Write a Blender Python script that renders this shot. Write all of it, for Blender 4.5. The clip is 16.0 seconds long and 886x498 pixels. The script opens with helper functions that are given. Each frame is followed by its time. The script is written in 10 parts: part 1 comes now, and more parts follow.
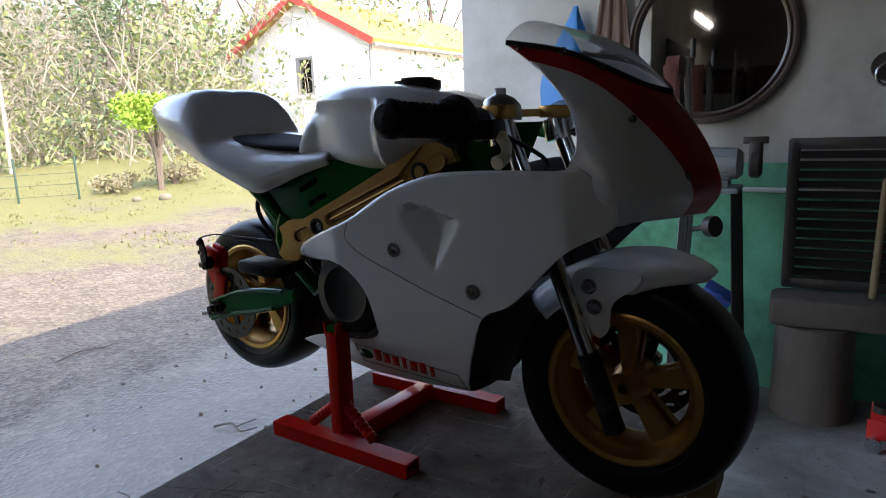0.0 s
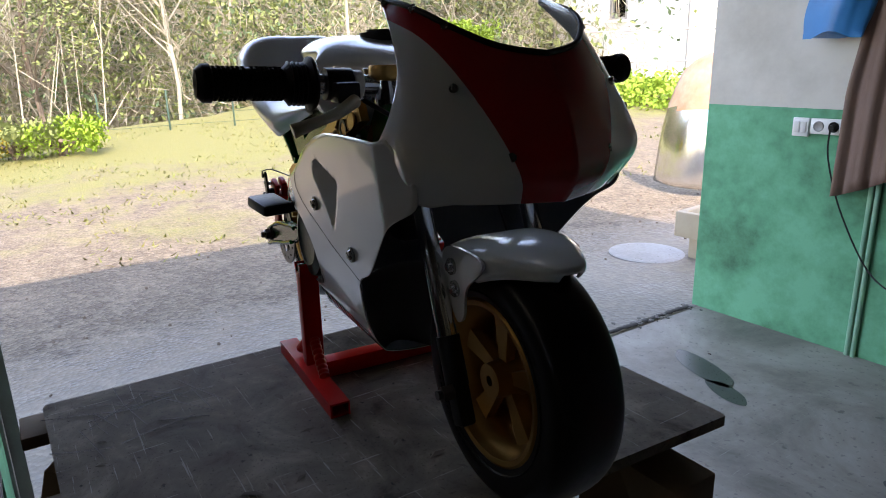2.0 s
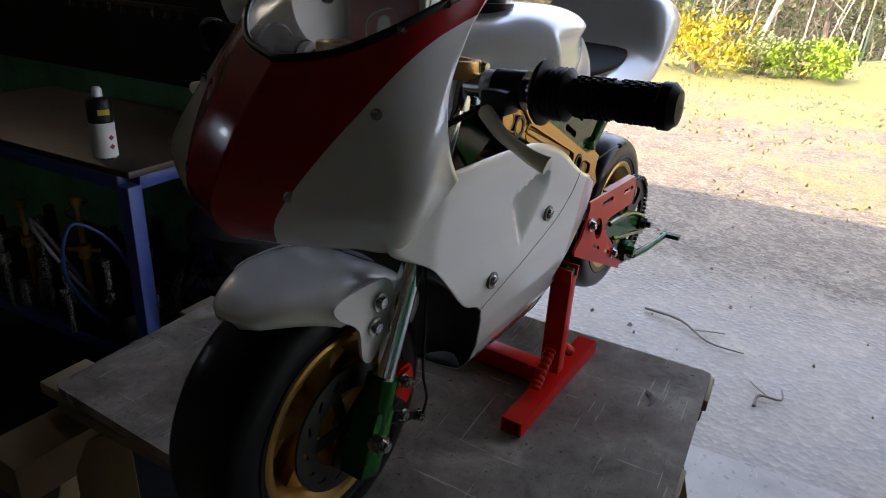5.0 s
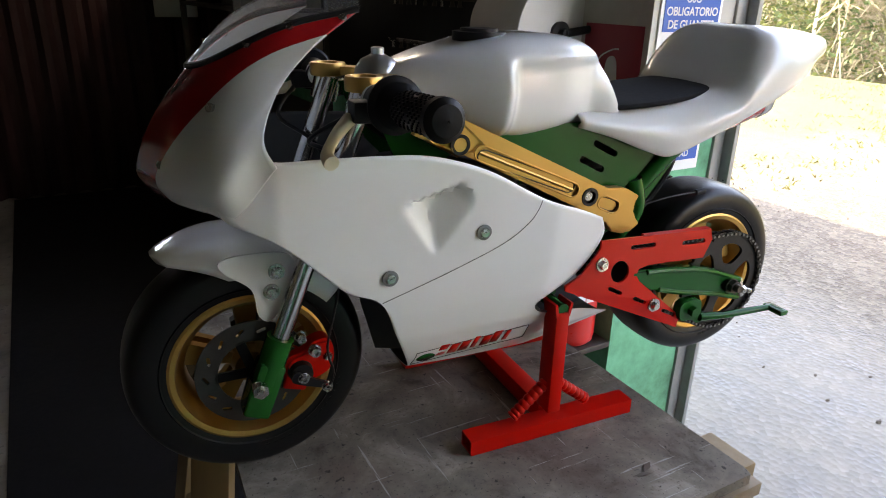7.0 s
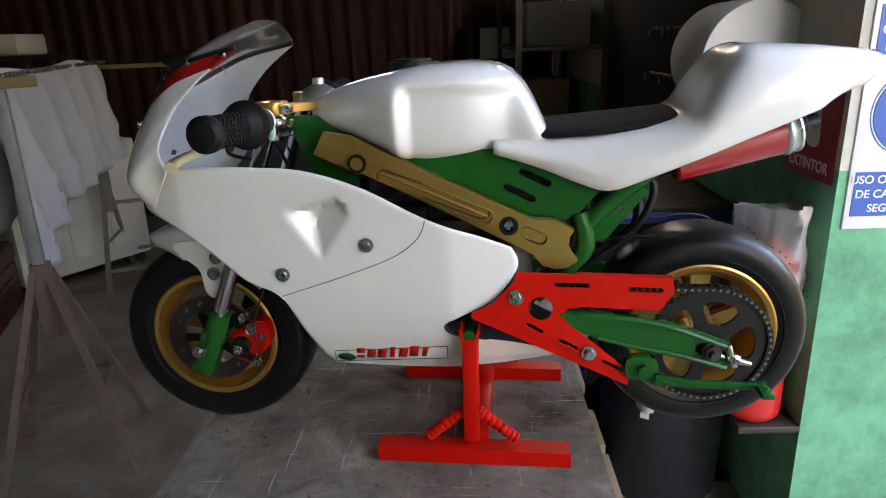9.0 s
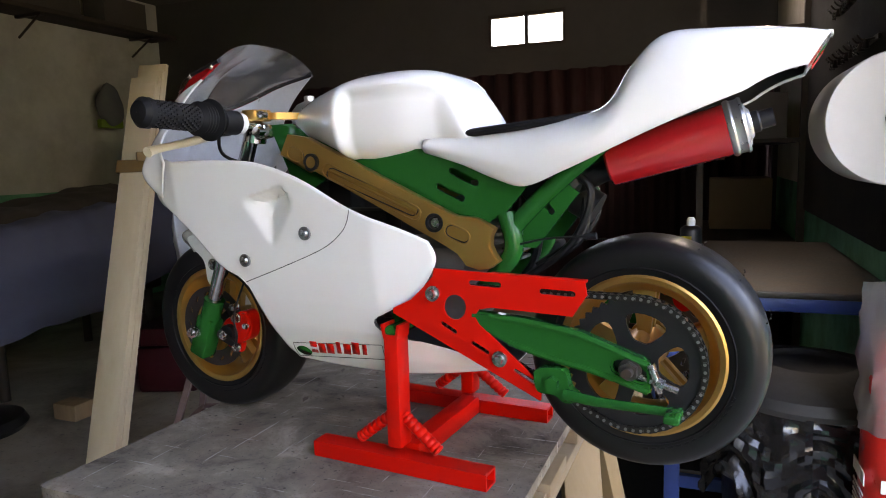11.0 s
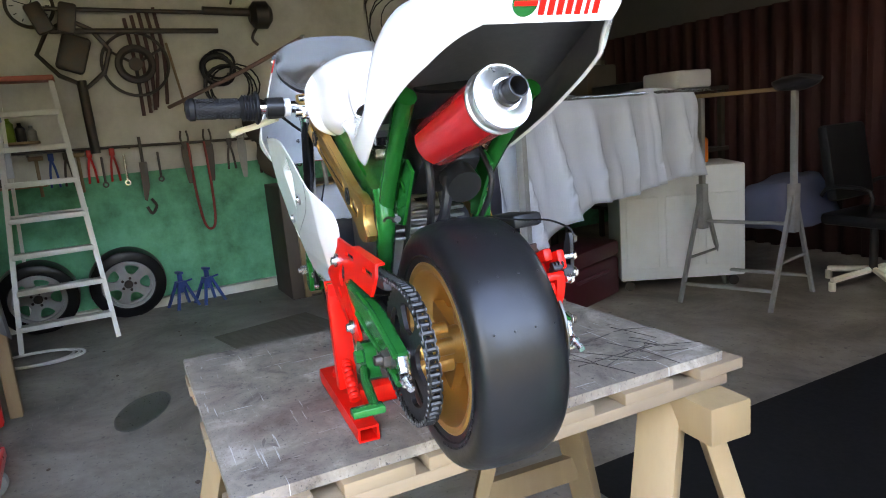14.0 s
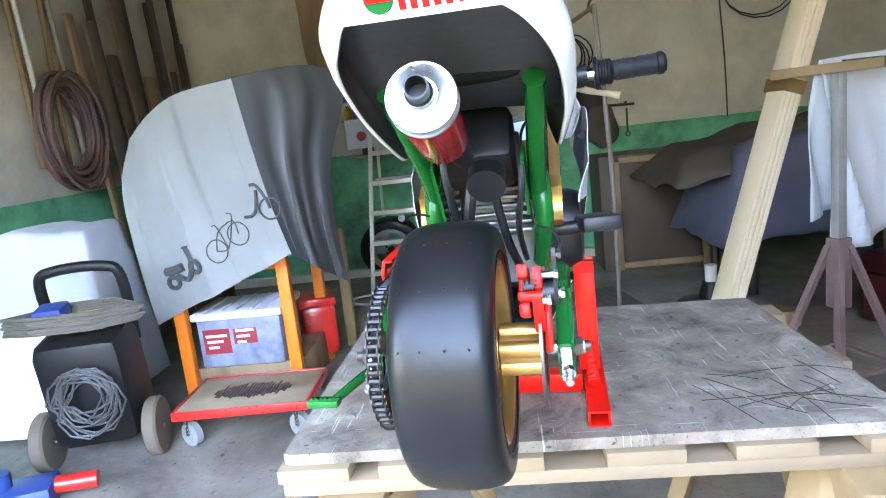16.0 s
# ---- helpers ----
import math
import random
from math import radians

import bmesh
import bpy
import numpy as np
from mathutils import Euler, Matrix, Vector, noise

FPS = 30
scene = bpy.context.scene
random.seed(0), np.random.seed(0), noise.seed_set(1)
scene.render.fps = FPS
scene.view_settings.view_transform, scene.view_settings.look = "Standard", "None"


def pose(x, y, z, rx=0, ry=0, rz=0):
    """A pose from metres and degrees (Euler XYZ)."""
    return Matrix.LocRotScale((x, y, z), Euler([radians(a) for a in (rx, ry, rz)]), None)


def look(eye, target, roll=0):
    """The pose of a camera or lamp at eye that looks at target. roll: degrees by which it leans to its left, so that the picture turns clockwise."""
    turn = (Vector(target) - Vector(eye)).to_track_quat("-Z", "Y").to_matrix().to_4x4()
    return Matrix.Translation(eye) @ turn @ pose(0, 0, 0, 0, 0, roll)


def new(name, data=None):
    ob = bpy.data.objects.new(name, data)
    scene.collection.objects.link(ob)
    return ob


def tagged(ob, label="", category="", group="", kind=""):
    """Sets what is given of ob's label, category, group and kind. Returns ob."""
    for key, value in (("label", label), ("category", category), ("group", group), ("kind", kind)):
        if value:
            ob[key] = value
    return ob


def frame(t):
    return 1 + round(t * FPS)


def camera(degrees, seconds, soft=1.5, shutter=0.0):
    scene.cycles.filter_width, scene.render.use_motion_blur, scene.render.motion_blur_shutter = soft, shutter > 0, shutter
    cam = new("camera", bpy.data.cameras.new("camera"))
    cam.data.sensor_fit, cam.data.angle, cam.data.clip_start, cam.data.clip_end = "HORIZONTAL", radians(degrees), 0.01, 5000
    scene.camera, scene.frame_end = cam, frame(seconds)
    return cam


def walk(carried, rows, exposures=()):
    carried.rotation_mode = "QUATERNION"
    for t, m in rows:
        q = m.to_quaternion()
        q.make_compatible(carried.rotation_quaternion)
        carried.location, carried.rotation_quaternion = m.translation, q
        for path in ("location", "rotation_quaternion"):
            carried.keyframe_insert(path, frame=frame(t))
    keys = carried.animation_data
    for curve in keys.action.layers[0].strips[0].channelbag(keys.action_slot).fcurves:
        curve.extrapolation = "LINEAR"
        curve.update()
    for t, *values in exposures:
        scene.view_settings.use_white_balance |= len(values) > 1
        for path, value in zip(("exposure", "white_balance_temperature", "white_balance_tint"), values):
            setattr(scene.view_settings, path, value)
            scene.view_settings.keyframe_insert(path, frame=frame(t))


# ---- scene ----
cam = camera(67.32, 16.0, 1.0)
PATH = [
    (0, 0.6432, -0.7799, 1.3567, 79.33, 2.06, 35.02),
    (0.5, 0.7231, -0.6867, 1.3682, 77.97, 1.71, 38.76),
    (1, 0.8391, -0.6209, 1.3780, 76.83, 1.30, 46.80),
    (1.5, 0.9459, -0.5413, 1.3944, 76.42, 0.72, 53.81),
    (2, 0.9518, -0.3938, 1.3812, 74.03, 1.35, 61.49),
    (2.5, 0.9847, -0.2488, 1.3941, 73.24, 1.43, 68.86),
    (3, 1.0158, -0.1152, 1.4343, 69.77, 0.76, 78.64),
    (3.5, 1.0772, 0.0479, 1.4381, 71.07, 0.07, 89.28),
    (4, 1.0061, 0.1695, 1.4199, 70.68, -0.84, 98.72),
    (4.2, 0.9591, 0.2115, 1.4357, 69.47, -1.64, 103.22),
    (6.3, 0.5741, 0.6674, 1.4698, 67.45, -0.99, 148.04),
    (6.5, 0.5529, 0.6807, 1.4626, 67.87, -0.42, 149.60),
    (7, 0.4628, 0.7822, 1.4627, 68.88, -1.53, 155.49),
    (7.5, 0.3564, 0.8385, 1.4309, 72.10, 0.41, 162.50),
    (8, 0.2383, 0.8484, 1.4359, 72.19, 0.39, 170.47),
    (8.5, 0.0663, 0.8996, 1.4472, 72.15, 0.62, 178.21),
    (9, -0.0894, 0.9233, 1.4540, 71.98, 1.84, 186.39),
    (9.2, -0.1314, 0.9063, 1.4402, 72.63, 1.50, 188.85),
    (11.3, -0.5280, 0.8297, 1.2877, 83.16, 1.40, 209.93),
    (11.5, -0.5593, 0.7871, 1.2927, 82.89, 1.37, 211.94),
    (12, -0.6569, 0.6927, 1.2890, 81.33, 4.27, 218.29),
    (12.5, -0.7854, 0.6410, 1.2928, 80.68, 4.99, 227.10),
    (13, -0.9196, 0.5465, 1.3189, 79.46, 4.15, 236.01),
    (13.5, -0.9822, 0.4442, 1.2906, 79.81, 5.09, 242.30),
    (14, -1.0073, 0.3067, 1.3054, 79.18, 4.99, 248.38),
    (14.5, -1.0430, 0.1914, 1.2981, 79.63, 6.56, 256.74),
    (15, -1.0952, 0.0958, 1.2991, 79.24, 6.56, 265.55),
    (15.5, -1.0708, 0.0071, 1.2930, 79.15, 6.20, 272.70),
    (16, -1.0081, -0.0953, 1.2987, 79.43, 6.25, 279.64),
]
EXPOSURES = [(0, 3.2, 7500, 21), (2.5, 3.25, 8000, 23), (4.2, 3.35, 8100, 25), (6.3, 4.1, 9300, 23), (9.2, 4.6, 9200, 23), (11.3, 4.9, 8900, 27), (13, 5.35, 8500, 22), (14.2, 5.75, 7900, 20), (15.3, 6.4, 7600, 19), (16, 6.35, 7400, 18)]
walk(cam, [(t, pose(x, y, z, rx, ry, rz)) for t, x, y, z, rx, ry, rz in PATH], EXPOSURES)

# ---- light ----
world = bpy.data.worlds.new("sky")
scene.world = world
world.use_nodes = True
sky = world.node_tree.nodes.new("ShaderNodeTexSky")
sky.sky_type, sky.sun_disc = "NISHITA", False
SUN_EL, SUN_AZ = 49.0, 100.0     # azimuth from +y towards +x
sky.sun_elevation, sky.sun_rotation = radians(SUN_EL), radians(SUN_AZ)
world.node_tree.links.new(sky.outputs[0], world.node_tree.nodes["Background"].inputs[0])
world.node_tree.nodes["Background"].inputs[1].default_value = 0.15
sun = new("sun", bpy.data.lights.new("sun", "SUN"))
sun.data.energy, sun.data.angle, sun.data.color = 1.15, radians(0.5), (1, 0.95, 0.87)
sun.matrix_world = look((20 * math.sin(radians(SUN_AZ)) * math.cos(radians(SUN_EL)), 20 * math.cos(radians(SUN_AZ)) * math.cos(radians(SUN_EL)), 20 * math.sin(radians(SUN_EL))), (0, 0, 0))

# ---- materials ----
def mat(name, color, rough=0.5, metal=0.0, second=None, scale=8.0, amount=0.35, fine=90.0, bump=0.15, coat=0.0, rvar=0.15, stretch=(1, 1, 1), spec=0.5):
    """A surface with two scales of variation: broad patches towards a second colour, and fine grain with relief."""
    m = bpy.data.materials.new(name)
    m.use_nodes = True
    nt = m.node_tree
    b = nt.nodes["Principled BSDF"]
    tc, mp = nt.nodes.new("ShaderNodeTexCoord"), nt.nodes.new("ShaderNodeMapping")
    nt.links.new(tc.outputs["Object"], mp.inputs[0])
    mp.inputs["Scale"].default_value = stretch
    n1, n2 = nt.nodes.new("ShaderNodeTexNoise"), nt.nodes.new("ShaderNodeTexNoise")
    n1.inputs["Scale"].default_value, n1.inputs["Detail"].default_value, n1.inputs["Roughness"].default_value = scale, 6, 0.65
    n2.inputs["Scale"].default_value, n2.inputs["Detail"].default_value = fine, 3
    for n in (n1, n2):
        nt.links.new(mp.outputs[0], n.inputs["Vector"])
    second = second or tuple(c * 0.7 for c in color)
    ramp = nt.nodes.new("ShaderNodeValToRGB")
    ramp.color_ramp.elements[0].position, ramp.color_ramp.elements[1].position = 0.38, 0.68
    nt.links.new(n1.outputs[0], ramp.inputs[0])
    mix = nt.nodes.new("ShaderNodeMix")
    mix.data_type = "RGBA"
    mul = nt.nodes.new("ShaderNodeMath")
    mul.operation = "MULTIPLY"
    mul.inputs[1].default_value = amount
    nt.links.new(ramp.outputs[0], mul.inputs[0])
    nt.links.new(mul.outputs[0], mix.inputs["Factor"])
    mix.inputs["A"].default_value, mix.inputs["B"].default_value = (*color, 1), (*second, 1)
    nt.links.new(mix.outputs["Result"], b.inputs["Base Color"])
    rr = nt.nodes.new("ShaderNodeMapRange")
    rr.inputs["To Min"].default_value, rr.inputs["To Max"].default_value = max(0.02, rough - rvar / 2), min(1, rough + rvar / 2)
    nt.links.new(n2.outputs[0], rr.inputs[0])
    nt.links.new(rr.outputs[0], b.inputs["Roughness"])
    b.inputs["Metallic"].default_value, b.inputs["Coat Weight"].default_value = metal, coat
    b.inputs["Specular IOR Level"].default_value = spec
    if bump:
        bp = nt.nodes.new("ShaderNodeBump")
        bp.inputs["Strength"].default_value, bp.inputs["Distance"].default_value = bump, 0.002
        nt.links.new(n2.outputs[0], bp.inputs["Height"])
        nt.links.new(bp.outputs[0], b.inputs["Normal"])
    return m


WHITE = mat("gelcoat_white", (0.80, 0.80, 0.78), 0.24, second=(0.74, 0.73, 0.69), scale=5, amount=0.25, fine=25, bump=0.015, coat=0.8, rvar=0.08)
RED_COWL = mat("gelcoat_red", (0.42, 0.012, 0.015), 0.2, second=(0.3, 0.01, 0.012), scale=6, fine=30, bump=0.02, coat=0.6, rvar=0.08)
COWL_IN = mat("cowl_inside_grey", (0.42, 0.43, 0.44), 0.6, second=(0.26, 0.27, 0.28), scale=14, fine=120, bump=0.3)
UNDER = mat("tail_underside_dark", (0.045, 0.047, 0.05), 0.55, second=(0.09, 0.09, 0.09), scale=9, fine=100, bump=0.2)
RED = mat("paint_red", (0.62, 0.010, 0.005), 0.3, second=(0.55, 0.008, 0.005), scale=5, amount=0.3, fine=50, bump=0.012, rvar=0.08, spec=0.16)
GREEN = mat("paint_green", (0.002, 0.092, 0.017), 0.17, second=(0.0015, 0.08, 0.014), scale=6, amount=0.2, fine=40, bump=0.006, rvar=0.05, spec=0.2)
GOLD = mat("paint_gold", (0.54, 0.31, 0.095), 0.36, 0.85, second=(0.47, 0.26, 0.075), scale=16, amount=0.4, fine=180, bump=0.006)
CHROME = mat("chrome", (0.75, 0.75, 0.76), 0.14, 1.0, second=(0.5, 0.5, 0.5), scale=20, fine=150, bump=0.02)
CAPMETAL = mat("spun_aluminium", (0.62, 0.62, 0.61), 0.3, 0.9, second=(0.6, 0.6, 0.59), scale=20, fine=150, bump=0.04)
STEEL = mat("zinc_steel", (0.44, 0.44, 0.43), 0.26, 0.9, second=(0.28, 0.26, 0.23), scale=30, fine=200, bump=0.1)
ALU = mat("cast_aluminium", (0.20, 0.20, 0.195), 0.45, 0.7, second=(0.07, 0.07, 0.065), scale=25, fine=200, bump=0.3)
BLACK = mat("black_plastic", (0.009, 0.009, 0.010), 0.42, second=(0.016, 0.016, 0.016), scale=20, fine=150, bump=0.1, spec=0.28)
RUBBER = mat("grip_rubber", (0.008, 0.008, 0.009), 0.5, second=(0.014, 0.014, 0.014), scale=15, fine=140, bump=0.12, spec=0.14)
TYRE = mat("slick_tyre", (0.0045, 0.0045, 0.005), 0.33, second=(0.016, 0.0155, 0.015), scale=6, amount=0.4, fine=110, bump=0.1, rvar=0.16, spec=0.26)
CREAM = mat("lever_cream", (0.72, 0.66, 0.5), 0.4, second=(0.55, 0.5, 0.36), scale=30, bump=0.05)
CHAIN = mat("chain_steel", (0.030, 0.028, 0.026), 0.38, 0.7, second=(0.012, 0.011, 0.010), scale=60, fine=250, bump=0.2)
DISC = mat("disc_steel", (0.10, 0.095, 0.09), 0.34, 0.9, second=(0.05, 0.045, 0.04), scale=25, fine=220, bump=0.1)

def stained(name, stops, scale, rough, bump, spots, scratch, stain, spec=0.4):
    """A worn surface: blotches in four tones with crisp edges, dark spots, pale scratches and broad stains."""
    m = bpy.data.materials.new(name)
    m.use_nodes = True
    nt = m.node_tree
    b = nt.nodes["Principled BSDF"]
    tc = nt.nodes.new("ShaderNodeTexCoord")
    def noise_(sc, det, ro, stretch=None, dist=0.0):
        n = nt.nodes.new("ShaderNodeTexNoise")
        n.inputs["Scale"].default_value, n.inputs["Detail"].default_value, n.inputs["Roughness"].default_value, n.inputs["Distortion"].default_value = sc, det, ro, dist
        if stretch:
            mp = nt.nodes.new("ShaderNodeMapping")
            mp.inputs["Scale"].default_value, mp.inputs["Rotation"].default_value = stretch, (0, 0, 0.5)
            nt.links.new(tc.outputs["Object"], mp.inputs[0])
            nt.links.new(mp.outputs[0], n.inputs["Vector"])
        else:
            nt.links.new(tc.outputs["Object"], n.inputs["Vector"])
        return n.outputs[0]
    def ramp_(src, st):
        r = nt.nodes.new("ShaderNodeValToRGB")
        el = r.color_ramp.elements
        while len(el) < len(st):
            el.new(0.5)
        for e, (p, c) in zip(el, st):
            e.position, e.color = p, (*c, 1) if isinstance(c, tuple) else (c, c, c, 1)
        nt.links.new(src, r.inputs[0])
        return r.outputs[0]
    def mix_(f, a, c):
        n = nt.nodes.new("ShaderNodeMix")
        n.data_type = "RGBA"
        nt.links.new(f, n.inputs["Factor"])
        nt.links.new(a, n.inputs["A"])
        if isinstance(c, tuple):
            n.inputs["B"].default_value = (*c, 1)
        else:
            nt.links.new(c, n.inputs["B"])
        return n.outputs["Result"]
    n1 = noise_(scale, 12, 0.68, None, 0.4)
    col = ramp_(n1, stops)
    col = mix_(ramp_(noise_(scale * 0.45, 4, 0.6), [(0.52, 0.0), (0.7, 0.55)]), col, stain)
    col = mix_(ramp_(noise_(scale * 9, 3, 0.5), [(0.68, 0.0), (0.73, 0.75)]), col, spots)
    col = mix_(ramp_(noise_(6, 3, 0.6, (1.2, 34, 1)), [(0.66, 0.0), (0.70, 0.6)]), col, scratch)
    col = mix_(ramp_(noise_(5, 3, 0.6, (30, 1.4, 1)), [(0.67, 0.0), (0.70, 0.55)]), col, scratch)
    col = mix_(ramp_(noise_(scale * 26, 2, 0.5), [(0.62, 0.0), (0.70, 0.5)]), col, spots)
    nt.links.new(col, b.inputs["Base Color"])
    b.inputs["Specular IOR Level"].default_value = spec
    rr = nt.nodes.new("ShaderNodeMapRange")
    rr.inputs["To Min"].default_value, rr.inputs["To Max"].default_value = rough - 0.2, min(1, rough + 0.2)
    nt.links.new(n1, rr.inputs[0])
    nt.links.new(rr.outputs[0], b.inputs["Roughness"])
    bp = nt.nodes.new("ShaderNodeBump")
    bp.inputs["Strength"].default_value, bp.inputs["Distance"].default_value = bump, 0.002
    nt.links.new(n1, bp.inputs["Height"])
    nt.links.new(bp.outputs[0], b.inputs["Normal"])
    return m


PLY = stained("worn_tabletop", [(0.34, (0.070, 0.058, 0.047)), (0.44, (0.160, 0.134, 0.107)), (0.53, (0.205, 0.172, 0.137)), (0.63, (0.30, 0.26, 0.21))], 9.0, 0.76, 0.5, (0.03, 0.028, 0.027), (0.48, 0.45, 0.41), (0.15, 0.095, 0.075), 0.08)
PINE = mat("pine_wood", (0.235, 0.152, 0.070), 0.7, second=(0.16, 0.098, 0.045), scale=5, amount=0.7, fine=60, bump=0.3, stretch=(1, 1, 0.12))
PALLET = mat("pallet_wood", (0.24, 0.165, 0.095), 0.7, second=(0.14, 0.10, 0.068), scale=6, amount=0.8, fine=60, bump=0.5, stretch=(1, 0.2, 1))
CONCRETE = stained("floor_concrete", [(0.34, (0.11, 0.093, 0.075)), (0.46, (0.205, 0.178, 0.146)), (0.56, (0.285, 0.252, 0.21)), (0.68, (0.37, 0.336, 0.285))], 1.6, 0.56, 0.25, (0.09, 0.08, 0.07), (0.34, 0.31, 0.27), (0.13, 0.11, 0.09), 0.45)
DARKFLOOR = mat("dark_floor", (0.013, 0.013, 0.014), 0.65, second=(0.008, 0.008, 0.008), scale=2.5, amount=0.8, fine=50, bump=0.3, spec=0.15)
APRON = mat("wet_apron", (0.26, 0.25, 0.24), 0.35, second=(0.12, 0.115, 0.11), scale=0.8, amount=0.9, fine=40, bump=0.5, rvar=0.4)
PLASTER = mat("dirty_plaster", (0.62, 0.6, 0.54), 0.85, second=(0.3, 0.27, 0.22), scale=1.6, amount=0.55, fine=30, bump=0.4)
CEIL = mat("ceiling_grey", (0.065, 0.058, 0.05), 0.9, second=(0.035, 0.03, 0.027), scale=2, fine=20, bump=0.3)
RUST = mat("red_sheet_metal", (0.042, 0.008, 0.0065), 0.75, 0.1, second=(0.018, 0.005, 0.004), scale=3, amount=0.8, fine=50, bump=0.2, stretch=(1, 1, 0.2))
DARKMETAL = mat("dark_iron", (0.06, 0.055, 0.05), 0.5, 0.7, second=(0.12, 0.06, 0.03), scale=14, fine=120, bump=0.3)
GREYMETAL = mat("grey_painted_metal", (0.3, 0.3, 0.29), 0.5, 0.3, second=(0.16, 0.14, 0.12), scale=10, fine=90, bump=0.2)
FABRIC = mat("white_sheet_cloth", (0.47, 0.49, 0.53), 0.9, second=(0.42, 0.44, 0.48), scale=4, fine=200, bump=0.3)
COVER = mat("grey_cover", (0.23, 0.235, 0.235), 0.75, second=(0.17, 0.172, 0.172), scale=3, fine=200, bump=0.2)
COVERD = mat("dark_grey_cover", (0.135, 0.138, 0.145), 0.75, second=(0.10, 0.10, 0.107), scale=3, fine=200, bump=0.2)
BLUECLOTH = mat("blue_grey_tarp", (0.10, 0.11, 0.17), 0.7, second=(0.06, 0.06, 0.1), scale=3, fine=150, bump=0.3)
BROWNCLOTH = mat("brown_tarp", (0.08, 0.065, 0.05), 0.8, second=(0.04, 0.035, 0.03), scale=3, fine=150, bump=0.3)
TOWEL = mat("brown_towel", (0.22, 0.14, 0.11), 0.95, second=(0.16, 0.10, 0.08), scale=30, fine=260, bump=0.7, stretch=(1, 1, 0.2))
BLUEBAG = mat("blue_plastic_bag", (0.02, 0.25, 0.6), 0.35, second=(0.02, 0.16, 0.42), scale=8, fine=40, bump=0.4)
BLUE = mat("paint_blue", (0.02, 0.06, 0.24), 0.45, second=(0.015, 0.035, 0.12), scale=10, fine=80, bump=0.2)
ORANGE = mat("paint_orange", (0.85, 0.2, 0.015), 0.45, second=(0.6, 0.12, 0.01), scale=10, fine=80, bump=0.1)
WOODOLD = mat("old_wood", (0.3, 0.2, 0.11), 0.75, second=(0.14, 0.09, 0.05), scale=6, amount=0.8, fine=60, bump=0.6, stretch=(1, 1, 0.15))
BARK = mat("bark", (0.13, 0.10, 0.075), 0.9, second=(0.06, 0.045, 0.035), scale=10, fine=40, bump=0.9, stretch=(1, 1, 0.3))
WHITEPAINT = mat("white_enamel", (0.74, 0.74, 0.72), 0.4, second=(0.6, 0.58, 0.52), scale=6, fine=60, bump=0.05)
PAPER = mat("white_paper", (0.66, 0.64, 0.60), 0.9, second=(0.58, 0.56, 0.52), scale=10, fine=100, bump=0.1)
SIGNBLUE = mat("sign_blue", (0.006, 0.085, 0.36), 0.45, second=(0.008, 0.075, 0.31), scale=8, fine=60, bump=0.02)
SIGNRED = mat("sign_red", (0.32, 0.016, 0.028), 0.55, second=(0.24, 0.016, 0.026), scale=8, fine=60, bump=0.02)
EXTRED = mat("extinguisher_red", (0.65, 0.02, 0.015), 0.3, second=(0.5, 0.02, 0.015), scale=10, fine=60, bump=0.02, coat=0.3)
BINBLACK = mat("black_bin", (0.012, 0.012, 0.013), 0.35, second=(0.025, 0.025, 0.026), scale=8, fine=60, bump=0.3)
CARDBOARD = mat("cardboard", (0.35, 0.24, 0.14), 0.85, second=(0.26, 0.17, 0.1), scale=8, fine=90, bump=0.2)
DARKRED = mat("dark_red_plastic", (0.07, 0.008, 0.012), 0.4, second=(0.04, 0.006, 0.01), scale=8, fine=60, bump=0.1)
PINKSTEEL = mat("pinkish_primer_steel", (0.2, 0.13, 0.12), 0.6, 0.2, second=(0.13, 0.08, 0.075), scale=12, fine=90, bump=0.2)
ROOFTILE = mat("lichen_roof", (0.5, 0.33, 0.07), 0.85, second=(0.42, 0.18, 0.06), scale=1.5, amount=0.8, fine=12, bump=0.5)
REDTRIM = mat("red_fascia", (0.4, 0.05, 0.03), 0.6, second=(0.3, 0.04, 0.03), scale=5, fine=50)
HOUSEWALL = mat("white_render", (0.78, 0.77, 0.74), 0.9, second=(0.62, 0.6, 0.55), scale=1.2, amount=0.4, fine=20, bump=0.2)
# LEAFA, LEAFB and TWIG run pale, partly to stand in for distance haze
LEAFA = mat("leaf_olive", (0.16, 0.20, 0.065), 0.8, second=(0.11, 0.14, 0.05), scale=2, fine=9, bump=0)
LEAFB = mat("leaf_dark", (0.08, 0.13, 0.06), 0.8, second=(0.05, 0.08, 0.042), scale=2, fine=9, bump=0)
LEAFC = mat("leaf_bright", (0.17, 0.28, 0.02), 0.7, second=(0.1, 0.2, 0.015), scale=3, fine=9, bump=0)
TWIG = mat("haze_pale_twigs", (0.29, 0.265, 0.205), 0.9, second=(0.19, 0.17, 0.13), scale=2, fine=9, bump=0)
DRYGRASS = mat("dry_bracken", (0.20, 0.18, 0.105), 0.9, second=(0.14, 0.14, 0.07), scale=2, fine=9, bump=0)
STONE = mat("pale_stone", (0.4, 0.33, 0.24), 0.9, second=(0.28, 0.2, 0.12), scale=6, fine=40, bump=0.6)
AMBER = mat("faded_orange_plastic", (0.5, 0.18, 0.08), 0.5, second=(0.55, 0.45, 0.3), scale=2, amount=0.8, fine=40, bump=0.1)


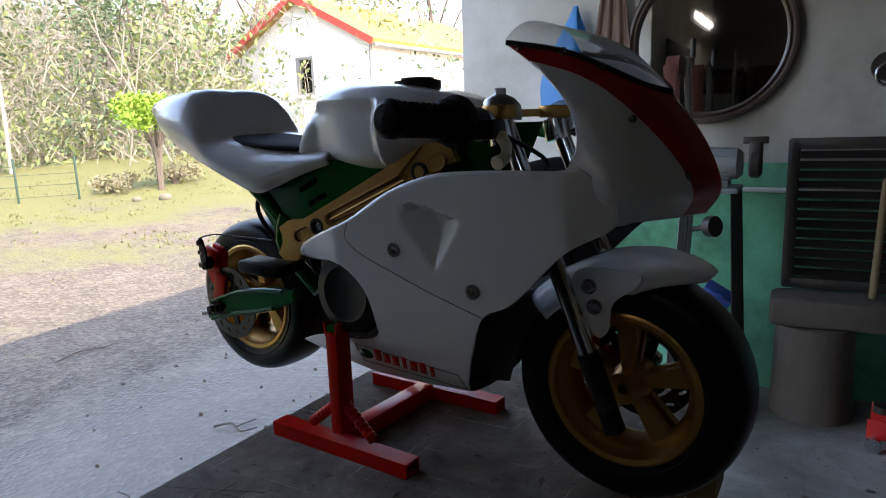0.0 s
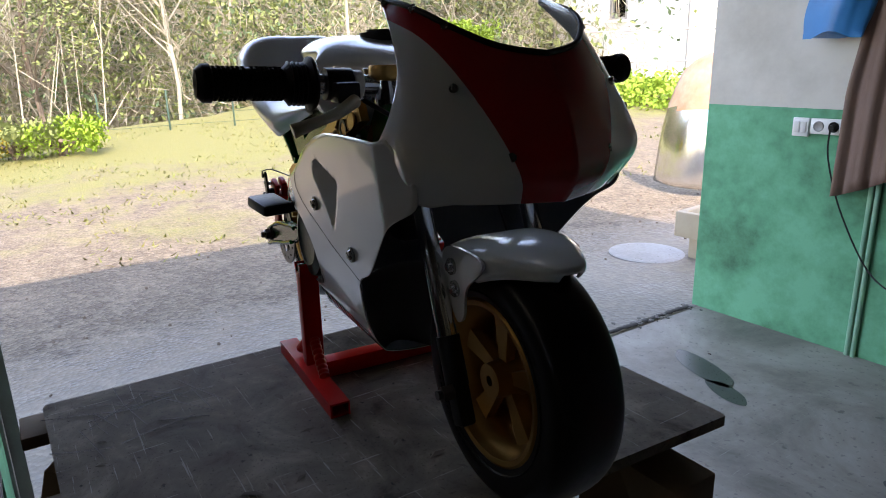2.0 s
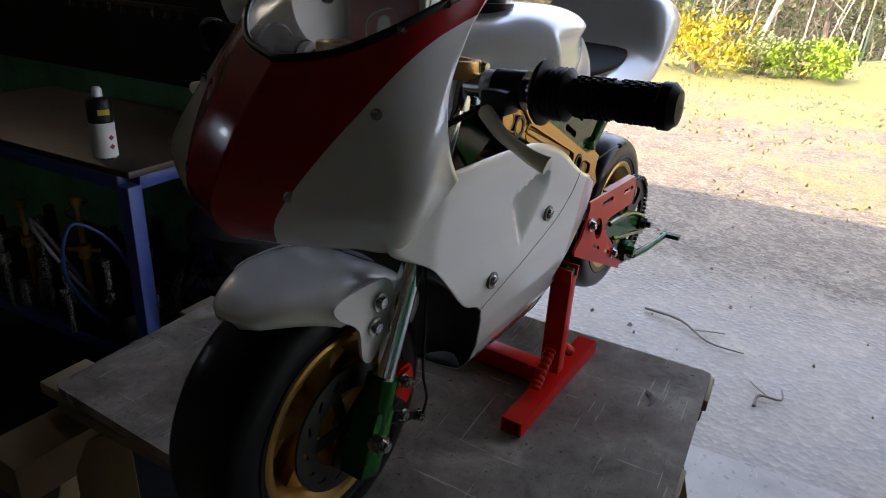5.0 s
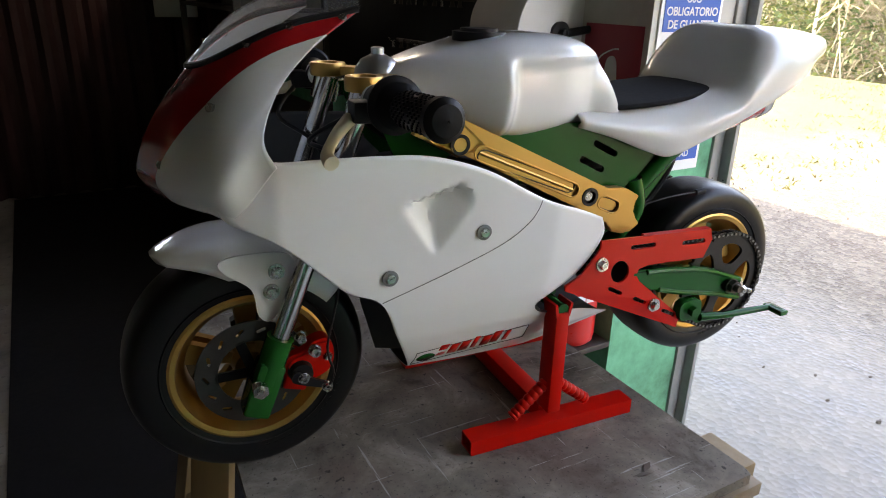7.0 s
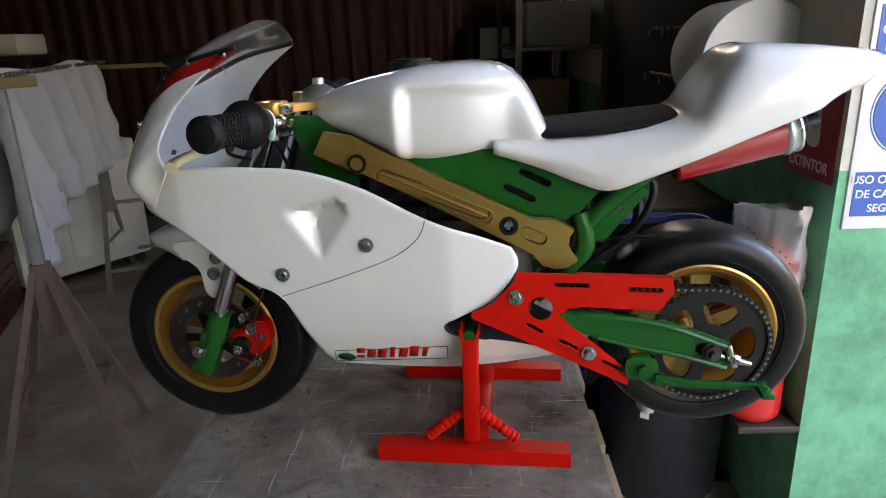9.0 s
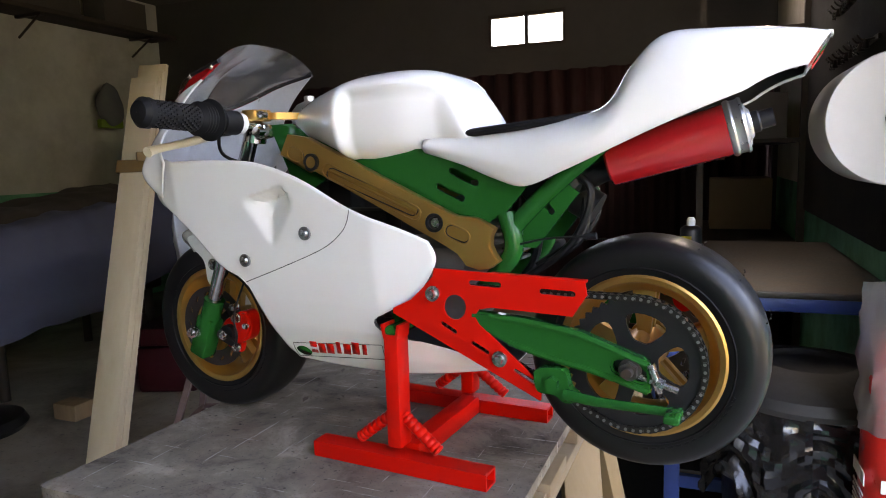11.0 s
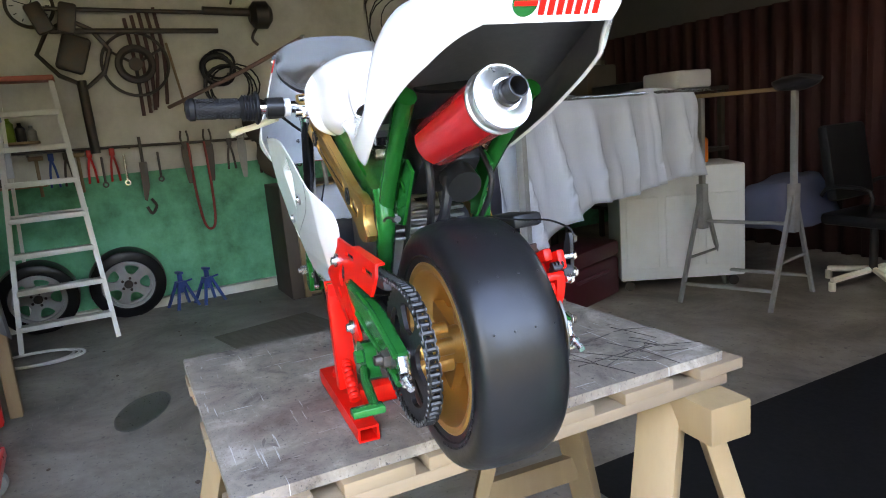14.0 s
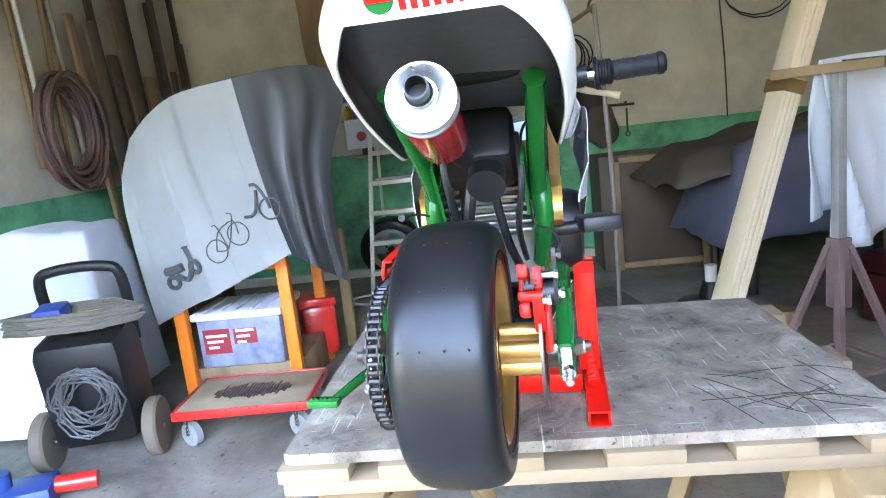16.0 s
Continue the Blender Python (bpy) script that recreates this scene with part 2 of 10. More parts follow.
def glass(name, color, rough=0.02):
    m = bpy.data.materials.new(name)
    m.use_nodes = True
    nt = m.node_tree
    nt.nodes.remove(nt.nodes["Principled BSDF"])
    g, t, mx, fr = (nt.nodes.new(k) for k in ("ShaderNodeBsdfGlossy", "ShaderNodeBsdfTransparent", "ShaderNodeMixShader", "ShaderNodeFresnel"))
    g.inputs["Roughness"].default_value, t.inputs[0].default_value, fr.inputs[0].default_value = rough, (*color, 1), 1.45
    nt.links.new(fr.outputs[0], mx.inputs[0])
    nt.links.new(t.outputs[0], mx.inputs[1])
    nt.links.new(g.outputs[0], mx.inputs[2])
    nt.links.new(mx.outputs[0], nt.nodes["Material Output"].inputs[0])
    return m


PANE = glass("window_pane", (0.8, 0.85, 0.85))


def cloudy(name, color, cover, rough=0.22, clear=0.9):
    """Thin milky film: part lets light through, part scatters it."""
    m = glass(name, (clear, clear, clear), rough)
    nt = m.node_tree
    out = nt.nodes["Material Output"]
    first = out.inputs[0].links[0].from_socket
    d, t, mx, my = (nt.nodes.new(k) for k in ("ShaderNodeBsdfDiffuse", "ShaderNodeBsdfTranslucent", "ShaderNodeMixShader", "ShaderNodeMixShader"))
    d.inputs[0].default_value = t.inputs[0].default_value = (*color, 1)
    mx.inputs[0].default_value, my.inputs[0].default_value = 0.5, cover
    nt.links.new(d.outputs[0], mx.inputs[1])
    nt.links.new(t.outputs[0], mx.inputs[2])
    nt.links.new(first, my.inputs[1])
    nt.links.new(mx.outputs[0], my.inputs[2])
    nt.links.new(my.outputs[0], out.inputs[0])
    return m


SCREEN = cloudy("hazy_screen", (0.50, 0.48, 0.48), 0.22, 0.15, 0.78)
POLY = cloudy("cloudy_polythene", (0.62, 0.60, 0.58), 0.45)
MIRROR = mat("mirror", (0.85, 0.85, 0.85), 0.03, 1.0, second=(0.8, 0.8, 0.8), bump=0, rvar=0.02)


def emit(name, color, power):
    m = bpy.data.materials.new(name)
    m.use_nodes = True
    nt = m.node_tree
    e = nt.nodes.new("ShaderNodeEmission")
    e.inputs[0].default_value, e.inputs[1].default_value = (*color, 1), power
    nt.links.new(e.outputs[0], nt.nodes["Material Output"].inputs[0])
    return m


TUBE_LIGHT = emit("fluorescent_tube", (0.95, 1, 0.98), 3)


def painted_wall(name):
    """Plaster, pale above and green below, both stained and scuffed."""
    m = mat(name, (0.60, 0.57, 0.50), 0.85, second=(0.27, 0.24, 0.19), scale=1.7, amount=0.6, fine=30, bump=0.5)
    nt = m.node_tree
    b = nt.nodes["Principled BSDF"]
    up = b.inputs["Base Color"].links[0].from_socket
    tc, sep = nt.nodes.new("ShaderNodeTexCoord"), nt.nodes.new("ShaderNodeSeparateXYZ")
    nt.links.new(tc.outputs["Object"], sep.inputs[0])
    n = nt.nodes.new("ShaderNodeTexNoise")
    n.inputs["Scale"].default_value, n.inputs["Detail"].default_value, n.inputs["Roughness"].default_value = 2.3, 8, 0.7
    nt.links.new(tc.outputs["Object"], n.inputs["Vector"])
    ramp = nt.nodes.new("ShaderNodeValToRGB")
    el = ramp.color_ramp.elements
    el[0].position, el[0].color, el[1].position, el[1].color = 0.32, (0.045, 0.15, 0.08, 1), 0.62, (0.13, 0.45, 0.265, 1)
    e = el.new(0.5)
    e.color = (0.09, 0.35, 0.195, 1)
    nt.links.new(n.outputs[0], ramp.inputs[0])
    step = nt.nodes.new("ShaderNodeMath")
    step.operation = "LESS_THAN"
    step.inputs[1].default_value = 1.12
    nt.links.new(sep.outputs["Z"], step.inputs[0])
    mix = nt.nodes.new("ShaderNodeMix")
    mix.data_type = "RGBA"
    nt.links.new(step.outputs[0], mix.inputs["Factor"])
    nt.links.new(up, mix.inputs["A"])
    nt.links.new(ramp.outputs[0], mix.inputs["B"])
    nt.links.new(mix.outputs["Result"], b.inputs["Base Color"])
    return m


WALLPAINT = painted_wall("painted_wall")

# ---- building helpers ----
def finish(bm, sharp=38):
    bmesh.ops.recalc_face_normals(bm, faces=bm.faces)
    for f in bm.faces:
        f.smooth = True
    for e in bm.edges:
        if len(e.link_faces) == 2 and e.calc_face_angle(0) > radians(sharp):
            e.smooth = False


def part(name, bm, material, parent=None, label="", sharp=38, solid=0.0, m=None):
    """Links a bmesh as one mesh object under a thing or a part."""
    finish(bm, sharp)
    me = bpy.data.meshes.new(name)
    bm.to_mesh(me)
    bm.free()
    for k in material if isinstance(material, (list, tuple)) else (material,):
        me.materials.append(k)
    ob = new(name, me)
    if parent:
        ob.parent = parent
    if m is not None:
        ob.matrix_basis = m
    if solid:
        mod = ob.modifiers.new("thickness", "SOLIDIFY")
        mod.thickness, mod.offset = solid, -1
    if label:
        ob["label"] = label
    return ob


def thing(name, label, category, m=None, group="", kind=""):
    ob = new(name)
    ob.empty_display_size = 0.05
    if m is not None:
        ob.matrix_basis = m
    return tagged(ob, label, category, group, kind)


def mesh():
    return bmesh.new()


def box(bm, size, at=(0, 0, 0), rot=(0, 0, 0), bevel=0.0, m=None):
    mm = (m if m is not None else Matrix()) @ pose(*at, *rot)
    r = bmesh.ops.create_cube(bm, size=1, matrix=mm @ Matrix.Diagonal((*size, 1)))
    if bevel:
        es = list({e for v in r["verts"] for e in v.link_edges})
        bmesh.ops.bevel(bm, geom=es, offset=bevel, segments=2, affect="EDGES", profile=0.5)
    return bm


def rod(bm, a, b, r, r2=None, seg=16, caps=True):
    a, b = Vector(a), Vector(b)
    d = b - a
    m = Matrix.Translation((a + b) / 2) @ d.to_track_quat("Z", "Y").to_matrix().to_4x4()
    bmesh.ops.create_cone(bm, cap_ends=caps, segments=seg, radius1=r, radius2=r if r2 is None else r2, depth=d.length, matrix=m)
    return bm


def spline(pts, n=8, closed=False):
    """Catmull-Rom points through pts."""
    P = [Vector(p) for p in pts]
    k, out = len(P), []
    for i in range(k if closed else k - 1):
        if closed:
            p0, p1, p2, p3 = P[i - 1], P[i], P[(i + 1) % k], P[(i + 2) % k]
        else:
            p0, p1, p2, p3 = P[max(i - 1, 0)], P[i], P[i + 1], P[min(i + 2, k - 1)]
        for j in range(n):
            t = j / n
            out.append(0.5 * (2 * p1 + (p2 - p0) * t + (2 * p0 - 5 * p1 + 4 * p2 - p3) * t * t + (3 * p1 - p0 - 3 * p2 + p3) * t ** 3))
    if not closed:
        out.append(P[-1].copy())
    return out


def tube(bm, pts, r, n=6, seg=10, smooth=True, closed=False):
    path = spline(pts, n, closed) if smooth else [Vector(p) for p in pts]
    rings, ref = [], None
    for i, p in enumerate(path):
        if closed:
            d = path[(i + 1) % len(path)] - path[i - 1]
        else:
            d = path[min(i + 1, len(path) - 1)] - path[max(i - 1, 0)]
        d.normalize()
        if ref is None:
            ref = d.orthogonal().normalized()
        ref = (ref - d * ref.dot(d)).normalized()
        s = d.cross(ref)
        rr = r(i / max(1, len(path) - 1)) if callable(r) else r
        rings.append([bm.verts.new(p + rr * (math.cos(a) * ref + math.sin(a) * s)) for a in (2 * math.pi * k / seg for k in range(seg))])
    for i in range(len(rings) if closed else len(rings) - 1):
        A, B = rings[i], rings[(i + 1) % len(rings)]
        for k in range(seg):
            bm.faces.new((A[k], A[(k + 1) % seg], B[(k + 1) % seg], B[k]))
    if not closed:
        bm.faces.new(rings[0]), bm.faces.new(rings[-1][::-1])
    return bm


def lathe(bm, profile, seg=48, m=None, closed=True):
    """Turns (radius, along) pairs round the local y axis."""
    m = m if m is not None else Matrix()
    rings = []
    for k in range(seg):
        a = 2 * math.pi * k / seg
        rings.append([bm.verts.new(m @ Vector((r * math.cos(a), y, r * math.sin(a)))) for r, y in profile])
    n = len(profile)
    for k in range(seg):
        A, B = rings[k], rings[(k + 1) % seg]
        for i in range(n if closed else n - 1):
            bm.faces.new((A[i], A[(i + 1) % n], B[(i + 1) % n], B[i]))
    return bm


def lathe_z(bm, profile, seg=32, m=None):
    """Turns (radius, height) pairs round z, open at the ends where the radius is above zero."""
    m = m if m is not None else Matrix()
    rings = [[bm.verts.new(m @ Vector((r * math.cos(2 * math.pi * k / seg), r * math.sin(2 * math.pi * k / seg), z))) for k in range(seg)] for r, z in profile]
    for A, B in zip(rings, rings[1:]):
        for k in range(seg):
            bm.faces.new((A[k], A[(k + 1) % seg], B[(k + 1) % seg], B[k]))
    bm.faces.new(rings[0][::-1]), bm.faces.new(rings[-1])
    return bm


def plate(bm, outline, y0, y1, holes=(), m=None):
    """A flat plate in the x-z plane, from y0 to y1, with holes."""
    m = m if m is not None else Matrix()
    es = []
    for loop in (outline, *holes):
        vs = [bm.verts.new(m @ Vector((p[0], y0, p[1]))) for p in loop]
        es += [bm.edges.new((vs[i], vs[(i + 1) % len(vs)])) for i in range(len(vs))]
    r = bmesh.ops.triangle_fill(bm, edges=es, use_beauty=True, use_dissolve=False)
    fs = [g for g in r["geom"] if isinstance(g, bmesh.types.BMFace)]
    ex = bmesh.ops.extrude_face_region(bm, geom=fs)
    off = m.to_3x3() @ Vector((0, y1 - y0, 0))
    bmesh.ops.translate(bm, verts=[g for g in ex["geom"] if isinstance(g, bmesh.types.BMVert)], vec=off)
    return bm


def slot(cx, cz, length, width, deg, n=5):
    out = []
    a = radians(deg)
    for s in (1, -1):
        for k in range(n + 1):
            t = -math.pi / 2 + math.pi * k / n
            x, z = s * (length / 2 - width / 2) + s * width / 2 * math.cos(t), s * width / 2 * math.sin(t)
            out.append((cx + x * math.cos(a) - z * math.sin(a), cz + x * math.sin(a) + z * math.cos(a)))
    return out


def disc(cx, cz, r, n=20):
    return [(cx + r * math.cos(2 * math.pi * k / n), cz + r * math.sin(2 * math.pi * k / n)) for k in range(n)]


def curve2(pts, n=6, closed=True):
    return [(p.x, p.z) for p in spline([(x, 0, z) for x, z in pts], n, closed)]


def sheet(bm, rows, flip=False, closed=False):
    """Faces over a grid of points."""
    vs = [[bm.verts.new(p) for p in row] for row in rows]
    for a, b in zip(vs, vs[1:]):
        n = len(a)
        for j in range(n if closed else n - 1):
            f = (a[j], a[(j + 1) % n], b[(j + 1) % n], b[j])
            bm.faces.new(f[::-1] if flip else f)
    return vs


def grid_spline(ctrl, nu=6, nv=6):
    """A smooth grid through a small net of control points."""
    rows = [spline(r, nv) for r in ctrl]
    cols = [spline([r[j] for r in rows], nu) for j in range(len(rows[0]))]
    return [[cols[j][i] for j in range(len(cols))] for i in range(len(cols[0]))]


def mirror_y(bm):
    geom = list(bm.verts) + list(bm.edges) + list(bm.faces)
    d = bmesh.ops.duplicate(bm, geom=geom)
    vs = [g for g in d["geom"] if isinstance(g, bmesh.types.BMVert)]
    bmesh.ops.scale(bm, verts=vs, vec=(1, -1, 1))
    bmesh.ops.reverse_faces(bm, faces=[g for g in d["geom"] if isinstance(g, bmesh.types.BMFace)])
    bmesh.ops.remove_doubles(bm, verts=bm.verts, dist=0.0006)
    return bm


def words(name, text, size, material, parent, m, depth=0.0006, label="", align="CENTER"):
    c = bpy.data.curves.new(name, "FONT")
    c.body, c.size, c.extrude, c.align_x, c.align_y = text, size, depth, align, "CENTER"
    c.offset = size * 0.018
    t = bpy.data.objects.new(name + "_source", c)
    scene.collection.objects.link(t)
    me = bpy.data.meshes.new_from_object(t.evaluated_get(bpy.context.evaluated_depsgraph_get()))
    bpy.data.objects.remove(t)
    me.materials.clear()
    me.materials.append(material)
    ob = new(name, me)
    ob.parent, ob.matrix_basis = parent, m
    if label:
        ob["label"] = label
    return ob


TOP = 0.88                       # height of the table's top
ROOM = pose(0, 0, 0, 0, 0, 6)     # the walls stand six degrees from the bike


def room(u, v, z=0.0, rz=0.0):
    return ROOM @ pose(u, v, z, 0, 0, rz)

# ---- structure ----
def block(name, size, at, material, label="", category="wall", m=ROOM, bevel=0.0):
    bm = mesh()
    box(bm, size, at, bevel=bevel)
    ob = part(name, bm, material, m=m)
    return tagged(ob, label, category, kind="structure")


block("floor", (6.35, 7.6, 0.2), (1.97, -1.05, -0.1), CONCRETE, "worn grey-brown concrete garage floor", "floor")
# dark floor sheet, carried on to the right wall to keep the dim corner dark
block("floor_dark_area", (1.88, 3.74, 0.006), (-0.11, -2.82, 0.003), DARKFLOOR, "dark smooth floor area beside the table", "floor")
block("wall_left", (6.5, 0.2, 3.0), (2.0, 2.78, 1.5), WALLPAINT, "stained plaster wall painted green below", "wall")
block("wall_back", (0.2, 8.0, 3.0), (5.1, -1.2, 1.5), WALLPAINT, "white plaster wall with green lower half", "wall")
block("wall_front", (0.34, 4.15, 3.0), (-1.06, -2.675, 1.5), WALLPAINT, "garage front wall beside the open door", "wall")
block("lintel", (0.34, 3.3, 0.45), (-1.06, 1.05, 2.78), WALLPAINT, "lintel above the open garage door", "wall")
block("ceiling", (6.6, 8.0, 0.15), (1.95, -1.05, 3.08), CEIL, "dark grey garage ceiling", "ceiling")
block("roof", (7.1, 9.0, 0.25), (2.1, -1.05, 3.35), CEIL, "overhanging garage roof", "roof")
bm = mesh()
n = 150
rows = []
for z in (0.0, 1.2, 2.02):
    rows.append([Vector((-0.9 + 5.9 * j / n, -4.75 + 0.03 * (1 if (j // 2) % 2 else -1), z)) for j in range(n)])
vs = [[bm.verts.new(p) for p in r] for r in rows]
for i in range(2):
    for j in range(n - 1):
        bm.faces.new((vs[i][j], vs[i][j + 1], vs[i + 1][j + 1], vs[i + 1][j]))
tagged(part("wall_right", bm, RUST, m=ROOM, sharp=20, solid=0.004), "dark red corrugated sheet metal wall", "wall", kind="structure")
# plaster backing takes the ceiling's dark grey so that it reads as unlit
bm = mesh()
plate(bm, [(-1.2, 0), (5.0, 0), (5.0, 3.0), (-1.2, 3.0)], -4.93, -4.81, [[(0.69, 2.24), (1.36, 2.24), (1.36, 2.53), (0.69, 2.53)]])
tagged(part("wall_right_backing", bm, CEIL, m=ROOM), "plaster wall above the corrugated sheets, darkened to look dim", "wall", kind="structure")
bm = mesh()
for x in (0.70, 1.025, 1.35):
    box(bm, (0.03, 0.05, 0.29), (x, -4.84, 2.385))
for z in (2.255, 2.515):
    box(bm, (0.62, 0.044, 0.03), (1.025, -4.84, z))
tagged(part("window_1", bm, DARKMETAL, m=ROOM), "small high window with dark frame", "window", kind="structure")
bm = mesh()
box(bm, (0.05, 0.06, 2.6), (-1.245, -0.62, 1.3), bevel=0.004)
box(bm, (0.02, 0.09, 2.6), (-1.275, -0.60, 1.3), bevel=0.003)
tagged(part("door_frame", bm, GREYMETAL, m=ROOM), "grey steel door frame post", "door frame", kind="structure")
# skirting ledge along the back wall, and a shelf high on it
block("baseboard", (0.08, 4.6, 0.07), (4.96, 0.2, 0.035), PLASTER, "pale concrete ledge along the wall foot", "baseboard")
shelf = thing("wall_shelf", "long dark wooden shelf high on the wall", "shelf", room(4.82, -2.6, 2.62))
bm = mesh()
box(bm, (0.34, 4.2, 0.04), (0, 0, 0), bevel=0.004)
part("board", bm, mat("dark_shelf_wood", (0.055, 0.038, 0.026), 0.8, second=(0.03, 0.021, 0.015), scale=6, amount=0.8, fine=60, bump=0.4, stretch=(1, 0.15, 1)), shelf)
for y in (-1.8, -0.6, 0.6, 1.8):
    bm = mesh()
    box(bm, (0.3, 0.03, 0.03), (0, y, -0.03))
    rod(bm, (0.14, y, -0.2), (-0.13, y, -0.03), 0.01)
    part("bracket", bm, DARKMETAL, shelf)
for y, w, h in ((-1.5, 0.5, 0.24), (-0.7, 0.6, 0.2), (0.3, 0.4, 0.26), (1.2, 0.7, 0.18)):
    bm = mesh()
    box(bm, (0.26, w, h), (0, 0, h / 2), bevel=0.01)
    tagged(part("storage_box", bm, BROWNCLOTH, m=room(4.82, -2.6 + y, 2.645)), "dark brown box stored on the high shelf", "box", "boxes on the shelf")
# fluorescent lamp
lamp = thing("wall_lamp", "lit white fluorescent tube fitting high above the bench", "lamp", ROOM @ pose(-0.80, -3.0, 2.50, 0, -90, 0))
bm = mesh()
box(bm, (0.12, 1.25, 0.05), (0, 0, 0), bevel=0.006)
part("housing", bm, WHITEPAINT, lamp)
bm = mesh()
rod(bm, (0, -0.59, -0.045), (0, 0.59, -0.045), 0.014)
part("tube", bm, TUBE_LIGHT, lamp, "glowing white tube")

# ---- table ----
TABLE = pose(0.102, -0.07, 0, 0, 0, 4.5)
table = thing("work_table", "worn grey pallet board used as a work table", "table", TABLE)
TI = TABLE.inverted()
corners = [TI @ Vector(p) for p in ((0.392, 0.361, 0), (-0.221, 0.309, 0), (-0.160, -0.509, 0), (0.41, -0.45, 0))]
bm = mesh()
ring = []
for i, c in enumerate(corners):
    a, b = corners[i - 1], corners[(i + 1) % 4]
    for t in (0.03, 0.012):
        ring.append(c + (a - c).normalized() * t * (1 if t > 0.02 else 0.35))
    ring.append(c + (b - c).normalized() * 0.012)
    ring.append(c + (b - c).normalized() * 0.03)
lo, hi = [bm.verts.new((p.x, p.y, TOP - 0.016)) for p in ring], [bm.verts.new((p.x, p.y, TOP)) for p in ring]
bm.faces.new(hi), bm.faces.new(lo[::-1])
for i in range(len(ring)):
    j = (i + 1) % len(ring)
    bm.faces.new((lo[i], lo[j], hi[j], hi[i]))
part("top_board", bm, PLY, table, "scratched grey board stained with dried paint")
for x in (-0.27, -0.02, 0.235):
    for y in (-0.40, -0.24, -0.08, 0.1, 0.22, 0.36):
        bm = mesh()
        box(bm, (0.075, 0.10, 0.02), (x, y, TOP - 0.026), bevel=0.002)
        part("spacer", bm, PALLET, table)
for x in (-0.268, -0.02, 0.235):
    bm = mesh()
    box(bm, (0.075, 0.82, 0.02), (x, -0.005, TOP - 0.046), bevel=0.003)
    part("plank", bm, PALLET, table)


def sawhorse(m):
    h = TOP - 0.056
    s = thing("sawhorse", "plain pine sawhorse under the table", "sawhorse", m, "sawhorses under the table")
    bm = mesh()
    box(bm, (0.74, 0.085, 0.065), (0, 0, h - 0.0325), bevel=0.004)
    part("beam", bm, PINE, s)
    for sx in (-1, 1):
        for sy in (-1, 1):
            bm = mesh()
            a, b = Vector((sx * 0.25, sy * 0.035, h - 0.02)), Vector((sx * 0.36, sy * 0.24, 0.0))
            d = (b - a)
            mm = Matrix.Translation((a + b) / 2) @ d.to_track_quat("Z", "X").to_matrix().to_4x4()
            box(bm, (0.036, 0.075, d.length), m=mm, bevel=0.003)
            for v in bm.verts:
                v.co.z = max(v.co.z, 0.0)
            part("leg", bm, PINE, s)
    for sx in (-1, 1):
        bm = mesh()
        box(bm, (0.025, 0.28, 0.07), (sx * 0.315, 0, 0.35))
        part("brace", bm, PINE, s)
    return s


sawhorse(pose(0.06, 0.235, 0, 0, 0, 4.5))
sawhorse(pose(0.135, -0.443, 0, 0, 0, 1.5))

# thin wire cuttings on the table
bm = mesh()
rng = random.Random(4)
for k in range(18):
    cx, cy = rng.uniform(-0.11, 0.02), rng.uniform(-0.46, -0.28)
    a, L = rng.gauss(1.0, 0.6), rng.uniform(0.05, 0.16)
    p, q = Vector((cx - L / 2 * math.cos(a), cy - L / 2 * math.sin(a), TOP + 0.0012)), Vector((cx + L / 2 * math.cos(a), cy + L / 2 * math.sin(a), TOP + 0.0012))
    mid = (p + q) / 2 + Vector((rng.uniform(-1, 1), rng.uniform(-1, 1), 0.2)) * 0.006
    tube(bm, [p, mid, q], 0.0005, 3, 4)
tagged(part("wire_cuttings", bm, DARKMETAL), "scattered thin dark wire cuttings on the table", "wire", kind="stuff")

bm = mesh()
rng = random.Random(17)
for k in range(42):
    cx, cy, a, L = rng.uniform(-0.12, 0.34), rng.uniform(-0.44, 0.30), rng.uniform(0, 6.28), rng.uniform(0.004, 0.016)
    d, n_ = Vector((math.cos(a), math.sin(a), 0)) * L, Vector((-math.sin(a), math.cos(a), 0)) * L * rng.uniform(0.15, 0.4)
    p = Vector((cx, cy, TOP + 0.0008))
    bm.faces.new([bm.verts.new(v) for v in (p - d, p - n_ + Vector((0, 0, 0.0012)), p + d, p + n_ + Vector((0, 0, 0.002)))])
tagged(part("paint_flake", bm, BARK), "small dark flakes of dried paint on the table", "flakes", kind="stuff")

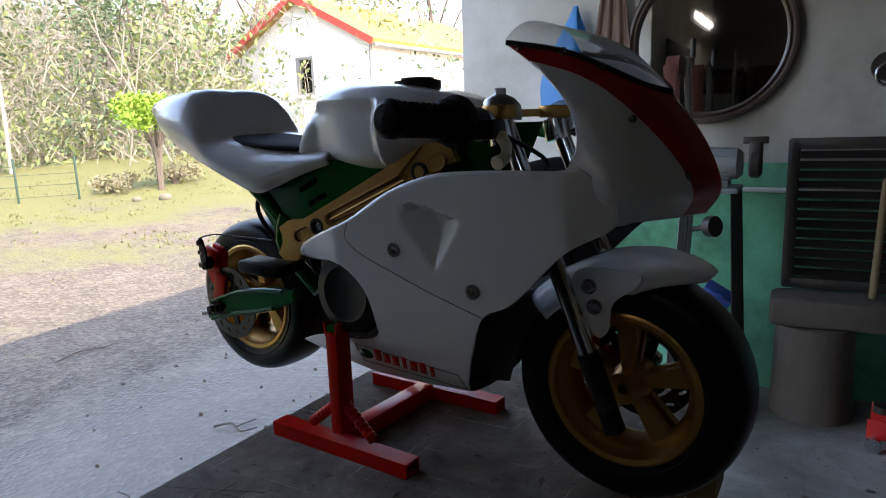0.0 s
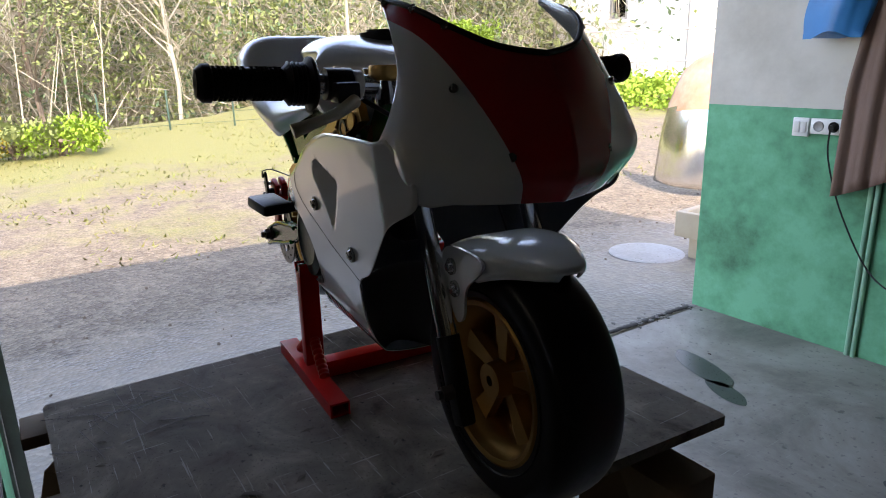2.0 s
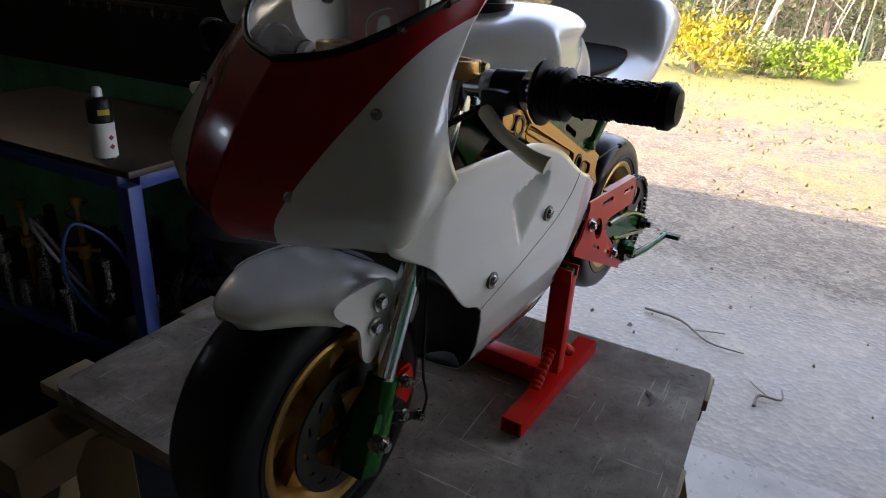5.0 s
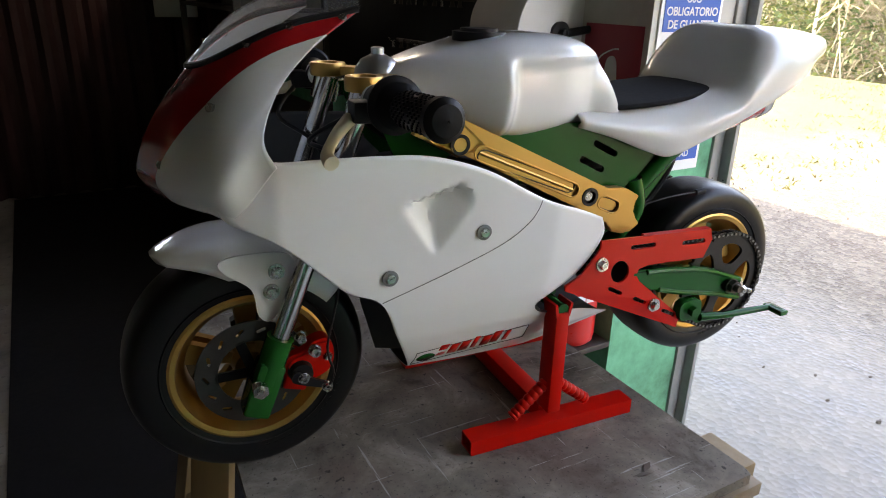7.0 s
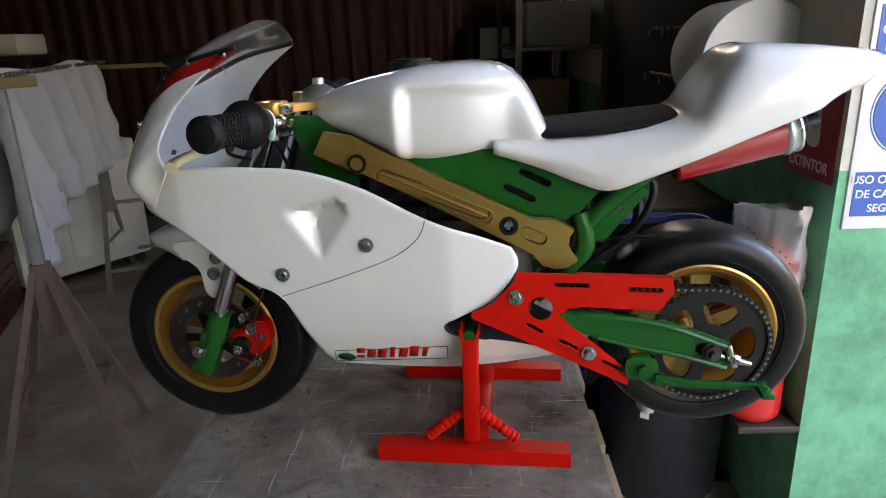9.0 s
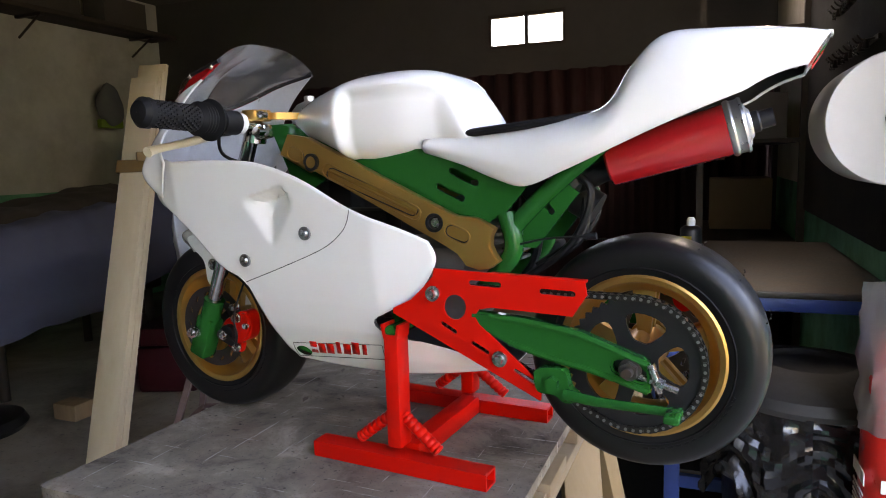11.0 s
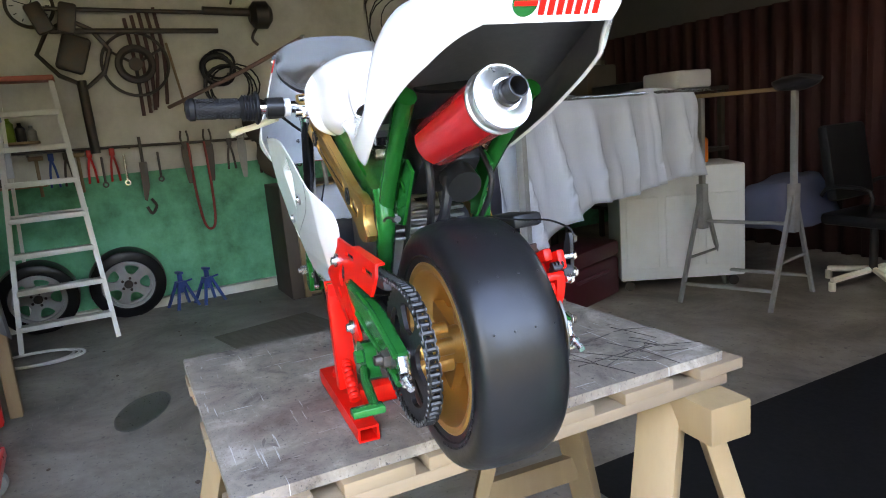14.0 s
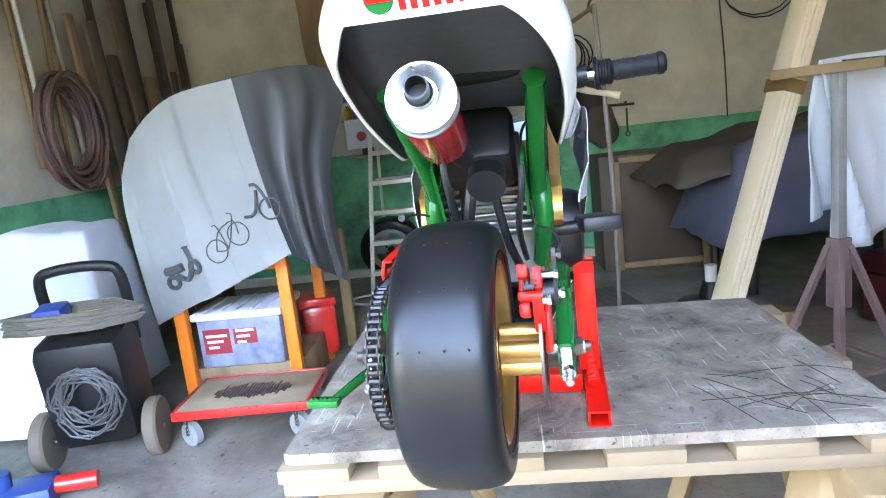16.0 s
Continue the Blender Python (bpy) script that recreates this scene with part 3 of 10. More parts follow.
# ---- lift stand ----
stand = thing("bike_stand", "red welded steel stand lifting the small motorbike", "stand", pose(0, 0, TOP))
for s in (1, -1):
    y = 0.12 * s
    bm = mesh()
    L, w, h, t = 0.268, 0.030, 0.022, 0.003
    ends = []
    for x in (-0.025 - L / 2, -0.025 + L / 2):
        ends.append([[bm.verts.new((x, y + (w / 2 - q) * cy, h / 2 + (h / 2 - q) * cz)) for cy, cz in ((-1, -1), (1, -1), (1, 1), (-1, 1))] for q in (0.0, t)])
    for k in range(4):
        n_ = (k + 1) % 4
        for q in (0, 1):
            bm.faces.new((ends[0][q][k], ends[0][q][n_], ends[1][q][n_], ends[1][q][k]))
        for e in ends:
            bm.faces.new((e[0][k], e[0][n_], e[1][n_], e[1][k]))
    foot = part("foot", bm, RED, stand, "open-ended red box tube")
    bm = mesh()
    box(bm, (0.021, 0.03, 0.156), (-0.023, 0.115 * s, 0.11), bevel=0.002)
    part("post", bm, RED, stand)
    for k in (-1, 1):
        bm = mesh()
        pts = [(-0.023 + k * 0.008, 0.115 * s, 0.075), (-0.023 + k * 0.062, 0.118 * s, 0.033)]
        tube(bm, pts, lambda t: 0.0074 + 0.0014 * abs(math.sin(9 * math.pi * t)), 54, 10)
        part("brace", bm, RED, stand, "weld-beaded round brace")
    bm = mesh()
    for k in (-1, 1):
        box(bm, (0.004, 0.03, 0.02), (-0.023 + 0.0105 * k, 0.115 * s, 0.192), (0, 12 * k, 0))
    part("cradle", bm, RED, stand)
bm = mesh()
box(bm, (0.03, 0.204, 0.028), (-0.03, 0, 0.016), bevel=0.002)
part("crossbar", bm, RED, stand)

# ---- the small motorbike ----
bike = thing("pocket_bike", "white pocket racing motorbike with red nose and green frame", "motorbike", pose(0, 0, TOP))


def spoked_wheel(name, cx, cy, cz, r, w, rim, label):
    wh = new(name)
    wh.parent, wh.matrix_basis = bike, pose(cx, cy, cz)
    if label:
        wh["label"] = label
    bm = mesh()
    n = 9
    prof = [(rim - 0.006, -w * 0.40), (rim + 0.004, -w * 0.46), (rim + (r - rim) * 0.45, -w * 0.5)]
    for k in range(-n, n + 1):
        a = k / n
        prof.append((r - (r - rim) * 0.42 * abs(a) ** 2.6, w * 0.495 * math.sin(a * math.pi / 2)))
    prof += [(rim + (r - rim) * 0.45, w * 0.5), (rim + 0.004, w * 0.46), (rim - 0.006, w * 0.40)]
    lathe(bm, prof, 72)
    ty = part("tyre", bm, TYRE, wh, "smooth black slick tyre")
    bm = mesh()
    for s in (-1, 1):       # raised sidewall rings and lettering bars
        for rr in (rim + 0.012,):
            lathe(bm, [(rr - 0.0015, s * w * 0.478), (rr, s * w * 0.497), (rr + 0.0015, s * w * 0.478)], 60)
        for k in range(14):
            a = radians(200 + 5 * k)
            rr = rim + (r - rim) * 0.36
            box(bm, (0.006, 0.001, 0.0022), (rr * math.cos(a), s * w * 0.5, rr * math.sin(a)), (0, -math.degrees(a) + 90, 0))
    part("sidewall_relief", bm, RUBBER, ty)
    bm = mesh()
    hw = w * 0.43
    half = [(rim + 0.004, -hw), (rim + 0.004, -hw - 0.003), (rim + 0.001, -hw - 0.0045), (rim - 0.005, -hw - 0.003), (rim - 0.007, -hw + 0.003), (rim - 0.010, -hw + 0.008), (rim - 0.017, -hw + 0.016), (rim - 0.020, -hw * 0.3)]
    lathe(bm, half + [(a, -b) for a, b in half[::-1]] + [(rim - 0.012, hw * 0.7), (rim - 0.012, -hw * 0.7)], 72)
    part("rim", bm, GOLD, wh, "gold painted rim")
    for k in range(5):
        a = radians(90 + 72 * k)
        bm = mesh()
        m = Matrix.Rotation(-a, 4, "Y")
        r0, r1 = 0.018, rim - 0.016
        for y in (-0.012, 0.012):
            vs = [bm.verts.new(m @ Vector(p)) for p in ((r0, y - 0.006, -0.007), (r0, y + 0.006, -0.007), (r0, y + 0.006, 0.007), (r0, y - 0.006, 0.007),
                                                       (r1, y * 1.2 - 0.006, -0.014), (r1, y * 1.2 + 0.006, -0.014), (r1, y * 1.2 + 0.006, 0.014), (r1, y * 1.2 - 0.006, 0.014))]
            for f in ((0, 1, 2, 3), (7, 6, 5, 4), (0, 4, 5, 1), (1, 5, 6, 2), (2, 6, 7, 3), (3, 7, 4, 0)):
                bm.faces.new([vs[i] for i in f])
        web = [bm.verts.new(m @ Vector(p)) for p in ((r0, -0.012, 0), (r1, -0.014, 0), (r1, 0.014, 0), (r0, 0.012, 0))]
        bm.faces.new(web)
        part("spoke", bm, GOLD, wh)
    bm = mesh()
    lathe(bm, [(0.006, -hw * 0.95), (0.02, -hw * 0.95), (0.022, -hw * 0.5), (0.026, 0), (0.022, hw * 0.5), (0.02, hw * 0.95), (0.006, hw * 0.95)], 28)
    part("hub", bm, GOLD, wh)
    return wh


FA, RA = (0.371, 0.008, 0.148), (-0.332, 0.025, 0.177)
fw = spoked_wheel("front_wheel", *FA, 0.146, 0.088, 0.094, "front wheel with gold five-spoke rim")
rw = spoked_wheel("rear_wheel", *RA, 0.141, 0.100, 0.094, "wide rear wheel with gold five-spoke rim")
bm = mesh()
for k in range(3):
    a = radians(20 + 22 * k)
    for y in (-0.03, -0.008, 0.014, 0.034):
        rr = 0.1465 - (0.052) * 0.42 * abs(math.asin(min(1, abs(y) / 0.0495)) / (math.pi / 2)) ** 2.6
        bmesh.ops.create_icosphere(bm, subdivisions=1, radius=0.0013, matrix=Matrix.Translation((-rr * math.cos(a), y, rr * math.sin(a))))
tagged(part("mould_nib", bm, BLACK, rw), kind="stuff")


def brake_disc(y, r, parent):
    bm = mesh()
    holes = [slot(r * 0.82 * math.cos(a), r * 0.82 * math.sin(a), 0.012, 0.004, math.degrees(a) + 60) for a in (2 * math.pi * k / 14 for k in range(14))]
    holes += [disc(0.0, 0.0, r * 0.62, 28)]
    plate(bm, disc(0, 0, r, 48), y - 0.0015, y + 0.0015, holes)
    d = part("brake_disc", bm, DISC, parent, "slotted steel brake disc")
    bm = mesh()
    for k in range(5):
        a = 2 * math.pi * k / 5
        box(bm, (r * 0.62, 0.003, 0.012), (r * 0.35 * math.cos(a), y, r * 0.35 * math.sin(a)), (0, -math.degrees(a), 0))
    part("carrier", bm, BLACK, d)


brake_disc(0.048, 0.068, fw)
brake_disc(-0.088, 0.064, rw)

# front fork
for s in (1, -1):
    y = 0.008 + 0.072 * s
    up, mid, lowp = Vector((0.232, y, 0.478)), Vector((0.345, y, 0.19)), Vector((0.372, y + 0.004 * s, 0.14))
    bm = mesh()
    rod(bm, up, mid, 0.0115, seg=20)
    leg = part("fork_tube", bm, CHROME, bike, "polished fork tube")
    bm = mesh()
    d = (mid - up).normalized()
    rod(bm, mid - d * 0.012, mid + d * 0.045, 0.0165 if s > 0 else 0.0135, seg=20)
    mm = Matrix.Translation(mid + d * 0.055) @ d.to_track_quat("Z", "Y").to_matrix().to_4x4()
    box(bm, (0.03, 0.032, 0.07) if s > 0 else (0.020, 0.022, 0.07), m=mm, bevel=0.004)
    # right foot and its nut go dark: that side's shade put into the colour
    part("fork_foot", bm, GREEN if s > 0 else BLACK, leg, "green fork foot" if s > 0 else "fork foot blackened as if in shade")
    bm = mesh()
    rod(bm, (FA[0], y + 0.012 * s, FA[2]), (FA[0], y + 0.026 * s, FA[2]), 0.0095, seg=6)
    rod(bm, (FA[0], y + 0.024 * s, FA[2]), (FA[0], y + 0.031 * s, FA[2]), 0.0055)
    part("axle_nut", bm, STEEL if s > 0 else DARKMETAL, leg)
# front brake caliper
cal = new("front_caliper")
cal.parent = bike
cal["label"] = "red mechanical disc brake caliper"
bm = mesh()
plate(bm, curve2([(0.276, 0.172), (0.284, 0.183), (0.300, 0.181), (0.312, 0.172), (0.330, 0.165), (0.336, 0.150), (0.328, 0.134), (0.306, 0.130), (0.286, 0.136), (0.276, 0.150)], 4), 0.046, 0.074)
bmesh.ops.bevel(bm, geom=[e for e in bm.edges if len(e.link_faces) == 2 and e.calc_face_angle(0) > 1.2], offset=0.004, segments=2, affect="EDGES")
part("body", bm, RED, cal)
bm = mesh()
box(bm, (0.030, 0.012, 0.018), (0.322, 0.056, 0.122), (0, -18, 0), 0.003)
part("lug", bm, RED, cal)
bm = mesh()
rod(bm, (0.318, 0.070, 0.146), (0.318, 0.083, 0.146), 0.0155, 0.0135, seg=24)
part("piston_cap", bm, BLACK, cal)
bm = mesh()
plate(bm, curve2([(0.327, 0.153), (0.332, 0.143), (0.322, 0.136), (0.298, 0.127), (0.288, 0.124), (0.287, 0.131), (0.297, 0.136), (0.314, 0.146)], 4), 0.084, 0.089)
part("arm", bm, BLACK, cal)
for x, z, y0, y1, q in ((0.318, 0.145, 0.088, 0.094, 0.0058), (0.290, 0.128, 0.088, 0.096, 0.0055), (0.300, 0.172, 0.074, 0.083, 0.0065), (0.314, 0.187, 0.060, 0.072, 0.0060), (0.352, 0.160, 0.078, 0.088, 0.0050), (0.284, 0.160, 0.072, 0.078, 0.0045)):
    bm = mesh()
    lathe(bm, [(0.0005, y0), (q + 0.0015, y0), (q + 0.0015, y0 + 0.002), (q, y0 + 0.002), (q * 0.95, y1), (q * 0.5, y1), (q * 0.45, y1 - 0.002), (0.0005, y1 - 0.002)], 18, pose(x, 0, z))
    part("bolt", bm, STEEL, cal)
bm = mesh()
tube(bm, [(0.290, 0.094, 0.128), (0.283, 0.095, 0.150), (0.288, 0.092, 0.185), (0.268, 0.078, 0.25), (0.25, 0.06, 0.33)], 0.0016, 6, 8)
part("cable", bm, BLACK, cal)

# front fender
bm = mesh()
rows = []
N = 30
for i in range(N + 1):
    t = i / N
    a = radians(57 + 80 * t)
    rr = 0.164 + 0.015 * (1 - t) ** 2
    k_ = min(1.0, t / 0.3)
    hw = 0.012 + 0.050 * k_ ** 0.55
    drop = 0.012 + 0.030 * k_
    row = []
    for j in range(-10, 11):
        q = j / 10
        r_ = rr - drop * abs(q) ** 3.5
        row.append(Vector((FA[0] + r_ * math.cos(a), FA[1] + hw * math.copysign(abs(math.sin(q * math.pi / 2)) ** 0.9, q), FA[2] + r_ * math.sin(a))))
    rows.append(row)
sheet(bm, rows)
fender = part("front_fender", bm, WHITE, bike, "white fender over the front wheel", solid=0.003)
for s in (1, -1):
    bm = mesh()
    o = curve2([(0.40, 0.30), (0.37, 0.305), (0.325, 0.30), (0.318, 0.27), (0.345, 0.222), (0.362, 0.228), (0.368, 0.262), (0.395, 0.285)], 5)
    plate(bm, o, FA[1] + 0.060 * s, FA[1] + 0.0635 * s)
    part("stay", bm, WHITE, fender)
    for x, z in ((0.339, 0.281), (0.346, 0.257)):
        bm = mesh()
        yy = FA[1] + 0.0635 * s
        rod(bm, (x, yy, z), (x, yy + 0.003 * s, z), 0.0095, seg=20)
        rod(bm, (x, yy + 0.003 * s, z), (x, yy + 0.007 * s, z), 0.0065, 0.005, seg=16)
        part("screw", bm, STEEL, fender)

# steering: triple clamp, bars, grips, levers
bm = mesh()
plate(bm, curve2([(0.222, 0.060), (0.200, 0.030), (0.196, 0.0), (0.200, -0.030), (0.222, -0.060), (0.205, -0.070), (0.180, -0.040), (0.172, 0.0), (0.180, 0.040), (0.205, 0.070)], 4), 0, 0.010,
      m=pose(0, 0, 0.482, 90, 0, 0))
clamp = part("top_clamp", bm, GOLD, bike, "gold top fork clamp")
for s in (1, -1):
    bm = mesh()
    lathe_z(bm, [(0.0115, 0.480), (0.0205, 0.480), (0.0215, 0.482), (0.0215, 0.494), (0.0205, 0.496), (0.0140, 0.496), (0.0130, 0.493)], 28, pose(0.232, 0.075 * s, 0))
    box(bm, (0.014, 0.012, 0.014), (0.213, 0.084 * s, 0.488), (0, 0, 30 * s), 0.002)
    part("clamp_ring", bm, GOLD, clamp)
    bm = mesh()
    rod(bm, (0.207, 0.083 * s, 0.488), (0.207, 0.095 * s, 0.488), 0.005, seg=12)
    part("pinch_bolt", bm, STEEL, clamp)
    bm = mesh()
    rod(bm, (0.232, 0.075 * s, 0.486), (0.232, 0.075 * s, 0.4935), 0.0125, seg=20)
    part("fork_cap", bm, BLACK, clamp)
bm = mesh()
lathe_z(bm, [(0.028, 0.478), (0.029, 0.486), (0.027, 0.497), (0.020, 0.506), (0.010, 0.511), (0.008, 0.512), (0.008, 0.519), (0.006, 0.520)], 28, pose(0.190, 0, 0))
part("stem_nut", bm, CAPMETAL, clamp, "domed silver steering stem cap")

for s in (1, -1):
    a, b = Vector((0.232, 0.075 * s, 0.474)), Vector((0.229, 0.281 * s, 0.483))
    d = (b - a).normalized()
    bar = None
    bm = mesh()
    rod(bm, a, b, 0.011, seg=20)
    rod(bm, (0.238, 0.076 * s, 0.450), (0.231, 0.076 * s, 0.478), 0.0175, seg=20)
    box(bm, (0.022, 0.020, 0.020), (0.212, 0.084 * s, 0.463), (0, 10, 0), 0.003)
    rod(bm, (0.208, 0.090 * s, 0.463), (0.208, 0.104 * s, 0.463), 0.0075, seg=14)
    bar = part("handlebar", bm, CHROME, bike, "steel handlebar clamped on the fork")
    bm = mesh()
    mm = Matrix.Translation(a) @ d.to_track_quat("Y", "Z").to_matrix().to_4x4()
    L = (b - a).length
    y0 = L - 0.118
    prof = [(0.0105, y0), (0.026, y0), (0.029, y0 + 0.003), (0.029, y0 + 0.006), (0.0215, y0 + 0.009)]
    for k in range(4):
        prof += [(0.0215, y0 + 0.011 + 0.005 * k), (0.0235, y0 + 0.0125 + 0.005 * k), (0.0215, y0 + 0.014 + 0.005 * k)]
    prof += [(0.0165, y0 + 0.033), (0.0165, L - 0.012), (0.0195, L - 0.01), (0.0195, L - 0.002), (0.014, L + 0.004), (0.001, L + 0.006), (0.001, y0)]
    lathe(bm, prof, 32, mm)
    for k in range(18):
        for i in range(15):
            if i == 7:
                continue
            aa = 2 * math.pi * (k + 0.5 * (i % 2)) / 18
            box(bm, (0.0022, 0.0034, 0.0022), m=mm @ Matrix.Translation((0.0168 * math.cos(aa), y0 + 0.037 + i * 0.0048, 0.0168 * math.sin(aa))))
    part("grip", bm, RUBBER, bar, "black studded rubber grip")
    bm = mesh()
    rod(bm, a + d * 0.046, a + d * 0.076, 0.0175, seg=20)
    box(bm, (0.03, 0.026, 0.022), tuple(a + d * 0.06 + Vector((0.02, 0, -0.008))), bevel=0.003)
    part("switch_clamp", bm, BLACK, bar)
    bm = mesh()
    rod(bm, a + d * 0.034, a + d * 0.044, 0.0155, seg=20)
    part("collar", bm, WHITEPAINT, bar)
    bm = mesh()
    piv = a + d * 0.055 + Vector((0.035, 0, -0.016))
    tip = Vector((0.308, 0.212 * s, 0.437))
    k1 = piv.lerp(tip, 0.35) + Vector((0.008, 0, -0.002))
    k2 = piv.lerp(tip, 0.8) + Vector((0.008, 0, 0))
    tube(bm, [piv, k1, k2, tip], lambda t: 0.0055 + 0.002 * abs(2 * t - 1), 6, 10)
    for v in bm.verts:
        v.co.z = v.co.z * 0.999
    part("lever", bm, CREAM, bar, "cream painted brake lever")
    bm = mesh()
    tube(bm, [piv + Vector((0, -0.01 * s, 0)), piv + Vector((0.03, -0.05 * s, -0.03)), (0.26, 0.03 * s, 0.40), (0.24, 0.02 * s, 0.33)], 0.0028, 6, 8)
    part("cable", bm, BLACK, bar)

# tank
bm = mesh()
rows = []
secs = [(0.192, 0.034, 0.468, 0.490), (0.17, 0.05, 0.456, 0.504), (0.13, 0.075, 0.442, 0.517), (0.09, 0.10, 0.427, 0.526), (0.062, 0.113, 0.414, 0.532), (0.03, 0.114, 0.409, 0.536), (-0.02, 0.110, 0.414, 0.538),
        (-0.06, 0.098, 0.418, 0.533), (-0.085, 0.09, 0.42, 0.518), (-0.105, 0.082, 0.42, 0.49), (-0.122, 0.074, 0.42, 0.455)]
S = [spline([(x, w, 0) for x, w, a, b in secs], 9), spline([(x, a, b) for x, w, a, b in secs], 9)]
for p, q in zip(*S):
    x, w, zb, zt = p.x, p.y, q.y, q.z
    row = []
    for k in range(64):
        a = 2 * math.pi * k / 64
        c, s_ = math.cos(a), math.sin(a)
        e = 0.5
        y = w * math.copysign(abs(c) ** e, c)
        zz = math.copysign(abs(s_) ** e, s_)
        taper = 1 - 0.17 * max(0, zz) ** 2 - 0.09 * max(0, -zz)
        z = (zb + zt) / 2 + (zt - zb) / 2 * zz
        # knee recess behind a crisp upright corner
        r = 1.0
        for t in ((0.068 - x) / 0.022, (x + 0.118) / 0.05, (0.519 - z) / 0.022):
            t = min(1.0, max(0.0, t))
            r *= t * t * (3 - 2 * t)
        row.append(Vector((x, y * taper - math.copysign(0.017 * r, y) * min(1.0, abs(y) / 0.04), z)))
    rows.append(row)
vs = sheet(bm, rows, closed=True)
bm.faces.new(vs[0]), bm.faces.new(vs[-1][::-1])
tank = part("tank_cover", bm, WHITE, bike, "glossy white tank cover")
bm = mesh()
rod(bm, (0.055, 0, 0.527), (0.055, 0, 0.538), 0.034, seg=28)
rod(bm, (0.055, 0, 0.538), (0.055, 0, 0.542), 0.024, seg=28)
part("filler_cap", bm, BLACK, tank, "black filler cap")

# seat cowl: an open-bottomed shell that rises to the tail
def cowl_rows(shrink=0.0):
    st = [(-0.055, 0.085, 0.424, 0.447), (-0.11, 0.092, 0.408, 0.447), (-0.16, 0.10, 0.389, 0.451), (-0.20, 0.106, 0.380, 0.455), (-0.25, 0.112, 0.398, 0.462), (-0.295, 0.116, 0.417, 0.476),
          (-0.325, 0.117, 0.430, 0.522), (-0.355, 0.116, 0.443, 0.5475), (-0.40, 0.111, 0.461, 0.5485), (-0.445, 0.099, 0.478, 0.546), (-0.488, 0.082, 0.493, 0.541), (-0.517, 0.068, 0.500, 0.536)]
    A = spline([(x, w, 0) for x, w, a, b in st], 5)
    B = spline([(x, a, b) for x, w, a, b in st], 5)
    out = []
    for p, q in zip(A, B):
        x, w, zl, zt = p.x, p.y - shrink, q.y, q.z - shrink
        h = zt - zl
        half = spline([(0, 0, zt), (w * 0.45, 0, zt), (w * 0.76, 0, zt - 0.1 * h), (w * 0.94, 0, zt - 0.34 * h), (w, 0, zl + 0.38 * h), (w * 0.955, 0, zl + 0.12 * h), (w * 0.90, 0, zl)], 4)
        cut = 0.6 * min(1.0, max(0.0, (-0.44 - x) / 0.077))      # the tail end leans forward below
        left = [Vector((x + cut * (zt - c.z), c.x, c.z)) for c in half]
        out.append([Vector((v.x, -v.y, v.z)) for v in left[:0:-1]] + left)
    return out


bm = mesh()
rows = cowl_rows()
vs = sheet(bm, rows)
seatcowl = part("seat_cowl", bm, [WHITE, UNDER], bike, "white seat cowl with raised tail", solid=0.004)
seatcowl.modifiers[0].material_offset, seatcowl.modifiers[0].material_offset_rim = 1, 0
bm = mesh()
end = rows[-1]
zt = end[len(end) // 2].z
mid_ = len(end) // 2
sheet(bm, [[end[k].lerp(end[-1 - k], t / 10) for t in range(11)] for k in range(mid_)])
part("tail_panel", bm, WHITE, seatcowl, "white rear panel of the tail", solid=0.003)
# tail decal: green and red roundel with red bars
bm = mesh()
def on_tail(y, z):
    return (-0.5195 + (zt - z) * 0.6, y, z)
for k in range(7):
    hb = 0.017 if k not in (0, 3, 6) else 0.021
    box(bm, (0.0012, 0.0052 if k != 5 else 0.003, hb), on_tail(0.011 - 0.0088 * k, zt - 0.0235 + hb / 2 - 0.0085), (0, -31, 0))
part("red_bar", bm, RED, seatcowl, "row of red lettering-sized bars")
bm = mesh()
c_ = Vector(on_tail(0.028, zt - 0.0215))
n_ = Vector((-1, 0, -0.6)).normalized()
rod(bm, c_ + n_ * 0.0002, c_ + n_ * 0.0014, 0.0115, seg=24)
part("roundel", bm, GREEN, seatcowl, "green and red roundel")
bm = mesh()
box(bm, (0.0012, 0.021, 0.004), tuple(c_ + n_ * 0.0018), (0, -31, 0))
part("stripe", bm, RED, seatcowl)
# seat pad
bm = mesh()
rows = []
for i in range(21):
    t = i / 20
    x = -0.112 - 0.20 * t
    zc = 0.447 + 0.011 * t + 0.009 * t * t
    w = 0.062 + 0.025 * math.sin(math.pi * min(1, t * 0.8 + 0.2))
    row = []
    for k in range(24):
        a = 2 * math.pi * k / 24
        c, s_ = math.cos(a), math.sin(a)
        row.append(Vector((x, w * math.copysign(abs(c) ** 0.5, c), zc + 0.0075 * math.copysign(abs(s_) ** 0.7, s_))))
    rows.append(row)
vs = sheet(bm, rows, closed=True)
bm.faces.new(vs[0]), bm.faces.new(vs[-1][::-1])
seat = part("seat_pad", bm, mat("seat_foam", (0.008, 0.008, 0.009), 0.75, second=(0.014, 0.014, 0.014), scale=20, fine=200, bump=0.1, spec=0.12), bike, "thin black seat pad with three dimples")
for x, y in ((-0.15, 0), (-0.25, 0.045), (-0.25, -0.045)):
    bm = mesh()
    lathe_z(bm, [(0.007, 0.454 + (0.008 if x < -0.2 else 0)), (0.009, 0.4565 + (0.008 if x < -0.2 else 0)), (0.004, 0.455 + (0.008 if x < -0.2 else 0))], 16, pose(x, y, 0))
    part("dimple", bm, RUBBER, seat)

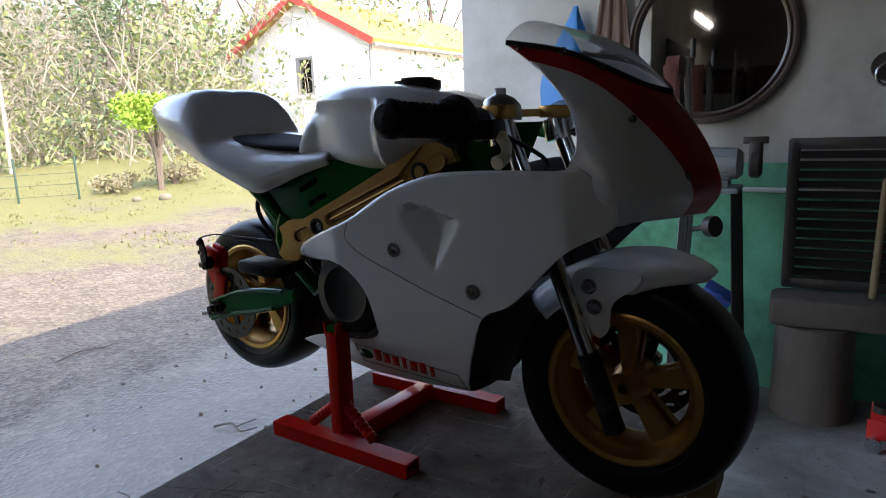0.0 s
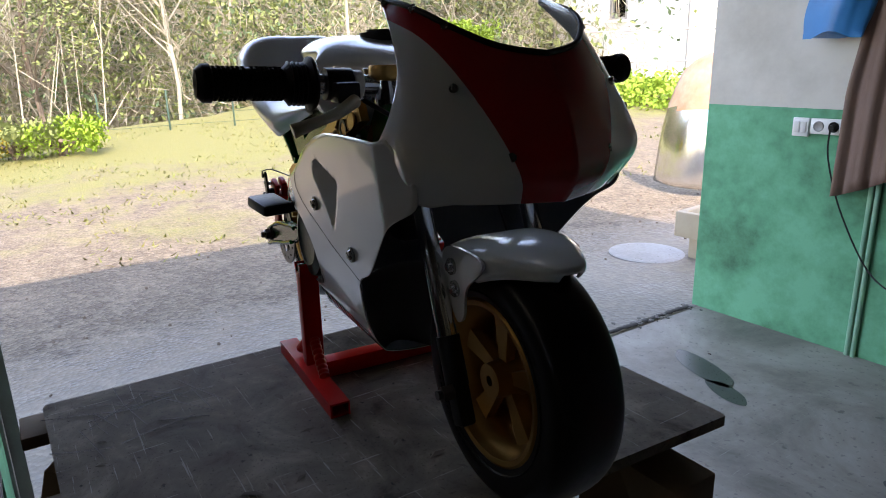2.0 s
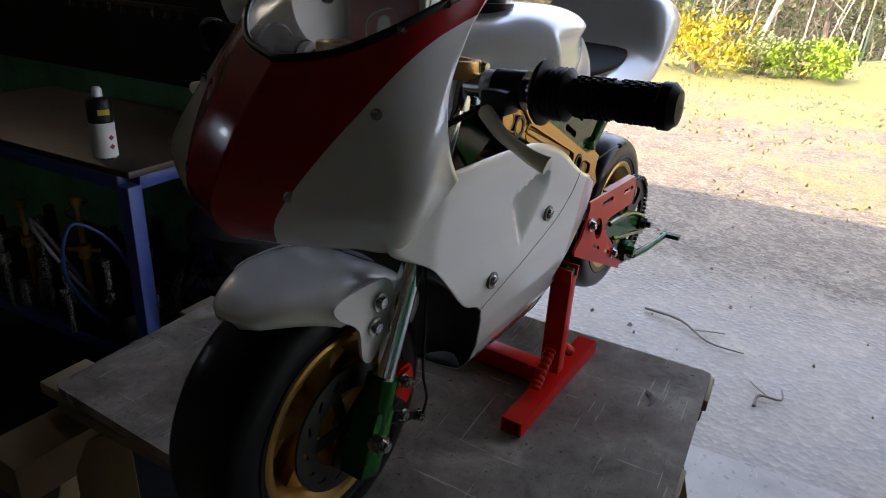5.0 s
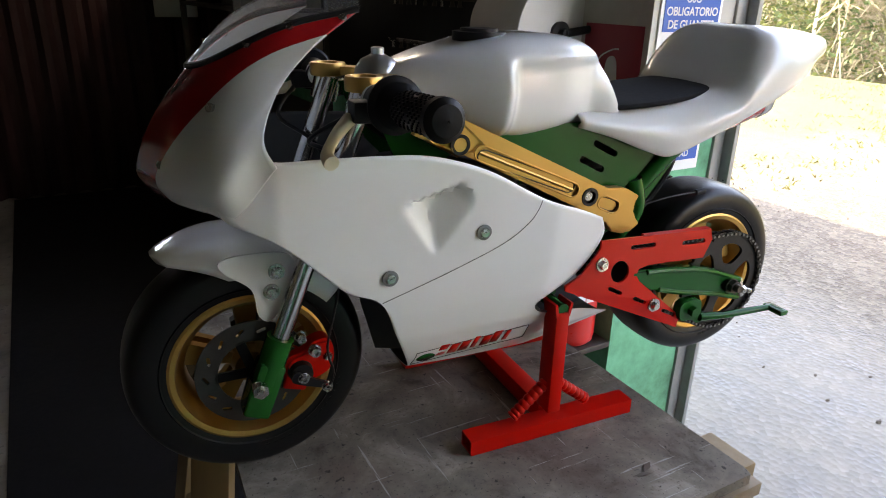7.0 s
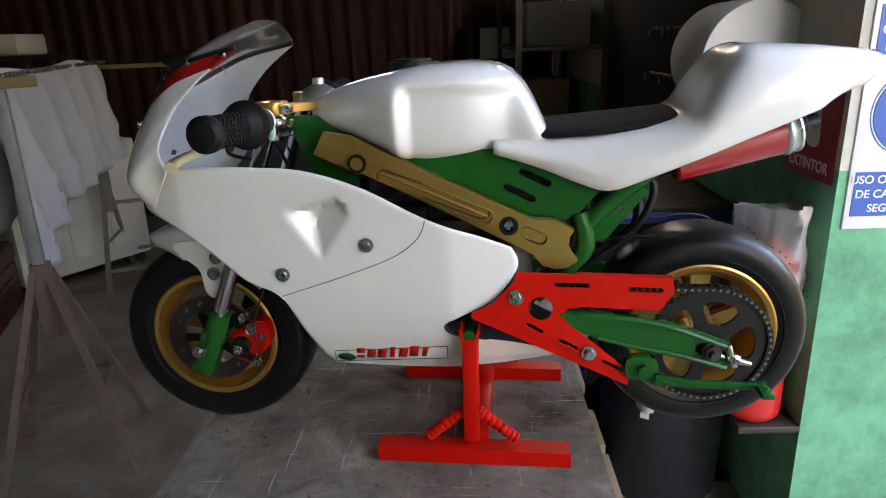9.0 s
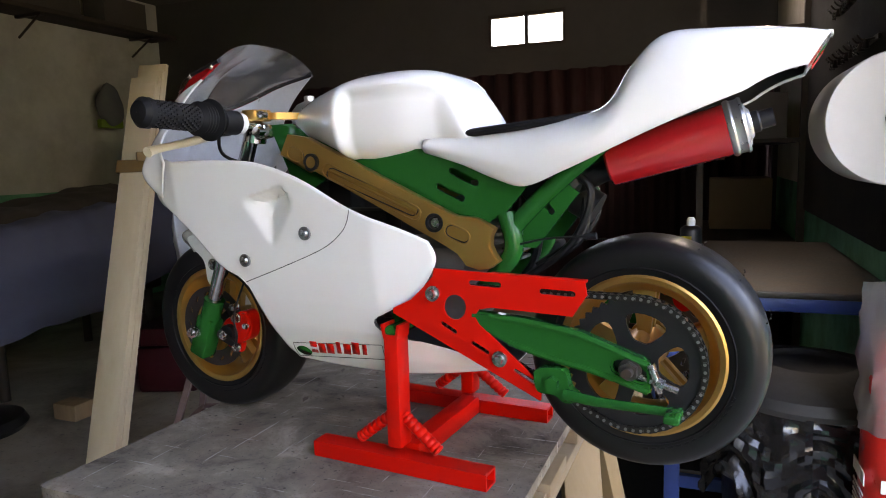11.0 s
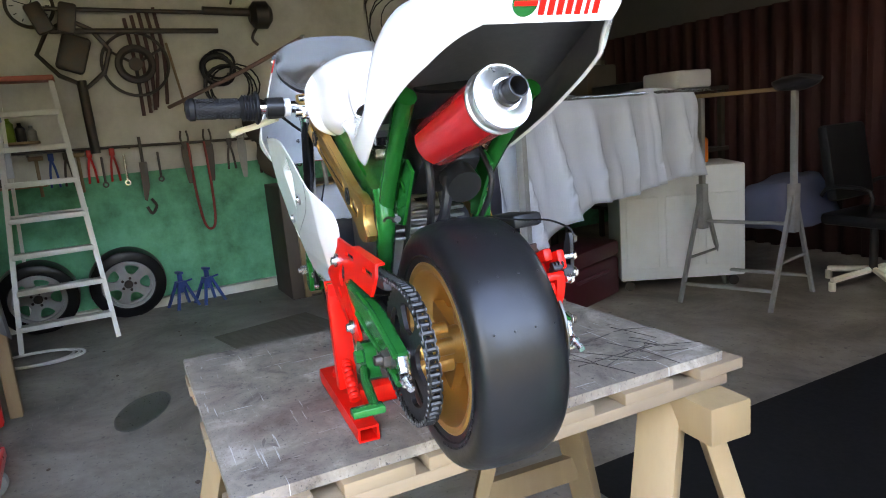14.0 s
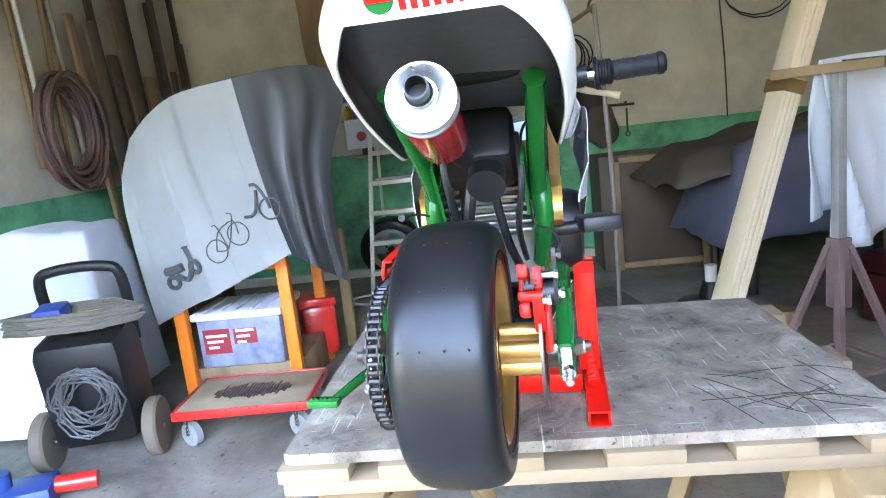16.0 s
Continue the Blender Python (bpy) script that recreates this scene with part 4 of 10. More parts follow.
# nose cowl
ctrl = [[(0.415, 0, 0.503), (0.405, 0.045, 0.511), (0.37, 0.078, 0.530), (0.325, 0.095, 0.548), (0.252, 0.103, 0.564)],
        [(0.452, 0, 0.457), (0.443, 0.050, 0.462), (0.41, 0.093, 0.474), (0.37, 0.111, 0.490), (0.303, 0.112, 0.529)],
        [(0.474, 0, 0.412), (0.463, 0.057, 0.416), (0.43, 0.108, 0.425), (0.395, 0.131, 0.440), (0.343, 0.121, 0.488)],
        [(0.476, 0, 0.388), (0.466, 0.055, 0.390), (0.437, 0.105, 0.396), (0.402, 0.139, 0.406), (0.360, 0.136, 0.450)],
        [(0.462, 0, 0.366), (0.450, 0.050, 0.366), (0.425, 0.090, 0.366), (0.393, 0.121, 0.368), (0.350, 0.144, 0.421)]]
bm = mesh()
def lean(p):
    k = min(1.0, max(0.0, (p.x - 0.30) / 0.12))
    return Vector((p.x - k * (0.008 + 0.010 * math.sin(math.pi * min(1.0, abs(p.y) / 0.14))), p.y * 1.03 + 0.011 * (p.z - 0.37) / 0.13 + 0.006 * k, p.z))


rows = grid_spline(ctrl, 9, 9)
sheet(bm, rows)
bmesh.ops.bisect_plane(bm, geom=list(bm.verts) + list(bm.edges) + list(bm.faces), dist=0.00001, plane_co=(0, 0.040, 0.37), plane_no=(0, 1, -0.40))
for f in bm.faces:
    c = f.calc_center_median()
    if c.y < 0.040 + (c.z - 0.37) * 0.40:
        f.material_index = 1
mirror_y(bm)
for v in bm.verts:
    v.co = lean(v.co)
nose = part("nose_cowl", bm, [WHITE, RED_COWL, COWL_IN, COWL_IN], bike, "white nose cowl with red centre", sharp=60, solid=0.003)
if max(nose.data.polygons, key=lambda q: q.center.x).normal.x < 0:
    nose.data.flip_normals()
nose.modifiers[0].material_offset, nose.modifiers[0].material_offset_rim = 2, 0
for s in (1, -1):
    for x, y, z in ((0.366, 0.081, 0.531), (0.322, 0.096, 0.549), (0.268, 0.103, 0.558), (0.412, 0.093, 0.474), (0.462, 0.056, 0.412)):
        bm = mesh()
        nrm = Vector((0.4, 0.75, 0.5)).normalized() if z > 0.5 else Vector((0.75, 0.65, 0.2)).normalized()
        p, nn = lean(Vector((x, y * s, z))), Vector((nrm.x, nrm.y * s, nrm.z))
        rod(bm, p - nn * 0.002, p + nn * 0.003, 0.0045, seg=10)
        part("screw", bm, STEEL, nose)
# dark edging along the top of the nose
edge = spline(ctrl[0], 8)
bm = mesh()
tube(bm, [lean(Vector((p.x, -p.y, p.z + 0.001))) for p in edge[:0:-1]] + [lean(Vector((p.x, p.y, p.z + 0.001))) for p in edge], 0.0032, 1, 8, False)
part("screen_edging", bm, BLACK, nose, "black rubber edging")
# clear screen
ctrl = [[(0.417, 0, 0.504), (0.407, 0.045, 0.512), (0.372, 0.079, 0.531), (0.327, 0.096, 0.549), (0.252, 0.104, 0.565)],
        [(0.355, 0, 0.560), (0.345, 0.035, 0.560), (0.318, 0.07, 0.561), (0.295, 0.088, 0.562), (0.251, 0.1035, 0.5665)],
        [(0.25, 0, 0.598), (0.249, 0.04, 0.596), (0.25, 0.075, 0.586), (0.25, 0.094, 0.575), (0.25, 0.103, 0.568)]]
bm = mesh()
sheet(bm, grid_spline(ctrl, 10, 8))
mirror_y(bm)
for v in bm.verts:
    v.co = lean(v.co)
part("windscreen", bm, SCREEN, bike, "clear tinted bubble screen", sharp=70)

# side fairings
def coons(top, bottom, front, rear, nu, nv):
    def res(c, n):
        p = spline([(x, 0, z) for x, z in c], 12)
        L = [0]
        for a, b in zip(p, p[1:]):
            L.append(L[-1] + (b - a).length)
        out = []
        for k in range(n + 1):
            t = L[-1] * k / n
            i = max(0, min(len(p) - 2, next((j for j in range(len(L) - 1) if L[j + 1] >= t - 1e-9), len(p) - 2)))
            out.append(p[i].lerp(p[i + 1], (t - L[i]) / max(1e-9, L[i + 1] - L[i])))
        return out
    T, B, F, R = res(top, nu), res(bottom, nu), res(front, nv), res(rear, nv)
    rows = []
    for j in range(nv + 1):
        v = j / nv
        row = []
        for i in range(nu + 1):
            u = i / nu
            row.append((1 - v) * T[i] + v * B[i] + (1 - u) * F[j] + u * R[j] - ((1 - u) * (1 - v) * T[0] + u * (1 - v) * T[-1] + (1 - u) * v * B[0] + u * v * B[-1]))
        rows.append(row)
    return rows


WIDTH_Z = ((0.10, 0.05), (0.118, 0.070), (0.14, 0.088), (0.18, 0.107), (0.22, 0.118), (0.27, 0.127), (0.32, 0.132), (0.36, 0.137), (0.40, 0.142), (0.425, 0.144), (0.46, 0.138))
def side_y(x, z):
    y = WIDTH_Z[0][1]
    for (za, ya), (zb, yb) in zip(WIDTH_Z, WIDTH_Z[1:]):
        if z >= za:
            y = ya + (yb - ya) * min(1, (z - za) / (zb - za))
    y -= 0.17 * max(0.0, -x) + 0.25 * max(0.0, x - 0.345)
    # the moulded scoop: a deep wall in front and a floor that runs out behind
    q = ((0.212, 0.364), (0.138, 0.385), (0.122, 0.360), (0.168, 0.298))
    depth = 1.0
    for k, slope in enumerate((2.2, 2.5, 0.55, 0.75)):
        (xa, za), (xb, zb) = q[k], q[(k + 1) % 4]
        L = math.hypot(xb - xa, zb - za)
        dist = ((xb - xa) * (z - za) - (zb - za) * (x - xa)) / L
        depth = min(depth, dist * slope)
    return y - max(0.0, min(0.019, depth))


def side_fairing(s):
    top = [(0.362, 0.428), (0.34, 0.424), (0.30, 0.424), (0.24, 0.423), (0.177, 0.418), (0.107, 0.396), (0.029, 0.355), (-0.04, 0.329), (-0.078, 0.313)]
    bottom = [(0.178, 0.124), (0.10, 0.118), (0.02, 0.118), (-0.06, 0.124), (-0.151, 0.140)]
    front = [(0.362, 0.428), (0.392, 0.402), (0.397, 0.366), (0.342, 0.333), (0.275, 0.268), (0.231, 0.244), (0.207, 0.19), (0.178, 0.124)]
    rear = [(-0.078, 0.313), (-0.086, 0.285), (-0.055, 0.24), (-0.01, 0.214), (0.012, 0.20), (-0.005, 0.183), (-0.08, 0.165), (-0.151, 0.140)]
    if s < 0:
        rear = [(-0.078, 0.313), (-0.088, 0.296), (-0.05, 0.293), (0.0, 0.292), (0.04, 0.262), (0.052, 0.215), (0.04, 0.185), (-0.08, 0.165), (-0.151, 0.140)]
    bm = mesh()
    g = coons(top, bottom, front, rear, 84, 60)
    net = np.array([[(p.x, p.z) for p in r] for r in g])
    for k in range(60):         # relax the inside of the net, so that no cell folds over
        net[1:-1, 1:-1] = (net[:-2, 1:-1] + net[2:, 1:-1] + net[1:-1, :-2] + net[1:-1, 2:]) / 4
    g = [[Vector((float(q[0]), 0, float(q[1]))) for q in r] for r in net]
    rows = [[Vector((p.x, s * side_y(p.x, p.z), p.z)) for p in r] for r in g]
    sheet(bm, rows)
    last = rows[-1]
    belly = []
    for k in range(1, 9):
        t = k / 8
        belly.append([Vector((p.x, p.y * math.cos(t * math.pi / 2), p.z - 0.012 * math.sin(t * math.pi / 2))) for p in last])
    sheet(bm, [last] + belly)
    bmesh.ops.remove_doubles(bm, verts=bm.verts, dist=0.0004)
    f = part("side_fairing", bm, [WHITE, UNDER], bike, "glossy white side fairing with a moulded scoop", sharp=33, solid=0.0012)
    f.modifiers[0].material_offset, f.modifiers[0].material_offset_rim = 1, 0
    if s < 0:
        f.modifiers[0].offset = -1
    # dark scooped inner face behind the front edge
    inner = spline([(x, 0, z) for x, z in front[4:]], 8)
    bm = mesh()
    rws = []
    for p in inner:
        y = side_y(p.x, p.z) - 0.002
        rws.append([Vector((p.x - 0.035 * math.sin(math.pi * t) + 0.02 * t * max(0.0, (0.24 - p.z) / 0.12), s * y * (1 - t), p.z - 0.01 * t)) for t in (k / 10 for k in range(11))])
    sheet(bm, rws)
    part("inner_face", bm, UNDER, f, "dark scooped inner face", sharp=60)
    seam = spline([(0.029, 0, 0.353), (0.034, 0, 0.338), (0.046, 0, 0.322), (0.078, 0, 0.300), (0.146, 0, 0.273), (0.229, 0, 0.2435)], 8) if s > 0 else spline([(0.03, 0, 0.352), (0.022, 0, 0.33), (0.045, 0, 0.31), (0.1, 0, 0.288), (0.16, 0, 0.266), (0.229, 0, 0.2435)], 8)
    bm = mesh()
    tube(bm, [(p.x, s * (side_y(p.x, p.z) - 0.0002), p.z) for p in seam], 0.0007, 1, 6, False)
    part("panel_gap", bm, UNDER, f, "thin dark gap between fairing panels")
    for x, z in ((0.106, 0.320), (0.222, 0.277)):
        y = side_y(x, z)
        b = new("fairing_screw")
        b.parent, b.matrix_basis = f, pose(x, s * y, z, 0, 0, 0)
        bm = mesh()
        rod(bm, (0, -0.001 * s, 0), (0, 0.003 * s, 0), 0.0095, seg=24)
        part("washer", bm, ALU, b)
        bm = mesh()
        rod(bm, (0, 0.003 * s, 0), (0, 0.006 * s, 0), 0.0065, 0.005, seg=18)
        box(bm, (0.009, 0.0012, 0.0014), (0, 0.0062 * s, 0), (0, 30, 0))
        part("head", bm, STEEL, b)
    # sponsor decal as plain shapes
    bm = mesh()
    def on(x, z, off=0.0008):
        return Vector((x, s * (side_y(x, z) + off), z))
    for k in range(7):
        x = 0.135 - 0.0155 * k if s > 0 else 0.035 + 0.0155 * k
        zc = 0.1435 + (0.138 - x) * 0.085
        hh, hw = (0.0085 if k not in (0, 3, 5) else 0.0115), (0.0062 if k not in (3, 6) else 0.0036)
        lean_ = -0.0022 * (1 if s > 0 else -1)
        q = [on(x + dx, zc + dz) for dx, dz in ((-hw - lean_, -0.0085), (hw - lean_, -0.0085), (hw + lean_, hh), (-hw + lean_, hh))]
        bm.faces.new([bm.verts.new(v) for v in q])
    part("decal_bar", bm, RED, f, "row of red lettering-sized shapes", solid=0.0005)
    bm = mesh()
    cx, cz = (0.157, 0.136) if s > 0 else (0.012, 0.152)
    vs = [bm.verts.new(on(cx + 0.013 * math.cos(a), cz + 0.0085 * math.sin(a))) for a in (2 * math.pi * k / 24 for k in range(24))]
    bm.faces.new(vs)
    part("decal_roundel", bm, GREEN, f, "green and red roundel", solid=0.0005)
    bm = mesh()
    o = [(0.175, 0.124), (0.012, 0.139), (0.010, 0.163), (0.172, 0.149)] if s > 0 else [(0.175, 0.124), (0.0, 0.137), (-0.002, 0.167), (0.172, 0.149)]
    pts = []
    for k in range(4):
        a, b = o[k], o[(k + 1) % 4]
        pts += [on(a[0] + (b[0] - a[0]) * t / 10, a[1] + (b[1] - a[1]) * t / 10, 0.0003) for t in range(10)]
    tube(bm, pts, 0.0005, 1, 5, False, True)
    part("decal_outline", bm, BLACK, f)
    return f


side_fairing(1), side_fairing(-1)

# gold frame beams
for s in (1, -1):
    o = [(0.178, 0.430), (0.163, 0.4575), (0.13, 0.452), (-0.085, 0.351), (-0.104, 0.3425), (-0.128, 0.341), (-0.137, 0.3385), (-0.158, 0.327), (-0.1525, 0.318), (-0.1515, 0.305), (-0.157, 0.294), (-0.164, 0.286), (-0.150, 0.276),
         (-0.135, 0.2745), (-0.118, 0.279), (-0.106, 0.294), (-0.09, 0.303), (0.02, 0.358), (0.115, 0.4035)]
    dx, dz = -0.195 / 0.2118, -0.083 / 0.2118
    grooves = []
    for L0, L1 in ((0.030, 0.182), (-0.036, -0.024), (0.236, 0.258)):
        cx, cz = 0.121 + dx * (L0 + L1) / 2, 0.4165 + dz * (L0 + L1) / 2
        grooves.append(slot(cx, cz, abs(L1 - L0) + 0.016, 0.019, math.degrees(math.atan2(-dz, -dx)), 6))
    bm = mesh()
    plate(bm, o, 0.0892 * s, 0.0925 * s, [disc(0.121, 0.4165, 0.0125, 20), disc(-0.074, 0.3335, 0.0125, 20)] + grooves)
    bmesh.ops.bevel(bm, geom=[e for e in bm.edges if len(e.link_faces) == 2 and e.calc_face_angle(0) > 1.2], offset=0.0011, segments=2, affect="EDGES")
    beam = part("frame_beam", bm, GOLD, bike, "gold frame beam with milled grooves")
    bm = mesh()
    plate(bm, o, 0.078 * s, 0.0890 * s, [disc(0.121, 0.4165, 0.0125, 20), disc(-0.074, 0.3335, 0.0125, 20)])
    part("beam_core", bm, GOLD, beam)
    bm = mesh()
    L0, L1 = 0.030, 0.182
    c0, c1 = (0.121 + dx * L0, 0.4165 + dz * L0), (0.121 + dx * L1, 0.4165 + dz * L1)
    tube(bm, [(c0[0], 0.0890 * s, c0[1]), (c1[0], 0.0890 * s, c1[1])], 0.0022, 1, 8, False)
    part("groove_rib", bm, GOLD, beam)
    for g in grooves:
        mx, mz = sum(p[0] for p in g) / len(g), sum(p[1] for p in g) / len(g)
        bm = mesh()
        tube(bm, [(p[0], 0.0922 * s, p[1]) for p in g], 0.0013, 1, 6, False, True)
        part("groove_lip", bm, GOLD, beam)
        # dark tube put in as the shade along the groove's inner edge
        bm = mesh()
        tube(bm, [(mx + (p[0] - mx) * 0.93, 0.0892 * s, mz + (p[1] - mz) * 0.84) for p in g], 0.0010, 1, 5, False, True)
        part("groove_shade_line", bm, DARKMETAL, beam, "dark line standing for shade along the groove")
    for x, z in ((0.121, 0.4165), (-0.074, 0.3335)):
        bm = mesh()
        lathe(bm, [(0.0125, 0.080 * s), (0.0125, 0.0935 * s), (0.0085, 0.0935 * s), (0.008, 0.086 * s), (0.001, 0.086 * s), (0.001, 0.080 * s)], 24, pose(x, 0, z))
        part("bush", bm, BLACK, beam)
        bm = mesh()
        rod(bm, (x, 0.084 * s, z), (x, 0.090 * s, z), 0.0075, 0.006, seg=18)
        part("bolt", bm, STEEL, beam)

# green frame
for s in (1, -1):
    bm = mesh()
    o = [(0.10, 0.43), (0.06, 0.43), (0.0, 0.43), (-0.07, 0.43), (-0.13, 0.412), (-0.2, 0.385), (-0.165, 0.345), (-0.14, 0.332), (-0.1, 0.335), (0.0, 0.375)]
    plate(bm, o, 0.066 * s, 0.071 * s, [slot(-0.108, 0.392, 0.046, 0.009, 26), slot(-0.088, 0.372, 0.046, 0.009, 26)])
    part("frame_plate", bm, GREEN, bike, "green frame side plate with two slots")
    bm = mesh()
    o = [(0.225, 0.475), (0.19, 0.40), (0.16, 0.37), (0.11, 0.40), (0.15, 0.45), (0.18, 0.475)]
    plate(bm, o, 0.05 * s, 0.056 * s)
    part("head_plate", bm, GREEN, bike)
    bm = mesh()
    tube(bm, [(-0.165, 0.067 * s, 0.345), (-0.175, 0.069 * s, 0.30), (-0.15, 0.066 * s, 0.265), (-0.11, 0.06 * s, 0.225)], 0.0125, 8, 14)
    part("rear_tube", bm, GREEN, bike)
    bm = mesh()
    tube(bm, [(-0.165, 0.064 * s, 0.318), (-0.215, 0.067 * s, 0.368), (-0.30, 0.074 * s, 0.438), (-0.325, 0.075 * s, 0.455)], 0.0115, 6, 14)
    part("subframe_tube", bm, GREEN, bike)
    bm = mesh()
    plate(bm, [(-0.185, 0.345), (-0.235, 0.385), (-0.255, 0.37), (-0.20, 0.30), (-0.18, 0.30)], 0.05 * s, 0.054 * s, [slot(-0.212, 0.357, 0.035, 0.008, 52)])
    part("gusset", bm, GREEN, bike)
bm = mesh()
box(bm, (0.075, 0.085, 0.075), (-0.205, 0.0, 0.385), (0, 38, 0), 0.012)
rod(bm, (-0.235, -0.01, 0.36), (-0.262, -0.01, 0.345), 0.022, seg=20)
part("air_filter", bm, BLACK, bike, "black air filter box under the seat")
for pts, q in (([(-0.23, 0.03, 0.40), (-0.265, 0.035, 0.37), (-0.235, 0.03, 0.30), (-0.15, 0.03, 0.24)], 0.005), ([(-0.22, -0.045, 0.40), (-0.255, -0.05, 0.35), (-0.22, -0.04, 0.29), (-0.12, -0.04, 0.23)], 0.004), ([(-0.25, 0.005, 0.36), (-0.245, 0.015, 0.31), (-0.19, 0.02, 0.27)], 0.007)):
    bm = mesh()
    tube(bm, pts, q, 8, 8)
    part("hose", bm, BLACK, bike)
bm = mesh()
sheet(bm, [[Vector((x, y * w, z + 0.006 * (1 - abs(y)))) for y in (-1, -0.6, 0, 0.6, 1)] for x, w, z in ((-0.245, 0.098, 0.43), (-0.32, 0.104, 0.47), (-0.4, 0.1, 0.508), (-0.46, 0.082, 0.522), (-0.488, 0.062, 0.512))])
part("undertray", bm, UNDER, bike, "dark tray under the tail", solid=0.003)
bm = mesh()
rod(bm, (-0.023, -0.128, 0.192), (-0.023, 0.128, 0.192), 0.009)
box(bm, (0.05, 0.16, 0.03), (-0.02, 0, 0.205), bevel=0.004)
part("lift_bar", bm, GREEN, bike, "green bar resting in the stand")

# swing arm
for s in (1, -1):
    y0, y1 = (0.109, 0.124) if s > 0 else (-0.092, -0.077)
    upper = [(-0.137, 0.2275), (-0.165, 0.227), (-0.21, 0.224), (-0.276, 0.214), (-0.352, 0.187)]
    lower = [(-0.354, 0.149), (-0.292, 0.166), (-0.24, 0.176), (-0.19, 0.189), (-0.148, 0.206), (-0.137, 0.212)]
    bm = mesh()
    plate(bm, upper + lower, y0, y1, [slot(-0.3315, 0.1745, 0.040, 0.015, 19)])
    bmesh.ops.bevel(bm, geom=[e for e in bm.edges if len(e.link_faces) == 2 and e.calc_face_angle(0) > 1.2], offset=0.0025, segments=2, affect="EDGES")
    arm = part("swing_arm", bm, GREEN, bike, "green swing arm")
    yo, q = (y1, 1) if s > 0 else (y0, -1)
    for line in (upper[1:], lower[:4]):
        bm = mesh()
        tube(bm, [(x + 0.002, yo - 0.001 * q, z + (-0.004 if line[0][1] > 0.2 else 0.004)) for x, z in line], 0.0042, 4, 8)
        part("rolled_edge", bm, GREEN, arm)
    bm = mesh()
    rod(bm, (RA[0], yo - 0.004 * s, RA[2]), (RA[0], yo + 0.003 * s, RA[2]), 0.0125, seg=20)
    rod(bm, (RA[0], yo + 0.002 * s, RA[2]), (RA[0], yo + 0.011 * s, RA[2]), 0.0105, seg=6)
    rod(bm, (RA[0], yo + 0.010 * s, RA[2]), (RA[0], yo + 0.019 * s, RA[2]), 0.0065, 0.0055, seg=14)
    part("axle_nut", bm, DARKMETAL, arm)
    bm = mesh()
    box(bm, (0.008, 0.012, 0.034), (-0.3585, (y0 + y1) / 2 + 0.001 * s, 0.168), (0, 19, 0), 0.002)
    part("adjuster_plate", bm, STEEL, arm)
    bm = mesh()
    c0, c1 = Vector((-0.333, (y0 + y1) / 2 + 0.003 * s, 0.1715)), Vector((-0.383, (y0 + y1) / 2 + 0.003 * s, 0.157))
    rod(bm, c0, c1, 0.0038, seg=10)
    rod(bm, c0.lerp(c1, 0.56), c0.lerp(c1, 0.70), 0.0068, seg=6)
    for k in range(7):
        rod(bm, c0.lerp(c1, 0.72 + 0.04 * k), c0.lerp(c1, 0.735 + 0.04 * k), 0.0043, seg=10)
    part("adjuster_bolt", bm, STEEL, arm)
bm = mesh()
rod(bm, (RA[0], -0.105, RA[2]), (RA[0], 0.121, RA[2]), 0.0075)
part("rear_axle", bm, STEEL, bike)
# hub spacers seen from behind
for ya, yb in ((0.058, 0.098), (-0.062, -0.018)):
    bm = mesh()
    rod(bm, (RA[0], ya, RA[2]), (RA[0], yb, RA[2]), 0.021, seg=28)
    for k in range(5):
        a = radians(18 + 72 * k)
        rod(bm, (RA[0] + 0.019 * math.cos(a), ya, RA[2] + 0.019 * math.sin(a)), (RA[0] + 0.019 * math.cos(a), yb, RA[2] + 0.019 * math.sin(a)), 0.0098, seg=16)
    part("hub_boss", bm, GOLD, bike, "gold lobed hub boss")
# red chain guard plate
bm = mesh()
o = [(-0.026, 0.2235), (-0.052, 0.236), (-0.070, 0.2535), (-0.083, 0.268), (-0.0835, 0.278), (-0.279, 0.272), (-0.282, 0.256), (-0.266, 0.231), (-0.165, 0.234), (-0.148, 0.2305), (-0.144, 0.222), (-0.149, 0.213), (-0.232, 0.146), (-0.229, 0.127), (-0.026, 0.217)]
holes = [slot(-0.155, 0.262, 0.044, 0.0065, 1), slot(-0.247, 0.257, 0.044, 0.0065, 1), disc(-0.1155, 0.231, 0.0155, 24), slot(-0.108, 0.205, 0.026, 0.0055, 26), slot(-0.152, 0.184, 0.026, 0.0055, 26), slot(-0.209, 0.155, 0.03, 0.0055, 26)]
plate(bm, o, 0.1255, 0.129, holes)
def guard_lean(bm):
    for v in bm.verts:
        v.co.y -= 0.14 * max(0.0, v.co.z - 0.185)
    return bm
guard_lean(bm)
guard = part("chain_guard", bm, RED, bike, "red chain guard plate with slots")
bm = mesh()
box(bm, (0.12, 0.008, 0.003), (-0.22, 0.1215, 0.2725), (0, -1.5, 0))
guard_lean(bm)
part("guard_flange", bm, RED, guard)
for x, z in ((-0.084, 0.246), (-0.178, 0.173)):
    bm = mesh()
    rod(bm, (x, 0.1285, z), (x, 0.1315, z), 0.0098, seg=22)
    rod(bm, (x, 0.1315, z), (x, 0.1375, z), 0.0068, 0.005, seg=16)
    guard_lean(bm)
    part("screw", bm, STEEL, guard)
